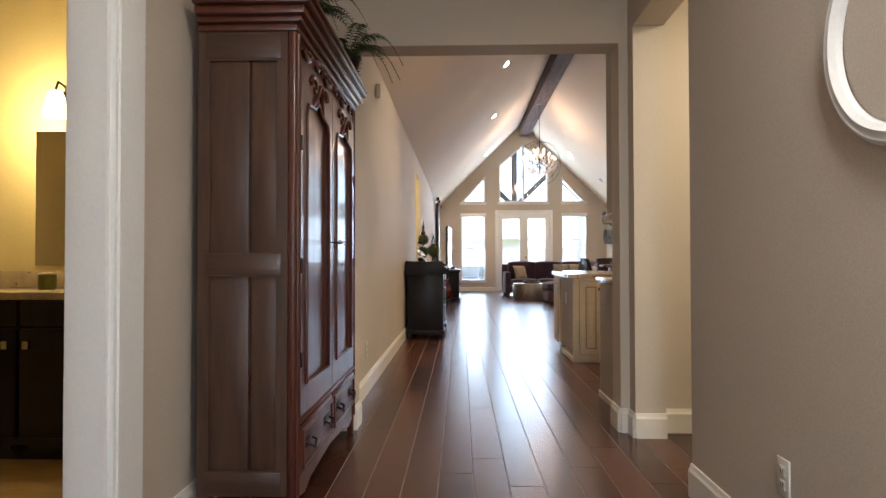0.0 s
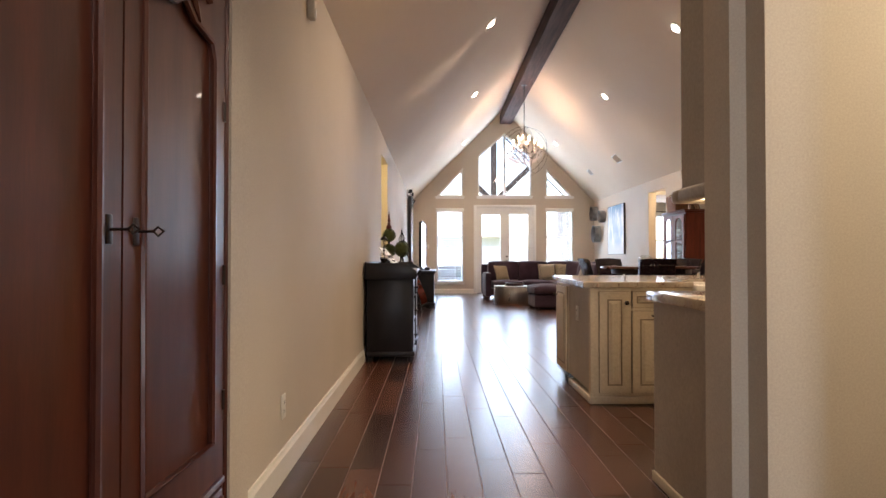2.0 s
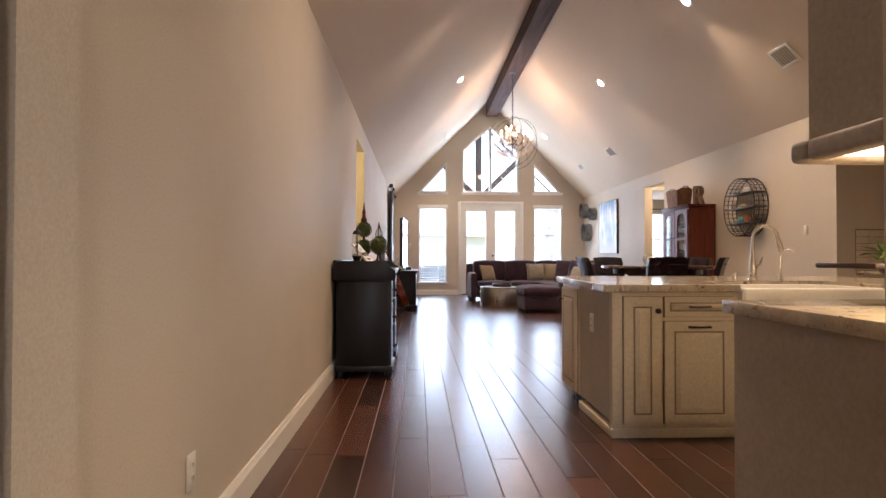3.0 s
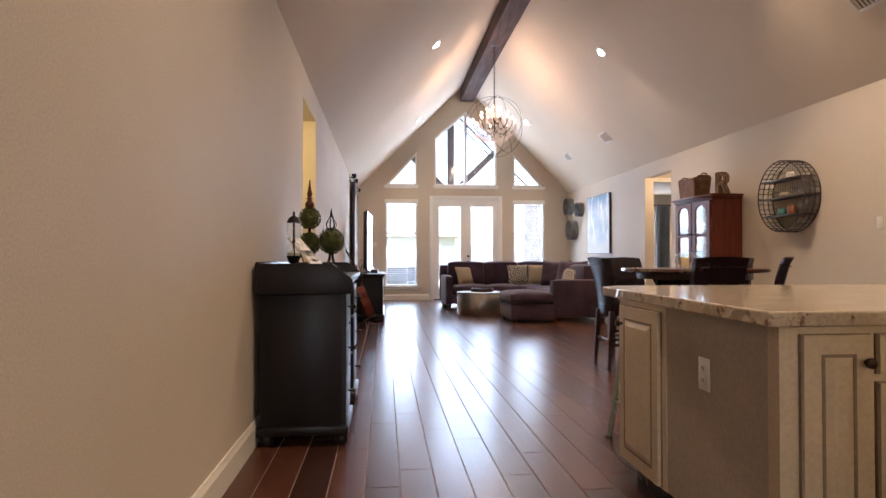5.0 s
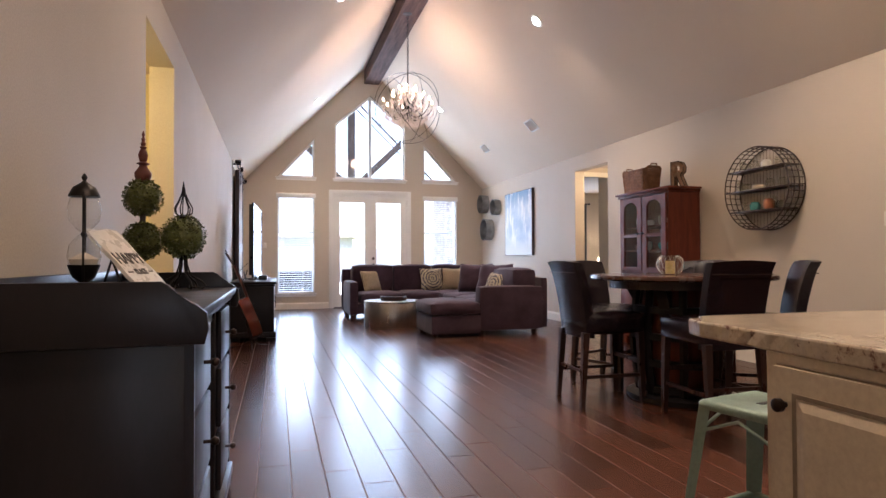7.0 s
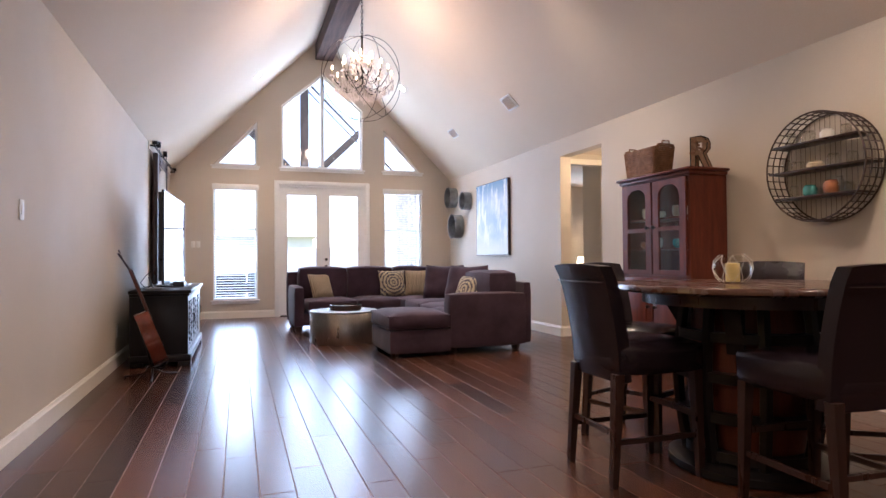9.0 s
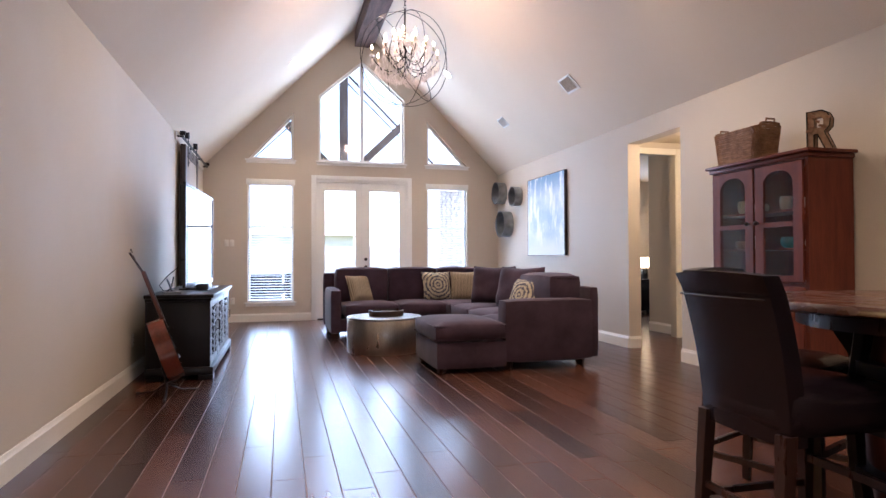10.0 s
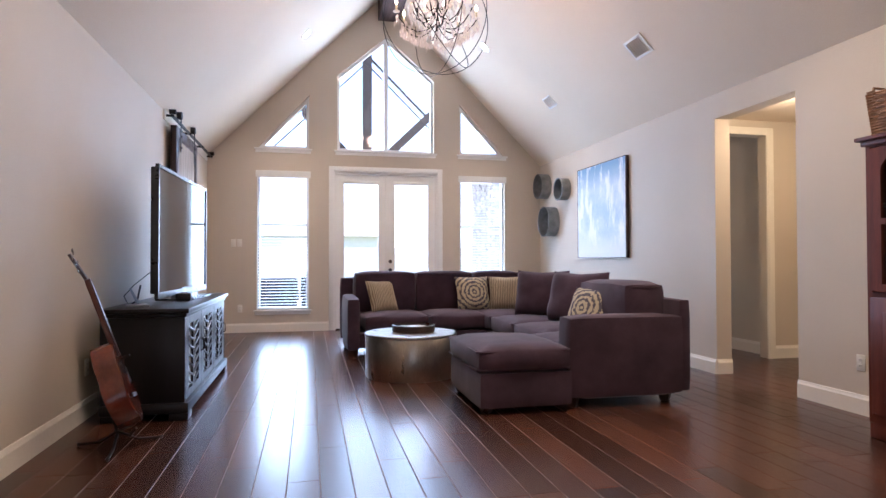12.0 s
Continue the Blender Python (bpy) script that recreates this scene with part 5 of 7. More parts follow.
def hutch_top():
    b = thing("wicker_basket", "brown woven basket with a raised handle edge on the cupboard", "basket", (4.99, 12.06, 1.932))
    bm = bmesh.new()
    for r in range(16):
        z = .012 + r * .0185
        sx, sy = .10 + .02 * r / 15, .235 + .03 * r / 15
        ring = []
        for k in range(56):
            a = k * 2 * math.pi / 56
            e = .2
            c, s = math.cos(a), math.sin(a)
            wob = .004 * (1 if (k + r) % 2 else -1)
            ring.append((math.copysign(abs(c) ** e, c) * (sx + wob), math.copysign(abs(s) ** e, s) * (sy + wob), z + (.03 * max(0, abs(s) - .9) * 10 * (r / 15))))
        tube(bm, ring, .0105, 5, closed=True)
    part("weave", bm, WICKER, b)
    part("base", boxbm(-.095, .095, -.225, .225, 0, .02, bevel=.005), WICKER, b)
    for s in (-1, 1):
        part("handle", tube(bmesh.new(), [(-.05, s * .262, .30), (-.04, s * .27, .35), (.04, s * .27, .35), (.05, s * .262, .30)], .009, 6), WICKER, b)
    r = thing("letter_decor", "wire and cork filled letter R standing on the cupboard", "letter decor", (4.98, 11.30, 1.932), 22)
    r.matrix_world = r.matrix_world @ Matrix.Diagonal((.85, .80, .90, 1))
    put = lambda u, v, w: (w - .035, -u, v)
    outer = [(-.10, 0), (-.04, 0), (-.04, .13), (-.01, .13), (.055, 0), (.12, 0), (.05, .145), (.095, .19), (.10, .25), (.075, .30), (.03, .325), (-.10, .325)]
    part("letter_body", plate(bmesh.new(), outer, [[(-.04, .185), (.02, .185), (.04, .21), (.04, .25), (.02, .272), (-.04, .272)]], put, .07), CORK, r, "cork-filled body", smooth=None)
    part("wire_edge", tube(bmesh.new(), [put(u, v + .002, -.002) for u, v in outer], .006, 6, closed=True), IRON, r)
    part("wire_edge", tube(bmesh.new(), [put(u, v + .002, .072) for u, v in outer], .006, 6, closed=True), IRON, r)
    rnd = random.Random(3)
    for q in range(16):
        y, z = rnd.uniform(-.09, .09), rnd.uniform(.03, .30)
        if z > .14 or abs(y) > .05:
            part("cork", cone(bmesh.new(), (-.046, y - .015, z), (-.046, y + .015, z + .01), .011, seg=8), WICKER, r)


hutch_top()


def wall_shelf():
    t = thing("round_wall_shelf", "round iron basket shelf hung on the wall with glassware", "wall shelf", (RW, 10.21, 1.79))
    R, D = .415, .20
    ringx = lambda x, r: [(x, r * math.cos(a), r * math.sin(a)) for a in [k * math.pi / 28 for k in range(56)]]
    for x in (-.008, -D * .36, -D * .68, -D):
        part("hoop", tube(bmesh.new(), ringx(x, R), .007 if x in (-.008, -D) else .0055, 6, closed=True), RUSTIRON, t)
    for k in range(40):
        a = k * 2 * math.pi / 40
        part("rib", boxbm(-D, -.006, R * math.cos(a) - .0038, R * math.cos(a) + .0038, R * math.sin(a) - .0038, R * math.sin(a) + .0038), RUSTIRON, t)
    for i in range(-9, 10):
        q = i * .043
        h = math.sqrt(max(0, R * R - q * q))
        if h > .01:
            part("back_wire", tube(bmesh.new(), [(-.010, q, -h), (-.010, q, h)], .0016, 4), RUSTIRON, t)
    for z in (-.22, -.01, .20):
        h = math.sqrt(R * R - z * z) - .008
        part("shelf", boxbm(-D + .005, -.016, -h, h, z - .012, z + .004, bevel=.003), ESPRESSO, t)
    items = [(-.22, -.10, .05, .08, TEAL), (-.22, .08, .055, .10, RUST), (-.22, -.24, .035, .09, CLEAR), (-.22, .22, .04, .07, CLEAR),
             (-.01, -.2, .05, .07, CLEAR), (-.01, -.05, .06, .05, CLAY), (-.01, .1, .045, .09, CLEAR), (-.01, .25, .04, .08, CLEAR),
             (.20, -.12, .06, .09, CLEAR), (.20, .05, .05, .07, PORCELAIN), (.20, .2, .035, .08, CLEAR),
             (-.01, -.31, .035, .10, CLEAR), (.20, -.26, .035, .10, CLEAR), (-.22, .15, .025, .12, CLEAR)]
    for z, y, r, h, mt in items:
        c = thing("glass_jar" if mt is CLEAR else "small_dish", "small clear glass jar on the wall shelf" if mt is CLEAR else "small glazed dish on the wall shelf", "jar" if mt is CLEAR else "dish", (RW - .105, 10.21 - y, 1.79 + z + .0045), group="wall shelf ware")
        part("body", lathe(bmesh.new(), [(r * .7, 0), (r, h * .25), (r, h * .8), (r * .75, h), (r * .68, h), (r * .9, h * .75), (r * .9, .01)], 16), mt, c)
        part("rim", lathe(bmesh.new(), [(r * .76, h), (r * .80, h + .004), (r * .72, h + .008), (r * .67, h + .002)], 16), mt, c)


wall_shelf()


TC = (3.50, 9.32)


def dining_table():
    t = thing("round_dining_table", "dark wooden counter-height round table on a barrel base", "table", (*TC, 0))
    part("tabletop", lathe(bmesh.new(), [(.60, .925), (.675, .925), (.69, .935), (.69, .953), (.682, .963)], 72), TABLETOP, t)
    part("apron", lathe(bmesh.new(), [(.52, .86), (.54, .86), (.54, .925), (.52, .925)], 56), ESPRESSO, t)
    part("core", lathe(bmesh.new(), [(.26, .06), (.30, .30), (.31, .47), (.30, .65), (.26, .90)], 32), CHERRY, t, "copper-brown barrel core")
    for k in range(8):
        a = k * math.pi / 4 + .2
        c, s = math.cos(a), math.sin(a)
        pts = [(c * r, s * r, z) for r, z in ((.30, .02), (.345, .30), (.355, .47), (.345, .65), (.31, .92))]
        part("stave", tube(bmesh.new(), pts, .032, 6), BLACKWOOD, t)
    for z, r in ((.10, .325), (.30, .362), (.50, .372), (.70, .355)):
        part("band", lathe(bmesh.new(), [(r - .06, z - .025), (r, z - .025), (r, z + .025), (r - .06, z + .025)], 40), BLACKWOOD, t)
    part("plinth", lathe(bmesh.new(), [(.40, 0), (.41, .01), (.41, .045), (.36, .06)], 40), BLACKWOOD, t)
    for k in range(4):
        a = k * math.pi / 2 + .6
        c, s = math.cos(a), math.sin(a)
        bm = bmesh.new()
        pts = [(.30, .62), (.33, .62), (.36, .74), (.42, .84), (.52, .885), (.52, .925), (.30, .925)]
        prism(bm, pts, lambda u, v, w: (c * u - s * (w - .04), s * u + c * (w - .04), v), .08)
        part("bracket", bm, BLACKWOOD, t)
    j = thing("candle_jar", "clear crackle glass bowl with white painted glints, holding a yellow pillar candle", "candle holder", (3.44, 9.36, .963))
    part("bowl", lathe(bmesh.new(), [(.055, .0), (.085, .03), (.105, .075), (.095, .12), (.065, .145), (.068, .155), (.062, .155), (.06, .143), (.09, .118), (.099, .075), (.08, .032), (.05, .006)], 28), CLEAR, j, "clear glass bowl")
    part("candle", lathe(bmesh.new(), [(.036, .007), (.037, .105), (.03, .108)], 20), CANDLE, j, "yellow wax pillar")
    # white strands imitate the whitish reflections of crackle glass
    for k in range(8):
        a0 = k * math.pi / 4
        for sgn in (1, -1):
            part("glint_net", tube(bmesh.new(), [(math.cos(a0 + sgn * q * .2) * r, math.sin(a0 + sgn * q * .2) * r, z) for q, (r, z) in enumerate(((.06, .003), (.088, .03), (.107, .075), (.097, .12), (.068, .15)))], .0012, 4), SIGNWHITE, j)


dining_table()


def dining_chair():
    t = thing("counter_chair", "dark brown leather counter-height chair with wooden legs", "chair", group="chairs round the table")
    part("seat", soft_box(-.225, .225, -.21, .29, .525, .685, .035, .015), LEATHER, t)
    bm = bmesh.new()
    n, m = 10, 10
    grid = {}
    for side in (0, 1):
        for i in range(n + 1):
            for j in range(m + 1):
                u, v = 2 * i / n - 1, j / m
                y = -.20 - .03 * v - .075 * v ** 2.2 - .03 * (1 - u * u) * .6 + (.065 if side else 0)
                if v > .93:
                    y -= .01
                grid[side, i, j] = bm.verts.new((u * (.215 + .012 * v), y, .50 + .575 * v - .012 * u * u * v))
    for i in range(n):
        for j in range(m):
            bm.faces.new([grid[0, a, b] for a, b in ((i, j), (i + 1, j), (i + 1, j + 1), (i, j + 1))])
            bm.faces.new([grid[1, a, b] for a, b in ((i, j), (i, j + 1), (i + 1, j + 1), (i + 1, j))])
    for i in range(n):
        bm.faces.new((grid[0, i, 0], grid[1, i, 0], grid[1, i + 1, 0], grid[0, i + 1, 0]))
        bm.faces.new((grid[0, i, m], grid[0, i + 1, m], grid[1, i + 1, m], grid[1, i, m]))
    for j in range(m):
        bm.faces.new((grid[0, 0, j], grid[0, 0, j + 1], grid[1, 0, j + 1], grid[1, 0, j]))
        bm.faces.new((grid[0, n, j], grid[1, n, j], grid[1, n, j + 1], grid[0, n, j + 1]))
    rim = [e for e in bm.edges if len(e.link_faces) == 2 and e.calc_face_angle(0) > .9]
    bmesh.ops.bevel(bm, geom=rim, offset=.014, segments=3, affect="EDGES", profile=.5)
    part("backrest", bm, LEATHER, t)
    part("seam", tube(bmesh.new(), [(u * .22, -.296 - .018 * (1 - u * u), .985) for u in (-1, -.5, 0, .5, 1)], .004, 5), LEATHER, t)
    for sx in (-1, 1):
        for y0, y1, nm in ((.25, .265, "leg"), (-.20, -.235, "leg")):
            bm = bmesh.new()
            a, b = .024, .016
            A = [bm.verts.new((sx * .195 + dx * a, y0 + dy * a, .54)) for dx, dy in ((-1, -1), (1, -1), (1, 1), (-1, 1))]
            B = [bm.verts.new((sx * .205 + dx * b, y1 + dy * b, 0)) for dx, dy in ((-1, -1), (1, -1), (1, 1), (-1, 1))]
            bm.faces.new(A)
            bm.faces.new(B[::-1])
            for q in range(4):
                bm.faces.new((A[q], B[q], B[(q + 1) % 4], A[(q + 1) % 4]))
            part(nm, bm, ESPRESSO, t)
        part("stretcher", boxbm(sx * .20 - .009, sx * .20 + .009, -.21, .25, .20, .225), ESPRESSO, t)
    part("stretcher", boxbm(-.19, .19, .245, .267, .30, .33), ESPRESSO, t)
    part("stretcher", boxbm(-.19, .19, -.225, -.205, .24, .262), ESPRESSO, t)
    return t


def chair_pose(angle, r, twist=0):
    a = radians(angle)
    return pose(TC[0] + r * math.cos(a), TC[1] + r * math.sin(a), 0, 0, 0, angle + 90 + twist)


chair = dining_chair()
chair.matrix_basis = chair_pose(167.5, .665, 11)
for ang, r, tw in ((-109, .67, 16), (-60, .60, 27), (112, .68, 0), (38, .70, 0)):
    copy_thing(chair, chair_pose(ang, r, tw))


# ---- kitchen ----
def raised_door(parent, put, u0, u1, v0, v1, knob=None, name="door"):
    """A cream cabinet door with a raised panel; put maps (u, v, w) with w out of the cabinet."""
    d = part(name, prism(bmesh.new(), rect(u0, u1, v0, v1), put, .020), CREAM, parent)
    e = .055 if v1 - v0 > .2 else .03
    part("groove", plate(bmesh.new(), rect(u0 + e, u1 - e, v0 + e, v1 - e), [rect(u0 + e + .010, u1 - e - .010, v0 + e + .010, v1 - e - .010)], lambda u, v, w: put(u, v, .0185 + w), .004), GLAZE, d, "brown glazed moulding", smooth=None)
    inner = rect(u0 + e + .010, u1 - e - .010, v0 + e + .010, v1 - e - .010)
    bm = bmesh.new()
    A = [bm.verts.new(put(u, v, .0195)) for u, v in inner]
    B = [bm.verts.new(put(u, v, .0275)) for u, v in inset(inner, min(.025, (u1 - u0) * .12, (v1 - v0) * .12))]
    bm.faces.new(B)
    for q in range(4):
        bm.faces.new((A[q], A[(q + 1) % 4], B[(q + 1) % 4], B[q]))
    part("raised_panel", bm, CREAM, d, smooth=None)
    part("glaze_line", plate(bmesh.new(), rect(u0 - .004, u1 + .004, v0 - .004, v1 + .004), [rect(u0, u1, v0, v1)], put, .006), GLAZE, d, smooth=None)
    if knob:
        ku, kv, pull = knob
        if pull:
            part("handle", tube(bmesh.new(), [put(ku - pull, kv, .02), put(ku - pull, kv, .045), put(ku, kv, .05), put(ku + pull, kv, .045), put(ku + pull, kv, .02)], .006, 8), BRONZE, d, "dark bronze pull")
        else:
            bm = bmesh.new()
            tube(bm, [put(ku, kv, .02), put(ku, kv, .034)], .007, 8)
            tube(bm, [put(ku, kv, .032), put(ku, kv, .036), put(ku, kv, .048), put(ku, kv, .052)], [.010, .016, .016, .010], 12)
            part("knob", bm, BRONZE, d, "dark bronze knob")
    return d


IX0, IX1, IY0, IY1 = 1.604, 4.05, 5.25, 6.45


def outlet(place, turn, name="wall_outlet", holes=True):
    """An electrical plate facing local -y."""
    t = thing(name, "ivory electrical outlet plate on the wall" if holes else "ivory light switch plate on the wall", "outlet" if holes else "light switch", place, turn, group="outlets and switches")
    part("plate", boxbm(-.037, .037, -.007, 0, -.06, .06, bevel=.003), PLASTIC, t)
    for z in ((-.022, .022) if holes else (0,)):
        part("socket" if holes else "toggle", boxbm(-.016, .016, -.010, -.007, z - (.015 if holes else .03), z + (.015 if holes else .03), bevel=.002), PLASTIC, t)
        if holes:
            for x in (-.006, .006):
                part("slot", boxbm(x - .0015, x + .0015, -.0106, -.0099, z - .006, z + .006), DARKPLASTIC, t)
    return t


def island():
    t = thing("kitchen_island", "cream and taupe kitchen island with raised panel doors", "kitchen island")
    part("body", boxbm(IX0, IX1, IY0, IY1, .09, .859), GREIGE, t, "taupe end panel")
    part("toe_kick", boxbm(IX0 + .05, IX1, IY0 + .06, IY1 - .06, 0, .09), DARKPLASTIC, t)
    bm = boxbm(IX0 - .012, IX1, IY0 - .012, IY0 + .06, 0, .055, bevel=.006)
    box(bm, IX0 - .012, IX0 + .06, IY0 + .06, 5.97, 0, .055, bevel=.006)
    part("base_moulding", bm, CREAM, t)
    west = lambda u, v, w: (IX0 - w, u, v)
    south = lambda u, v, w: (u, IY0 - w, v)
    part("corner_stile", boxbm(IX0 - .004, IX0 + .05, IY0 - .004, IY0 + .05, .055, .859), CREAM, t)
    part("face_frame", boxbm(IX0 + .05, IX1, IY0 - .003, IY0 + .02, .055, .859), CREAM, t)
    part("end_frame", boxbm(IX0 - .004, IX0 + .02, 5.97, IY1 + .01, .09, .859), CREAM, t)
    raised_door(t, lambda u, v, w: west(u, v, w + .004), 6.01, 6.42, .10, .83, (6.385, .745, 0))
    f = lambda u, v, w: south(u, v, w + .003)
    raised_door(t, f, 1.665, 1.885, .085, .83, (1.86, .75, 0))
    raised_door(t, f, 1.908, 2.318, .715, .83, (2.113, .775, .06), name="drawer")
    raised_door(t, f, 1.908, 2.318, .085, .685, (2.113, .655, .06))
    raised_door(t, f, 2.37, 2.78, .085, .60, (2.74, .55, 0))
    raised_door(t, f, 2.80, 3.21, .085, .60, (2.84, .55, 0))
    raised_door(t, f, 3.25, 3.66, .085, .685, (3.45, .655, .06))
    raised_door(t, f, 3.25, 3.66, .715, .83, (3.45, .775, .06), name="drawer")
    w = thing("island_worktop", "speckled cream granite worktop with a rough edge", "worktop")
    top = [(1.535, 5.195), (2.355, 5.21), (2.355, 5.74), (3.215, 5.74), (3.215, 5.21), (4.09, 5.21), (4.09, 6.86), (1.72, 6.86), (1.70, 6.81), (1.635, 6.795), (1.605, 6.71)]
    bm = prism(bmesh.new(), top, lambda u, v, q: (u, v, .860 + q), .046)
    bmesh.ops.bevel(bm, geom=[e for e in bm.edges if abs(e.verts[0].co.z - e.verts[1].co.z) < 1e-5], offset=.006, segments=2, affect="EDGES", profile=.5)
    rim = [e for e in bm.edges if abs(e.verts[0].co.z - e.verts[1].co.z) < 1e-5 and e.calc_length() > .3]
    bmesh.ops.subdivide_edges(bm, edges=rim, cuts=40)
    for v in bm.verts:
        if not 2.34 < v.co.x < 3.23:
            q = noise.noise_vector(v.co * 28) * .0045
            v.co.x += q.x
            v.co.y += q.y
    part("slab", bm, GRANITE, w, "granite slab with a chiselled edge", smooth=None)
    s = thing("farmhouse_sink", "white porcelain apron-front sink set in the island", "sink")
    part("apron", boxbm(2.36, 3.21, 5.175, 5.215, .635, .885, bevel=.012, seg=3), PORCELAIN, s)
    bm = bmesh.new()
    for a, b, c, d in ((2.36, 2.385, 5.216, 5.735), (3.185, 3.21, 5.216, 5.735), (2.386, 3.184, 5.705, 5.735)):
        box(bm, a, b, c, d, .66, .885, bevel=.006)
    part("basin_wall", bm, PORCELAIN, s)
    part("basin_floor", boxbm(2.386, 3.184, 5.216, 5.704, .66, .68), PORCELAIN, s)
    fa = thing("kitchen_faucet", "brushed nickel gooseneck kitchen faucet", "faucet", (2.83, 5.92, .906))
    part("base", lathe(bmesh.new(), [(.03, 0), (.03, .01), (.022, .02), (.026, .07), (.018, .13), (.014, .18)], 20), CHROME, fa)
    pts = [(0, 0, .16), (0, 0, .30)] + [(.085 - .085 * math.cos(q * math.pi / 8), -.02 * q / 8, .30 + .085 * math.sin(q * math.pi / 8)) for q in range(1, 9)]
    part("spout", tube(bmesh.new(), pts, .012, 12), CHROME, fa)
    part("spray_head", tube(bmesh.new(), [(.17, -.02, .30), (.178, -.022, .27), (.19, -.025, .215), (.193, -.026, .20)], [.013, .017, .02, .016], 12), CHROME, fa)
    part("lever", tube(bmesh.new(), [(.025, 0, .09), (.06, .01, .12), (.075, .012, .165)], [.012, .009, .007], 8), CHROME, fa)
    fl = thing("filter_tap", "small brushed nickel water filter tap", "faucet", (3.03, 5.92, .906))
    part("base", lathe(bmesh.new(), [(.02, 0), (.018, .012), (.010, .03), (.008, .06)], 14), CHROME, fl)
    part("spout", tube(bmesh.new(), [(0, 0, .05), (0, 0, .16), (.02, -.003, .21), (.06, -.008, .225), (.09, -.012, .205)], .006, 8), CHROME, fl)
    sp = thing("soap_pump", "small nickel soap dispenser cap", "soap pump", (2.70, 5.92, .906))
    part("body", lathe(bmesh.new(), [(.014, 0), (.013, .035), (.008, .05)], 12), CHROME, sp)
    part("nozzle", tube(bmesh.new(), [(0, 0, .045), (0, -.03, .055)], .005, 6), CHROME, sp)
    outlet((IX0 - .001, 5.668, .635), -90)


island()


def stool(x, y, turn):
    t = thing("metal_stool", "mint green painted metal counter stool", "stool", (x, y, 0), turn)
    bm = bmesh.new()
    box(bm, -.155, .155, -.155, .155, .575, .61, bevel=.02, seg=3)
    part("seat", bm, MINT, t)
    part("hand_slot", boxbm(-.045, .045, -.013, .013, .604, .6115, bevel=.003), DARKPLASTIC, t, "dark hand slot")
    for sx in (-1, 1):
        for sy in (-1, 1):
            bm = bmesh.new()
            A = [bm.verts.new((sx * (.148 - dx * .045), sy * (.148 - dy * .045), .60)) for dx, dy in ((0, 0), (1, 0), (0, 1))]
            B = [bm.verts.new((sx * (.21 - dx * .03), sy * (.21 - dy * .03), 0)) for dx, dy in ((0, 0), (1, 0), (0, 1))]
            bm.faces.new(A)
            bm.faces.new(B[::-1])
            for q in range(3):
                bm.faces.new((A[q], B[q], B[(q + 1) % 3], A[(q + 1) % 3]))
            leg = part("leg", bm, MINT, t, smooth=None)
            part("rubber_foot", boxbm(sx * .205 - .016, sx * .205 + .016, sy * .205 - .016, sy * .205 + .016, 0, .012), DARKPLASTIC, leg)
    for a, b in (((-1, -1), (1, -1)), ((1, -1), (1, 1)), ((1, 1), (-1, 1)), ((-1, 1), (-1, -1))):
        part("crossbar", tube(bmesh.new(), [(a[0] * .18, a[1] * .18, .22), (b[0] * .18, b[1] * .18, .22)], .010, 8), MINT, t)
        part("seat_brace", tube(bmesh.new(), [(a[0] * .15, a[1] * .15, .50), ((a[0] + b[0]) * .075, (a[1] + b[1]) * .075, .565), (b[0] * .15, b[1] * .15, .50)], .006, 6), MINT, t)


stool(2.0, 6.88, 13)


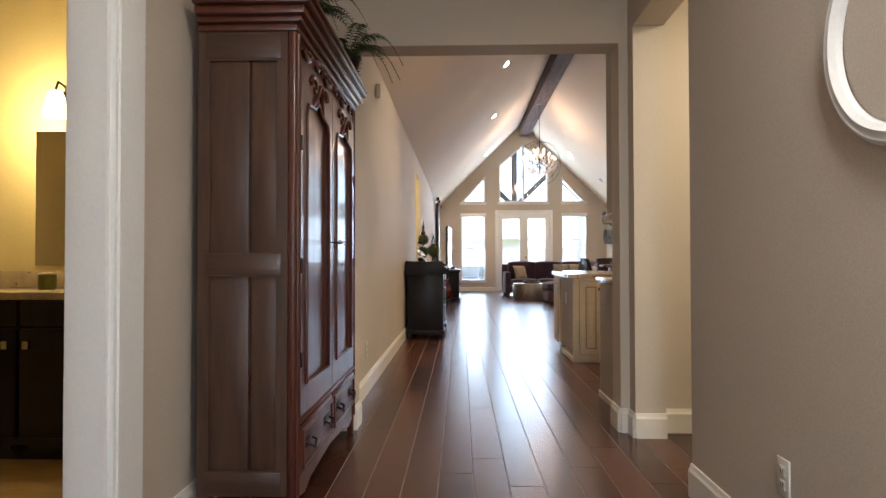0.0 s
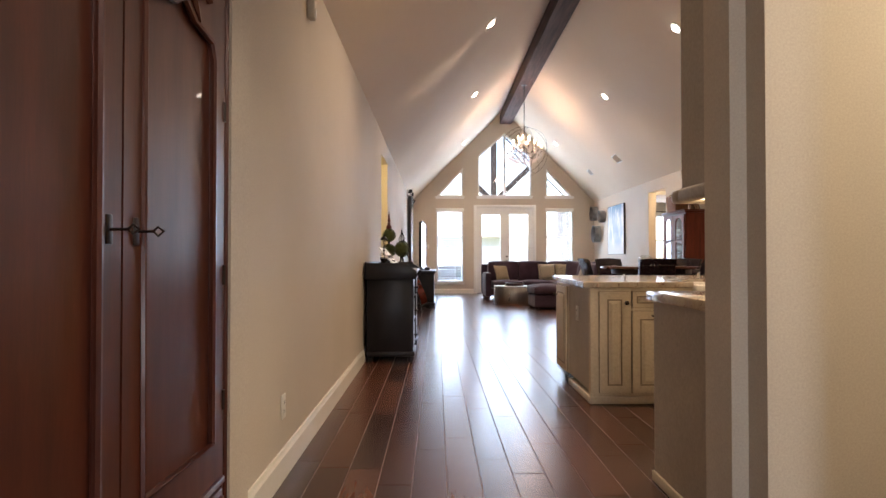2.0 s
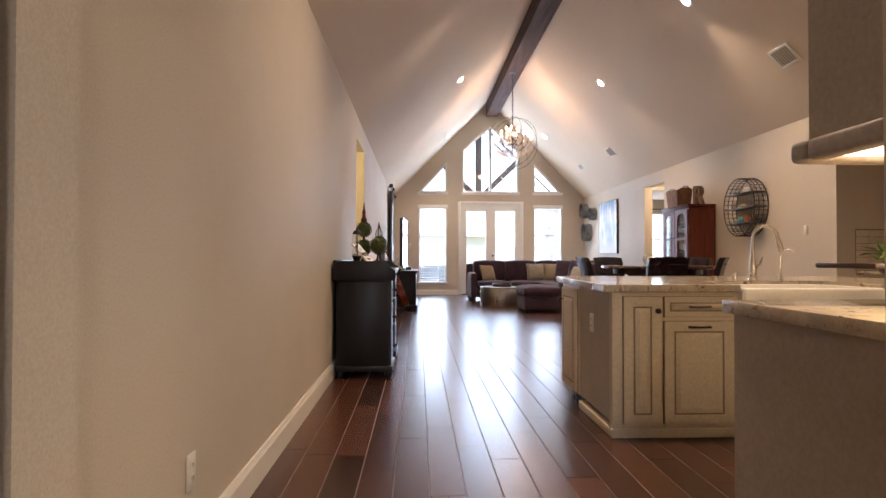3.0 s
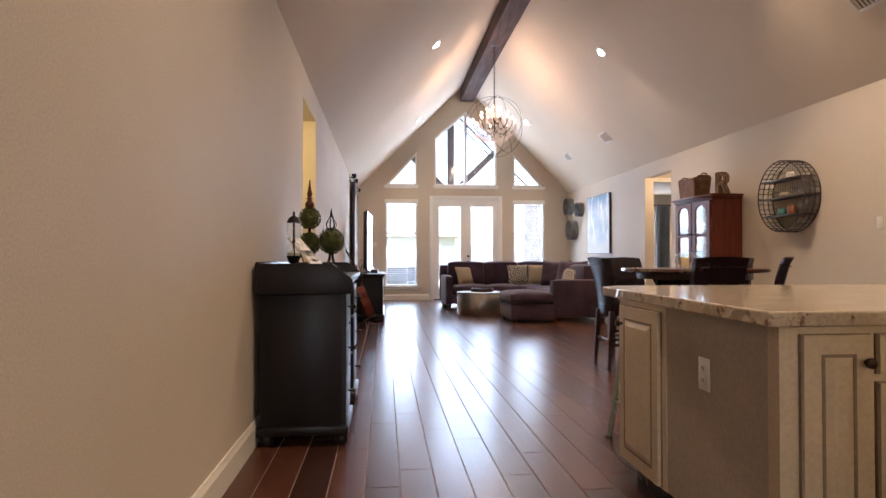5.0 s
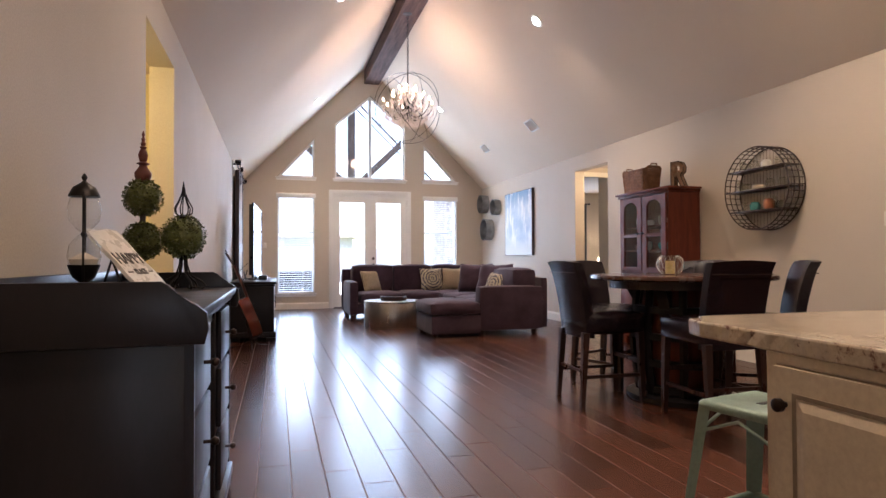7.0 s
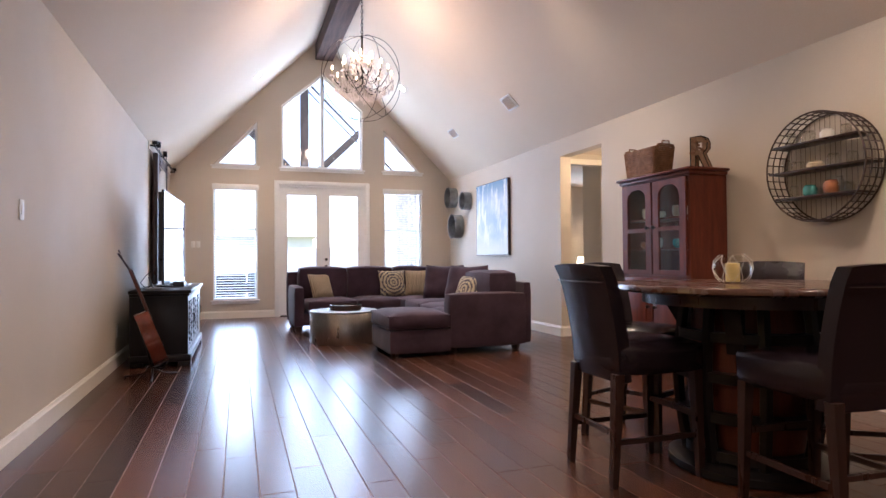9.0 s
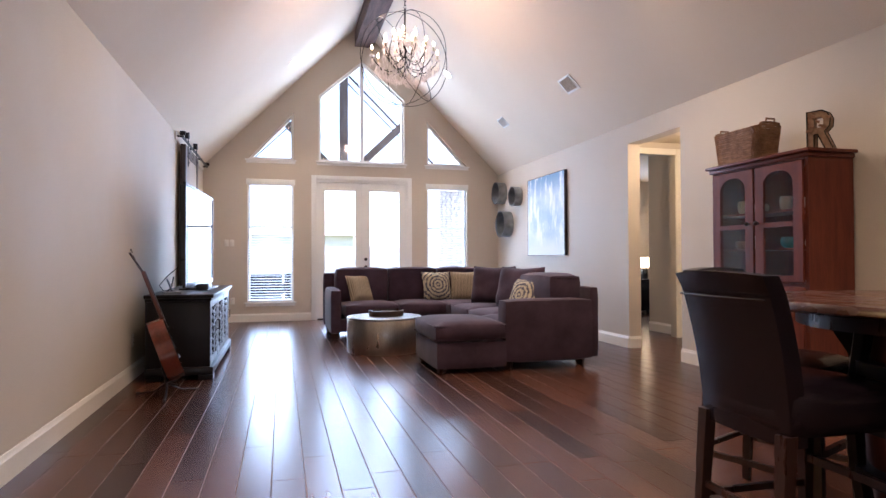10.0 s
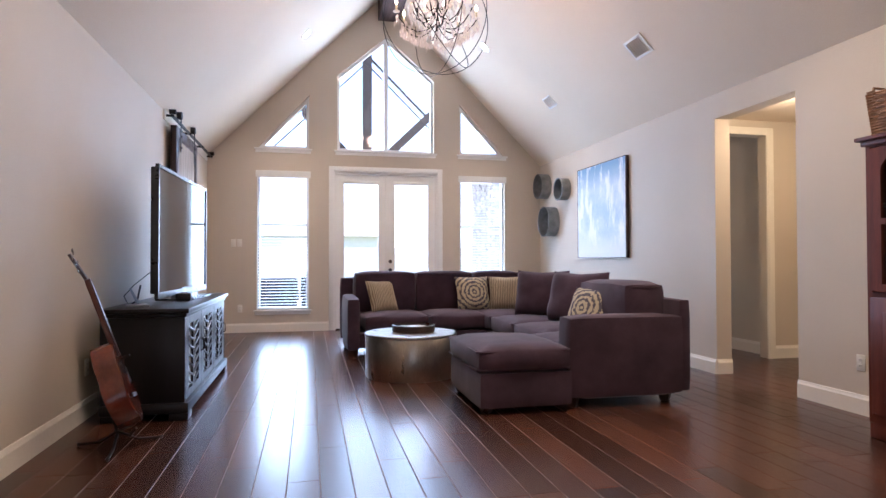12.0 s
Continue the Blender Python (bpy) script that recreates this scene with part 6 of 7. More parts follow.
def kitchen_run():
    x0, y1 = 1.535, 3.72
    t = thing("base_cabinets", "taupe base cabinet run with a flat end panel", "cabinet")
    part("body", boxbm(x0, 5.2, ARCH1, y1, .09, .872), GREIGE, t)
    part("toe_kick", boxbm(x0 + .03, 5.2, ARCH1, y1 - .07, 0, .09), DARKPLASTIC, t)
    part("end_panel", boxbm(x0 - .012, x0 - .0, ARCH1, y1 + .005, .0, .872), GREIGE, t)
    part("base_moulding", boxbm(x0 - .026, x0 - .012, ARCH1, y1 + .006, 0, .05, bevel=.004), CREAM, t)
    put = lambda u, v, w: (u, y1 + w, v)
    for i in range(5):
        u = x0 + .04 + i * .45
        raised_door(t, put, u, u + .42, .10, .68, (u + .37, .64, 0))
        raised_door(t, put, u, u + .42, .72, .85, (u + .21, .785, .06), name="drawer")
    w = thing("counter_worktop", "speckled cream granite counter along the wall", "worktop")
    part("slab", boxbm(x0 - .035, 5.22, ARCH1, y1 + .045, .873, .918, bevel=.006), GRANITE, w)
    u = thing("upper_cabinets", "taupe wall cabinets with a moulded lower edge", "cabinet")
    ux, uy, uz = 1.465, ARCH1 + .30, 1.36
    part("body", boxbm(ux, 5.2, ARCH1, uy, uz, 2.66), GREIGE, u)
    part("light_rail", boxbm(ux - .035, 5.2, uy - .04, uy + .03, uz - .055, uz - .0, bevel=.015, seg=3), GREIGE, u)
    part("light_rail_end", boxbm(ux - .036, ux + .02, ARCH1, uy - .041, uz - .055, uz - .0, bevel=.015, seg=3), GREIGE, u)
    part("light_strip", boxbm(ux + .03, 4.8, ARCH1 + .03, uy - .06, uz - .045, uz - .001), LAMPGLOW, u, "glowing under-cabinet light strip")
    put = lambda a, v, q: (a, uy + q, v)
    for i in range(5):
        a = ux + .03 + i * .45
        raised_door(u, put, a, a + .42, uz + .03, 2.6, (a + .38, uz + .12, 0))
    p = thing("plant_tray", "dark footed wooden bowl tray with leafy greenery", "planter", (2.03, 3.50, .918))
    part("bowl", lathe(bmesh.new(), [(.05, 0), (.055, .006), (.03, .03), (.10, .06), (.14, .10), (.145, .112), (.13, .112)], 28), BLACKWOOD, p)
    part("tray", boxbm(-.29, .29, -.13, .13, .112, .128, bevel=.005), ESPRESSO, p)
    rnd = random.Random(8)
    bm = bmesh.new()
    for i in range(260):
        a, r = rnd.uniform(0, 6.283), rnd.uniform(0, .16)
        leaf(bm, (math.cos(a) * r * 1.25, math.sin(a) * r * .7, .135 + rnd.uniform(0, .10) * (1.1 - r / .18)), rnd.uniform(0, 360), rnd.uniform(-30, 60), rnd.uniform(.035, .06), .5)
    part("foliage", bm, LETTUCE, p, "bright green leaves", smooth=None)


def leaf(bm, at, turn, lift, length, wide):
    m = Matrix.Translation(at) @ Matrix.Rotation(radians(turn), 4, "Z") @ Matrix.Rotation(radians(-lift), 4, "Y")
    w = length * wide / 2
    vs = [bm.verts.new(m @ Vector(p)) for p in ((0, 0, 0), (length * .4, -w, .12 * length), (length, 0, -.05 * length), (length * .4, w, .12 * length), (length * .45, 0, .0))]
    for a, b, c in ((0, 1, 4), (1, 2, 4), (2, 3, 4), (3, 0, 4)):
        bm.faces.new((vs[a], vs[b], vs[c]))


kitchen_run()


def far_counter():
    t = thing("base_cabinet", "cream base cabinet against the recess wall", "cabinet", (0, 0, 0))
    part("body", boxbm(5.5, KIT_E, KIT_N - .6, KIT_N, .09, .872), CREAM, t)
    part("toe_kick", boxbm(5.5, KIT_E, KIT_N - .54, KIT_N, 0, .09), DARKPLASTIC, t)
    w = thing("recess_worktop", "speckled granite counter in the kitchen recess", "worktop")
    part("slab", boxbm(5.47, KIT_E, KIT_N - .63, KIT_N, .873, .918, bevel=.006), GRANITE, w)
    bs = thing("backsplash", "cream tumbled stone tile backsplash", "backsplash", (5.47, KIT_N, .918))
    part("grout", boxbm(0, KIT_E - 5.48, -.006, 0, 0, .48), GROUT, bs)
    me = mesh_of("tile", boxbm(0, .146, -.011, -.004, 0, .072, bevel=.003), TILE)
    for r in range(6):
        for c in range(12):
            b = new("tile", me)
            b.parent = bs
            b.location = (.003 + c * .15 + (.0 if r % 2 else -.0), 0, .004 + r * .078)


far_counter()


# ---- writing desk by the long wall ----
def desk():
    y0, y1, x0, x1 = 7.015, 8.34, LW + .02, .215
    t = thing("pedestal_desk", "black wooden desk with drawers and a low gallery rail", "desk")
    for a, b in ((y0, y0 + .49), (y1 - .49, y1)):
        part("pedestal", boxbm(x0 + .02, x1 - .02, a, b, .10, .90, bevel=.004), BLACKWOOD, t)
        for k, (lo, hi) in enumerate(((.66, .875), (.40, .64), (.14, .38))):
            d = part("drawer", boxbm(x1 - .02, x1 + .002, a + .035, b - .035, lo, hi, bevel=.006), BLACKWOOD, t)
            bm = cone(bmesh.new(), (x1 + .002, (a + b) / 2, (lo + hi) / 2), (x1 + .03, (a + b) / 2, (lo + hi) / 2), .006)
            ball(bm, (x1 + .036, (a + b) / 2, (lo + hi) / 2), .014, 12, 8)
            part("knob", bm, BRONZE, d, "dark metal knob")
        part("plinth", boxbm(x0 + .01, x1 + .018, a - .012, b + .012, .065, .115, bevel=.008), BLACKWOOD, t)
        for fx in (x0 + .05, x1 - .022):
            for fy in (a + .04, b - .04):
                part("foot", lathe(bmesh.new(), [(.022, 0), (.036, .02), (.036, .045), (.026, .066)], 14, (fx, fy, 0)), BLACKWOOD, t)
    part("modesty_panel", boxbm(x0 + .02, x0 + .04, y0 + .49, y1 - .49, .30, .90), BLACKWOOD, t)
    part("knee_apron", boxbm(x1 - .05, x1 - .03, y0 + .49, y1 - .49, .84, .90), BLACKWOOD, t)
    part("desktop", boxbm(x0, x1 + .03, y0 - .02, y1 + .02, .925, .955, bevel=.006), BLACKWOOD, t)
    part("under_moulding", boxbm(x0 + .01, x1 + .014, y0 - .008, y1 + .008, .90, .925, bevel=.008), BLACKWOOD, t)
    prof = [(x0, .86), (x1 + .035, .86), (x1 + .045, .90), (x1 + .04, .945), (x1 + .01, .97), (x1 - .03, .99), (x1 - .055, 1.02), (x1 - .075, 1.03), (x0, 1.03)]
    for y in (y0 - .045, y1 + .021):
        bm = prism(bmesh.new(), prof, lambda u, v, w: (u, y + w, v), .024)
        bmesh.ops.bevel(bm, geom=[e for e in bm.edges if abs(e.verts[0].co.y - e.verts[1].co.y) < 1e-5], offset=.004, segments=2, affect="EDGES", profile=.5)
        part("gallery_side", bm, BLACKWOOD, t)
    part("gallery_back", boxbm(x0, x0 + .02, y0 - .02, y1 + .02, .956, 1.04, bevel=.004), BLACKWOOD, t)
    for s in (-1, 1):
        part("edge_strip", boxbm(x1 - .022, x1 + .004, (y0 if s < 0 else y1 - .02), (y0 + .02 if s < 0 else y1), .12, .90), BLACKWOOD, t)


desk()


def topiary_ball(parent, at, r, seed):
    rnd = random.Random(seed)
    bm = bmesh.new()
    bmesh.ops.create_icosphere(bm, subdivisions=2, radius=r * .88, matrix=Matrix.Translation(at))
    for i in range(1150):
        z = rnd.uniform(-1, 1)
        a = rnd.uniform(0, 6.283)
        q = math.sqrt(1 - z * z)
        d = Vector((q * math.cos(a), q * math.sin(a), z))
        leaf(bm, Vector(at) + d * r * rnd.uniform(.84, .97), math.degrees(a) + rnd.uniform(-60, 60), math.degrees(math.asin(z)) + rnd.uniform(-50, 50), rnd.uniform(.010, .016), .8)
    part("leaf_ball", bm, LEAF, parent, "clipped green leaf ball", smooth=None)


def scroll_foot(parent, a, r, h):
    c, s = math.cos(a), math.sin(a)
    pts = [(c * q, s * q, z) for q, z in ((.012, h), (.016, h * .7), (.03, h * .42), (r * .8, h * .25), (r, h * .12), (r * .85, .006), (r * .62, .012), (r * .6, h * .14))]
    part("scroll_foot", tube(bmesh.new(), pts, .0042, 6), IRON, parent)


def desk_decor():
    t = thing("single_topiary", "green ball topiary with an iron finial on a scrolled stand", "topiary", (.035, 8.14, .955))
    for k in range(6):
        scroll_foot(t, k * math.pi / 3, .095, .16)
    topiary_ball(t, (0, 0, .235), .098, 1)
    part("collar", lathe(bmesh.new(), [(.026, .318), (.03, .324), (.016, .335)], 14), IRON, t)
    for k in range(7):
        a = k * 2 * math.pi / 7
        part("finial_wire", tube(bmesh.new(), [(math.cos(a) * q, math.sin(a) * q, z) for q, z in ((.016, .325), (.036, .343), (.038, .365), (.022, .395), (.010, .425), (.002, .445))], .0026, 5), IRON, t)
    part("finial_spike", lathe(bmesh.new(), [(.011, .415), (.008, .445), (.001, .485)], 8), IRON, t)
    d = thing("double_topiary", "two-ball green topiary with a red turned finial", "topiary", (-.115, 8.06, .955))
    for k in range(6):
        scroll_foot(d, k * math.pi / 3 + .4, .07, .12)
    part("stem", cone(bmesh.new(), (0, 0, .10), (0, 0, .49), .012), ESPRESSO, d)
    topiary_ball(d, (0, 0, .215), .082, 2)
    topiary_ball(d, (0, 0, .40), .080, 3)
    part("finial", lathe(bmesh.new(), [(r * 1.1, .472 + (z - .425) * 1.1) for r, z in [(.022, .425), (.030, .44), (.031, .455), (.018, .475), (.013, .485), (.024, .492), (.012, .50), (.015, .51), (.018, .525), (.012, .545), (.008, .55), (.014, .556), (.007, .562), (.010, .572), (.005, .58), (.008, .588), (.003, .597), (.006, .605), (.001, .62)]], 18), REDWOOD, d, "red turned wooden finial")
    h = thing("hourglass", "sand hourglass in a dark iron frame", "hourglass", (-.10, 7.19, .955))
    h.matrix_world = h.matrix_world @ Matrix.Diagonal((.74, .74, .98, 1))
    part("glass", lathe(bmesh.new(), [(.012, .09), (.050, .118), (.060, .145), (.052, .18), (.026, .205), (.007, .215), (.026, .225), (.052, .25), (.060, .285), (.050, .315), (.014, .338)], 28), CLEAR, h, "clear blown glass")
    part("sand", lathe(bmesh.new(), [(.01, .112), (.044, .118), (.053, .138), (.005, .158)], 20), SAND, h, "pale sand")
    part("foot", lathe(bmesh.new(), [(.045, 0), (.045, .008), (.018, .02), (.010, .05), (.014, .068), (.040, .085), (.058, .122), (.0565, .122), (.046, .1), (.01, .085)], 24), IRON, h)
    part("cap", lathe(bmesh.new(), [(.056, .322), (.054, .328), (.040, .350), (.016, .362), (.006, .370), (.011, .380), (.002, .392)], 20), IRON, h)
    for a in (-1.35, 1.79):
        rod = [(math.cos(a) * q, math.sin(a) * q, z) for q, z in ((.012, .03), (.04, .08), (.064, .12), (.065, .21), (.064, .29), (.052, .33))]
        part("rod", tube(bmesh.new(), rod, .0042, 8), IRON, h)
        part("rod_bead", ball(bmesh.new(), rod[3], .009, 10, 8), IRON, h)
    s = thing("happy_sign", "white ceramic sign plaque with dark lettering", "sign", (-.02, 7.56, .975), 80)
    tilt = pose(0, -.045, .02, -42, 0, 0)
    outline = [(-.12, .0), (-.05, -.006), (.04, .006), (.12, 0), (.128, .07), (.116, .14), (.126, .21), (.12, .27), (.05, .276), (-.04, .262), (-.12, .27), (-.127, .20), (-.115, .13), (-.127, .06)]
    bm = prism(bmesh.new(), outline, lambda u, v, w: tilt @ Vector((u, w, v)), .012)
    part("plaque", bm, SIGNWHITE, s, smooth=None)
    face = tilt @ Matrix.Rotation(radians(90), 4, "X")
    lettering("lettering", "HAPPY", .072, face @ Matrix.Translation((0, .13, .001)), INK, s)
    lettering("lettering", "PLACE", .034, face @ Matrix.Translation((0, .07, .001)), INK, s)
    for u in (-.085, .085):
        part("rule", prism(bmesh.new(), rect(u - .02, u + .02, .068, .072), lambda a, b, w: tilt @ Vector((a, -.002 + w, b)), .002), INK, s)
    e = thing("plate_easel", "dark iron scroll easel holding the sign", "easel", (-.02, 7.56, .955), 80)
    for x in (-.05, .05):
        part("hook", tube(bmesh.new(), [(x, .10, .19), (x, .05, .06), (x, .03, .012), (x, -.03, .012), (x, -.045, .02), (x, -.05, .055)], .004, 6), IRON, e)
        pts = [(x * 1.6 + .02 * math.cos(q) * (1 - q / 9), -.03, .022 + .016 * math.sin(q) * (1 - q / 9)) for q in [k * .6 for k in range(12)]]
        part("scroll", tube(bmesh.new(), pts, .003, 5), IRON, e)
    part("rear_leg", tube(bmesh.new(), [(0, .09, .17), (0, .14, .006)], .004, 6), IRON, e)
    part("crossbar", tube(bmesh.new(), [(-.06, .05, .06), (.06, .05, .06)], .004, 6), IRON, e)


desk_decor()


# ---- hall ----
def armoire():
    x0, x1, y0, y1, H = HALL_L + .055, -.205, 1.395, 2.69, 2.10
    t = thing("armoire", "tall carved mahogany armoire with two doors and drawers", "armoire")
    # near side: frame with recessed panels
    side = plate(bmesh.new(), rect(x0, x1 - .03, .12, 1.980), [rect(x0 + .045, x1 - .075, .22, .985), rect(x0 + .045, x1 - .075, 1.085, 1.850)], ywall(y0), .024)
    part("side_frame", side, MAHOG_LIT, t, smooth=None)
    cx = (x0 + x1) / 2 + .012
    for lo, hi in ((.2, 1.0), (1.07, 1.870)):
        part("side_panel", boxbm(x0 + .03, cx - .006, y0 + .010, y0 + .020, lo, hi, bevel=.003), MAHOG_LIT, t)
        part("side_panel", boxbm(cx + .006, x1 - .06, y0 + .013, y0 + .023, lo, hi, bevel=.003), MAHOG_LIT, t)
    for lo, hi in ((.13, .215), (.992, 1.078), (1.858, 1.955)):
        part("side_rail", boxbm(x0 + .03, x1 - .055, y0 - .003, y0 + .004, lo, hi, bevel=.002), RAILWOOD, t, "lighter grained cross rail")
    part("side_panel", boxbm(x0, x1 - .03, y1 - .022, y1, .12, 1.980), MAHOG_LIT, t)
    part("back_panel", boxbm(x0, x0 + .015, y0 + .022, y1 - .022, .12, 1.980), MAHOG_LIT, t)
    for y in (y0, y1 - .045):
        bm = boxbm(x1 - .03, x1 + .005, y - .004, y + .049, .0, 1.980, bevel=.012, seg=3)
        part("corner_post", bm, MAHOG, t)
        part("corner_bead", cone(bmesh.new(), (x1 + .006, y + .022, .12), (x1 + .006, y + .022, 1.960), .009), MAHOG, t)
        part("back_foot", boxbm(x0, x0 + .05, y, y + .045, 0, .12), MAHOG, t)
    part("frieze", boxbm(x1 - .025, x1, y0 + .045, y1 - .045, 1.880, 1.980), MAHOG, t)
    part("front_apron", prism(bmesh.new(), [(y0 + .045, .10), (y0 + .16, .08), (y0 + .26, .11), ((y0 + y1) / 2, .135), (y1 - .26, .11), (y1 - .16, .08), (y1 - .045, .10), (y1 - .045, .17), (y0 + .045, .17)], xwall(x1 - .025), .025), MAHOG, t, smooth=None)
    part("body", boxbm(x0 + .015, x1 - .03, y0 + .022, y1 - .022, .15, 1.880), ESPRESSO, t)
    # cornice, in stepped mouldings
    for k, (o, lo, hi) in enumerate(((.012, 1.965, 1.995), (.030, 1.995, 2.020), (.05, 2.020, 2.055), (.072, 2.055, 2.080), (.085, 2.080, H))):
        part("cornice", boxbm(x0, x1 + o, y0 - o, y1 + min(o, .05), lo, hi, bevel=.007, seg=2), MAHOG, t)
    mid = (y0 + y1) / 2
    for a, b, hinge in ((y0 + .05, mid - .004, 0), (mid + .004, y1 - .05, 1)):
        u0, u1, lo, hi = a + .085, b - .085, .54, 1.660
        arch = [(u0, lo), (u1, lo), (u1, hi), (u1 - .02, hi + .05), ((u0 + u1) / 2 + .06, hi + .065), ((u0 + u1) / 2, hi + .10), ((u0 + u1) / 2 - .06, hi + .065), (u0 + .02, hi + .05), (u0, hi)]
        d = part("door", plate(bmesh.new(), rect(a, b, .42, 1.875), [arch], xwall(x1 - .012), .022), MAHOG, t, smooth=None)
        part("panel", boxbm(x1 - .010, x1 - .003, a + .05, b - .05, .47, 1.830), MAHOG, d)
        part("panel_moulding", tube(bmesh.new(), [(x1 + .011, u, v) for u, v in arch], .009, 6, closed=True), MAHOG, d)
        for s in (-1, 1):
            c = (u0 + u1) / 2 + s * .085
            pts = [(x1 + .012, c + s * (.075 - .009 * q) * math.cos(q * .75), 1.812 + (.056 - .006 * q) * math.sin(q * .75)) for q in range(9)]
            part("carved_scroll", tube(bmesh.new(), pts, [.014 - .0009 * q for q in range(9)], 6), MAHOG, d)
        part("carved_leaf", tube(bmesh.new(), [(x1 + .012, (u0 + u1) / 2 - .10, 1.735), (x1 + .016, (u0 + u1) / 2 - .05, 1.775), (x1 + .016, (u0 + u1) / 2, 1.835), (x1 + .016, (u0 + u1) / 2 + .05, 1.775), (x1 + .012, (u0 + u1) / 2 + .10, 1.735)], [.004, .012, .014, .012, .004], 6), MAHOG, d)
        edge = b - .05 if hinge == 0 else a + .05
        part("key_plate", boxbm(x1 + .010, x1 + .014, edge - .012, edge + .012, 1.11, 1.17, bevel=.002), BRONZE, d)
        part("key", tube(bmesh.new(), [(x1 + .012, edge, 1.14), (x1 + .05, edge, 1.14), (x1 + .06, edge, 1.15), (x1 + .072, edge, 1.14), (x1 + .06, edge, 1.13), (x1 + .05, edge, 1.14)], .003, 5), BRONZE, d)
        for z in (.62, 1.0, 1.5):
            part("hinge", cone(bmesh.new(), (x1 + .012, a + .004 if hinge == 0 else b - .004, z), (x1 + .012, a + .004 if hinge == 0 else b - .004, z + .06), .006, seg=8), BRONZE, d)
    for k in range(6):
        c = y0 + .16 + k * (y1 - y0 - .32) / 5
        s = 1 if k % 2 else -1
        pts = [(x1 + .008, c + s * (.075 - .009 * q) * math.cos(q * .8), 1.928 + s * (.034 - .004 * q) * math.sin(q * .8)) for q in range(9)]
        part("carved_scroll", tube(bmesh.new(), pts, [.015 - .001 * q for q in range(9)], 6), MAHOG, t)
    part("door_rail", boxbm(x1 - .02, x1 + .016, y0 + .04, y1 - .04, .395, .418, bevel=.006), MAHOG, t)
    for a, b in ((y0 + .05, mid - .006), (mid + .006, y1 - .05)):
        d = part("drawer", boxbm(x1 - .02, x1 + .012, a, b, .185, .385, bevel=.006), MAHOG, t)
        part("drawer_moulding", plate(bmesh.new(), rect(a + .02, b - .02, .205, .365), [rect(a + .035, b - .035, .22, .35)], xwall(x1 + .012), .010), MAHOG, d, smooth=None)
        for y in (a + .13, b - .13):
            part("handle", tube(bmesh.new(), [(x1 + .012, y - .04, .295), (x1 + .035, y - .04, .285), (x1 + .042, y, .262), (x1 + .035, y + .04, .285), (x1 + .012, y + .04, .295)], .006, 6), IRON, d, "dark bail handle")
            part("back_plate", boxbm(x1 + .012, x1 + .016, y - .055, y + .055, .275, .315, bevel=.003), IRON, d)


armoire()


def fern(x, y, z):
    t = thing("potted_fern", "drooping green fern in a dark pot on the armoire", "plant", (x, y, z))
    part("pot", lathe(bmesh.new(), [(.06, 0), (.085, .10), (.09, .12), (.075, .12)], 18), IRON, t)
    rnd = random.Random(11)
    for k in range(15):
        a = k * 2 * math.pi / 15 + rnd.uniform(-.2, .2)
        L, up = rnd.uniform(.26, .40), rnd.uniform(.08, .22)
        c, s = math.cos(a), math.sin(a)
        pts = [Vector((c * L * u, s * L * u, .11 + up * math.sin(u * 2.2) - .20 * u ** 2.4)) for u in [q / 12 for q in range(13)]]
        bm = tube(bmesh.new(), pts, .0016, 4)
        for i in range(1, 13):
            ln = .05 * math.sin(min(1, i / 12 + .12) * math.pi) + .012
            for sd in (-1, 1):
                leaf(bm, pts[i], math.degrees(a) + sd * 68, -8, ln, .26)
                leaf(bm, (pts[i] + pts[i - 1]) / 2, math.degrees(a) + sd * 68, -8, ln, .26)
        part("frond", bm, FERN, t, smooth=None)


fern(-.33, 1.95, 2.10)
fern(-.22, 2.50, 2.10)


def hall_things():
    m = thing("round_wall_frame", "white round moulded wall frame on the hall wall", "wall frame", (HALL_R, .41, 1.62))
    prof = [(-.002, .31), (-.02, .308), (-.030, .295), (-.028, .285), (-.034, .272), (-.02, .257), (-.002, .255)]
    bm = bmesh.new()
    n = 72
    rings = [[bm.verts.new((w, r * math.cos(k * 2 * math.pi / n), r * math.sin(k * 2 * math.pi / n))) for k in range(n)] for w, r in prof]
    for A, B in zip(rings, rings[1:] + rings[:1]):
        for k in range(n):
            bm.faces.new((A[k], A[(k + 1) % n], B[(k + 1) % n], B[k]))
    part("moulding", bm, WHITE, m)
    part("backing", prism(bmesh.new(), [(.24 * math.cos(k * math.pi / 24), .24 * math.sin(k * math.pi / 24)) for k in range(48)], lambda u, v, w: (-.003 - w, u, v), .004), WALL, m, "plain painted centre")
    outlet((HALL_R - .001, .985, .36), -90)
    outlet((LW + .001, 3.77, .35), 90)
    outlet((LW + .001, 13.88, .37), 90)
    outlet((RW - .001, 12.73, .38), -90)
    outlet((.20, FW - .001, .38), 0)
    outlet((LW + .001, 10.92, 1.41), 90, "light_switch", False)
    outlet((RW - .001, 9.0, 1.41), -90, "light_switch", False)
    outlet((.10, FW - .001, 1.42), 0, "light_switch", False)
    outlet((.19, FW - .001, 1.42), 0, "light_switch", False)
    s = thing("alarm_sensor", "small white corner alarm sensor high on the wall", "sensor", (LW, 4.33, 2.55))
    part("case", boxbm(0, .045, -.03, .03, -.06, .06, bevel=.010, seg=3), PLASTIC, s)
    part("lens", boxbm(.045, .049, -.02, .02, -.045, .0, bevel=.003), WHITE, s)


hall_things()


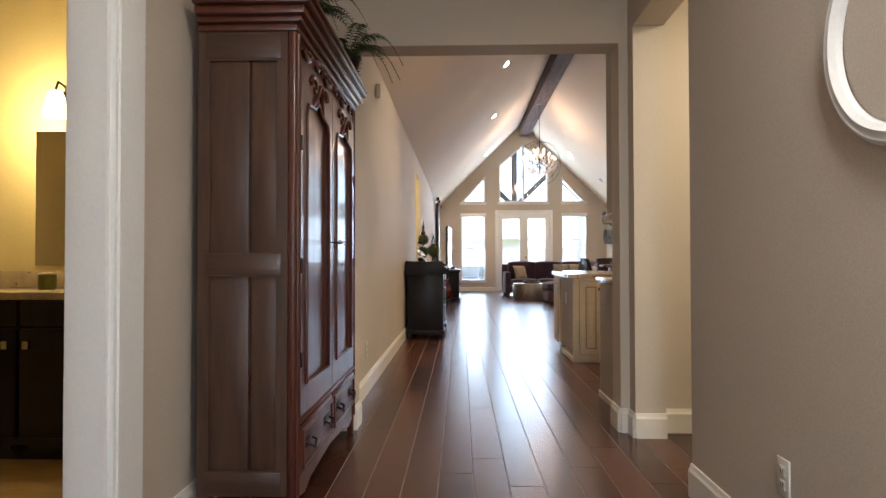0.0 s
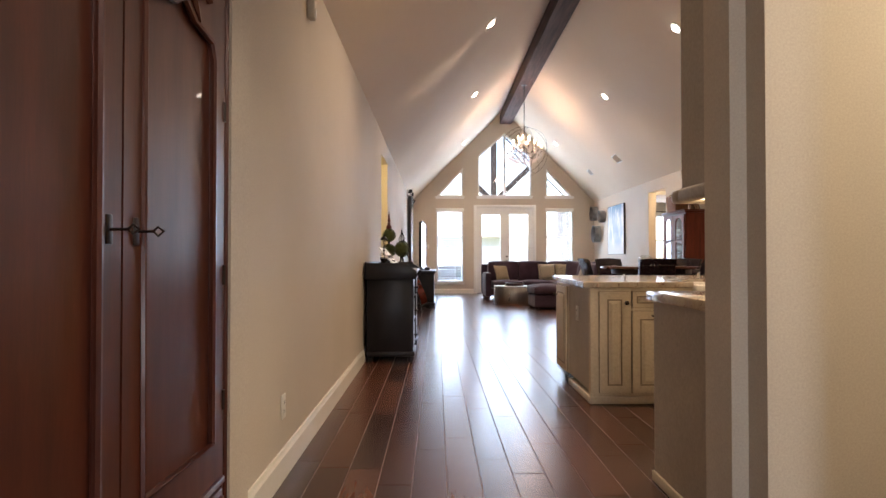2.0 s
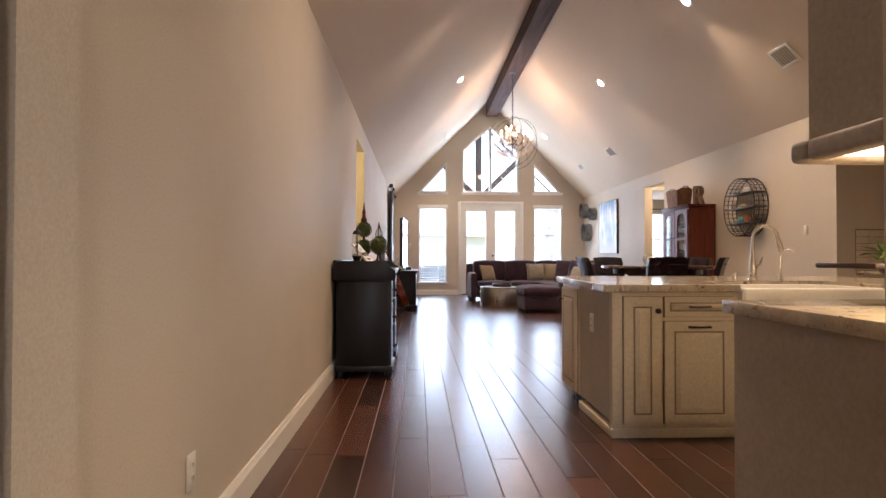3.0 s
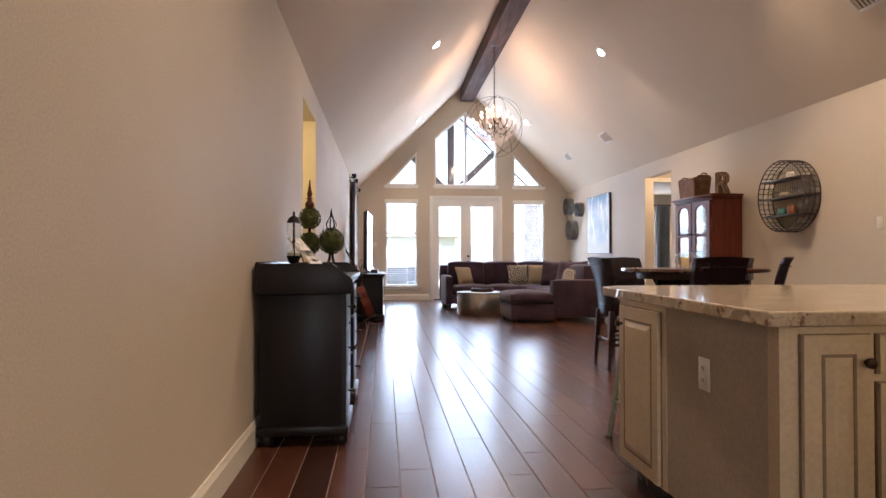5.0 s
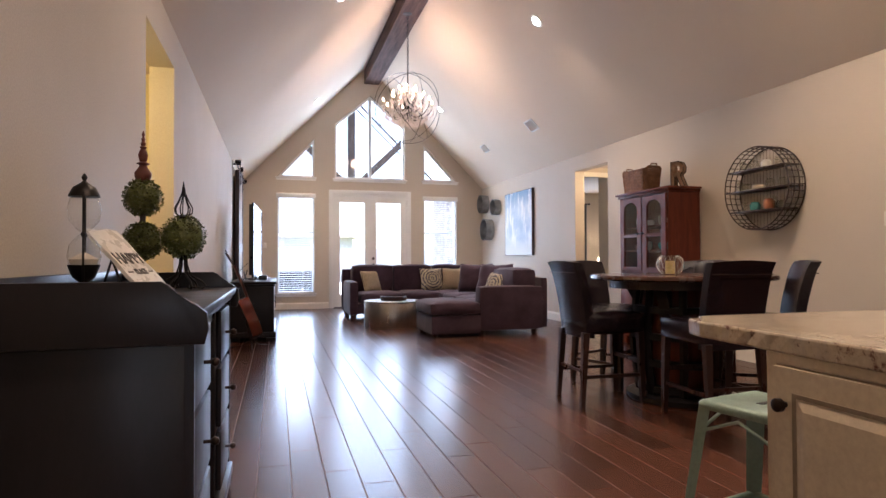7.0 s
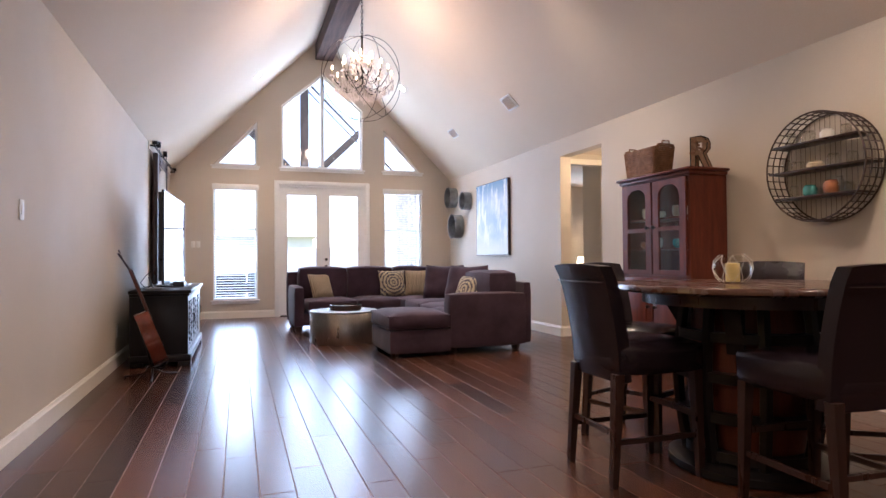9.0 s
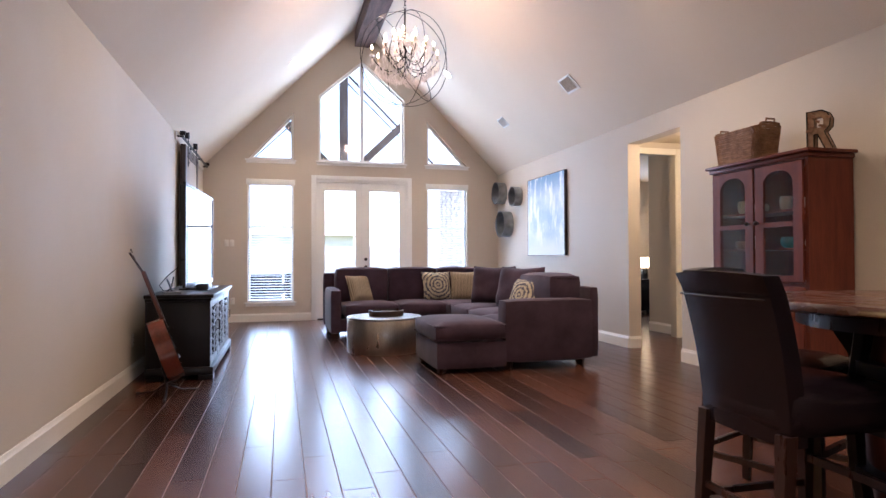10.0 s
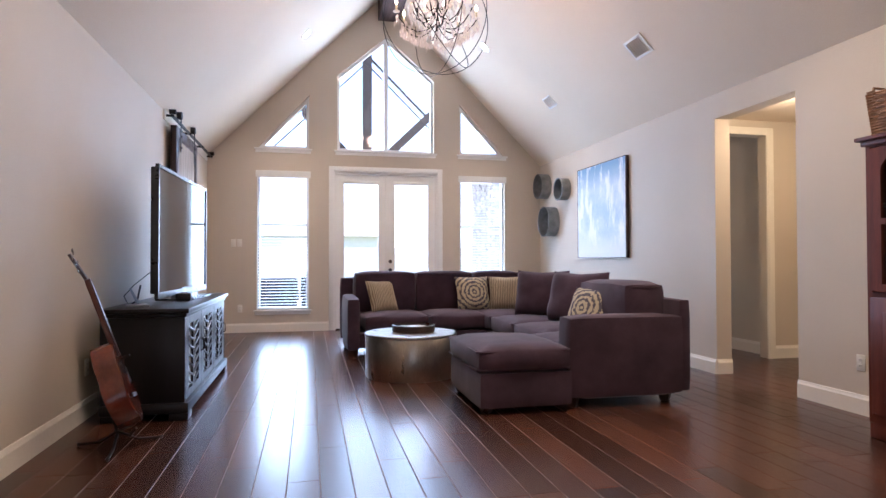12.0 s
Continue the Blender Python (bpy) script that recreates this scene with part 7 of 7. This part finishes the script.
# ---- bathroom seen through the doorway ----
def bathroom():
    structure("floor_bath", boxbm(-3.6, HALL_L - .12, -1.6, 2.63, -.004, .004), BATHTILE, "tan wood-look bathroom floor", "floor")
    v = thing("bath_vanity", "dark wooden bathroom vanity with square pulls", "vanity", (-2.3, 2.62, 0))
    part("body", boxbm(-1.0, 1.0, -.53, 0, .10, .85), BLACKWOOD, v)
    part("toe_kick", boxbm(-1.0, 1.0, -.46, 0, 0, .10), DARKPLASTIC, v)
    for i in range(4):
        x = -.96 + i * .48
        d = part("door", boxbm(x, x + .46, -.552, -.53, .14, .70, bevel=.005), BLACKWOOD, v)
        part("handle", boxbm(x + (.40 if i % 2 == 0 else .03), x + (.43 if i % 2 == 0 else .06), -.575, -.552, .60, .64), CHROME, d, "square nickel pull")
        part("drawer_front", boxbm(x, x + .46, -.552, -.53, .72, .84, bevel=.005), BLACKWOOD, v)
    c = thing("vanity_top", "speckled granite bathroom countertop", "worktop", (-2.3, 2.62, .85))
    part("slab", boxbm(-1.03, 1.03, -.57, 0, .001, .04, bevel=.005), GRANITE, c)
    part("splash", boxbm(-1.03, 1.03, -.02, 0, .041, .14, bevel=.003), GRANITE, c)
    m = thing("bath_mirror", "frameless bathroom mirror above the vanity", "mirror", (-1.72, 2.628, 1.02))
    part("glass", boxbm(-.42, .42, -.006, -.001, 0, .82), MIRROR, m, smooth=None)
    part("clip", boxbm(-.02, .02, -.010, -.0065, -.01, .012), CHROME, m)
    s = thing("bath_sconce", "lit wall sconce with a bell glass shade", "wall lamp", (-1.93, 2.63, 2.02))
    part("back_plate", cone(bmesh.new(), (0, 0, .02), (0, -.02, .02), .05, seg=20), BRONZE, s)
    part("arm", tube(bmesh.new(), [(0, -.01, .02), (0, -.06, .08), (0, -.12, .09), (0, -.14, .04)], .008, 8), BRONZE, s)
    part("shade", lathe(bmesh.new(), [(.03, .03), (.045, .0), (.055, -.06), (.07, -.12)], 20, (0, -.14, 0), cap=False), LAMPGLOW, s, "glowing white glass shade")
    j = thing("green_candle", "pale green jar candle on the vanity", "candle", (-1.88, 2.36, .890))
    part("jar", lathe(bmesh.new(), [(.04, 0), (.045, .01), (.045, .075), (.04, .08)], 20), LEAF, j)
    part("lid", lathe(bmesh.new(), [(.046, .08), (.046, .09), (.02, .095)], 20), CLAY, j)


bathroom()

# ---- passage beyond the long wall's opening ----
pd = tagged(new("door_2"), "warm-lit panel door in the side passage", "door", kind="structure")
part("door_leaf", boxbm(-2.095, -2.06, 9.55, 10.35, .01, 2.05), surface("warm_door", (0.55, 0.30, 0.17), None, 0.5), pd)
part("casing", boxbm(-2.098, -2.055, 10.351, 10.44, 0, 2.14), WHITE, pd)
part("casing", boxbm(-2.098, -2.055, 9.46, 9.549, 0, 2.14), WHITE, pd)

# ---- floor planks: 0.1655 m wide, 1.09 m long, staggered ----
PW, PL, GAP = 0.1655, 1.09, 0.0056
STAGGER = {0: 11.167, -1: 11.931, 1: 11.715, 2: 11.91, -2: 11.446, 3: 11.411, 4: 12.162, -3: 9.484, -4: 8.782}
plank_rnd = random.Random(21)
plank_mesh = []
for variant in range(8):
    bm = boxbm(GAP / 2, PW - GAP / 2, GAP / 2, PL - GAP / 2, -0.006, 0.0, bevel=.0006, seg=1)
    tx, ty = plank_rnd.uniform(-.004, .004), plank_rnd.uniform(-.0010, .0010)
    for v in bm.verts:
        v.co.z += tx * (v.co.x - PW / 2) + ty * (v.co.y - PL / 2)
    plank_mesh.append(mesh_of("plank", bm, PLANK))
floor_ob = bpy.data.objects["floor"]
rest_v, rest_f = [], []
loose = 0


def far_plank(x0, x1, y0, y1):
    n = len(rest_v)
    tx, ty = plank_rnd.uniform(-.0003, .0003), plank_rnd.uniform(-.0004, .0004)
    rest_v.extend(((x0, y0, -.006), (x1, y0, -.006), (x1, y1, -.006), (x0, y1, -.006)))
    rest_v.extend(((x0, y0, -tx - ty), (x1, y0, tx - ty), (x1, y1, tx + ty), (x0, y1, ty - tx)))
    for q in range(4):
        rest_f.append((n + q, n + (q + 1) % 4, n + 4 + (q + 1) % 4, n + 4 + q))
    rest_f.append((n + 4, n + 5, n + 6, n + 7))


def inside(x, y):
    """The plan of the planked floor."""
    if LW < x < RW and ARCH1 <= y < FW:
        return True
    if RW <= x < KIT_E and ARCH1 <= y < KIT_N:
        return True
    if HALL_L < x < 3.8 and -4 < y <= ARCH1:
        return True
    return (RW <= x < 9.7 and 12.9 < y < 18.9) or (-2.1 < x < LW and 8.1 < y < 11.1)


for k in range(-20, 54):
    x = 1.171 + k * PW
    start = STAGGER.get(k, 11.0 + plank_rnd.random() * PL)
    j0 = int((start + 4.2) / PL) + 1
    for j in range(-j0, 10):
        y = start + j * PL
        pts = [(x + PW * u, y + PL * v) for u in (.02, .98) for v in (.02, .5, .98)]
        if not any(inside(*p) for p in pts):
            continue
        full = LW - .02 < x and x + PW < RW + .02 and y > ARCH1 and y + PL < FW + .05
        if full and .3 < x < 3.2 and 3.5 < y < 15.8 and loose < 300:
            ob = new("plank", plank_mesh[plank_rnd.randrange(8)])
            ob.parent = floor_ob
            ob.location = (x, y, 0)
            loose += 1
        else:
            far_plank(x + GAP / 2, x + PW - GAP / 2, max(y, -4) + GAP / 2, min(y + PL, FW + .02 if x + PW < RW else 18.9) - GAP / 2)
me = bpy.data.meshes.new("floor_planks")
me.from_pydata(rest_v, [], rest_f)
me.materials.append(PLANK)
rest = new("floor_planks", me)
rest.parent = floor_ob
tagged(rest, "dark brown wood-look floor planks", kind="stuff")
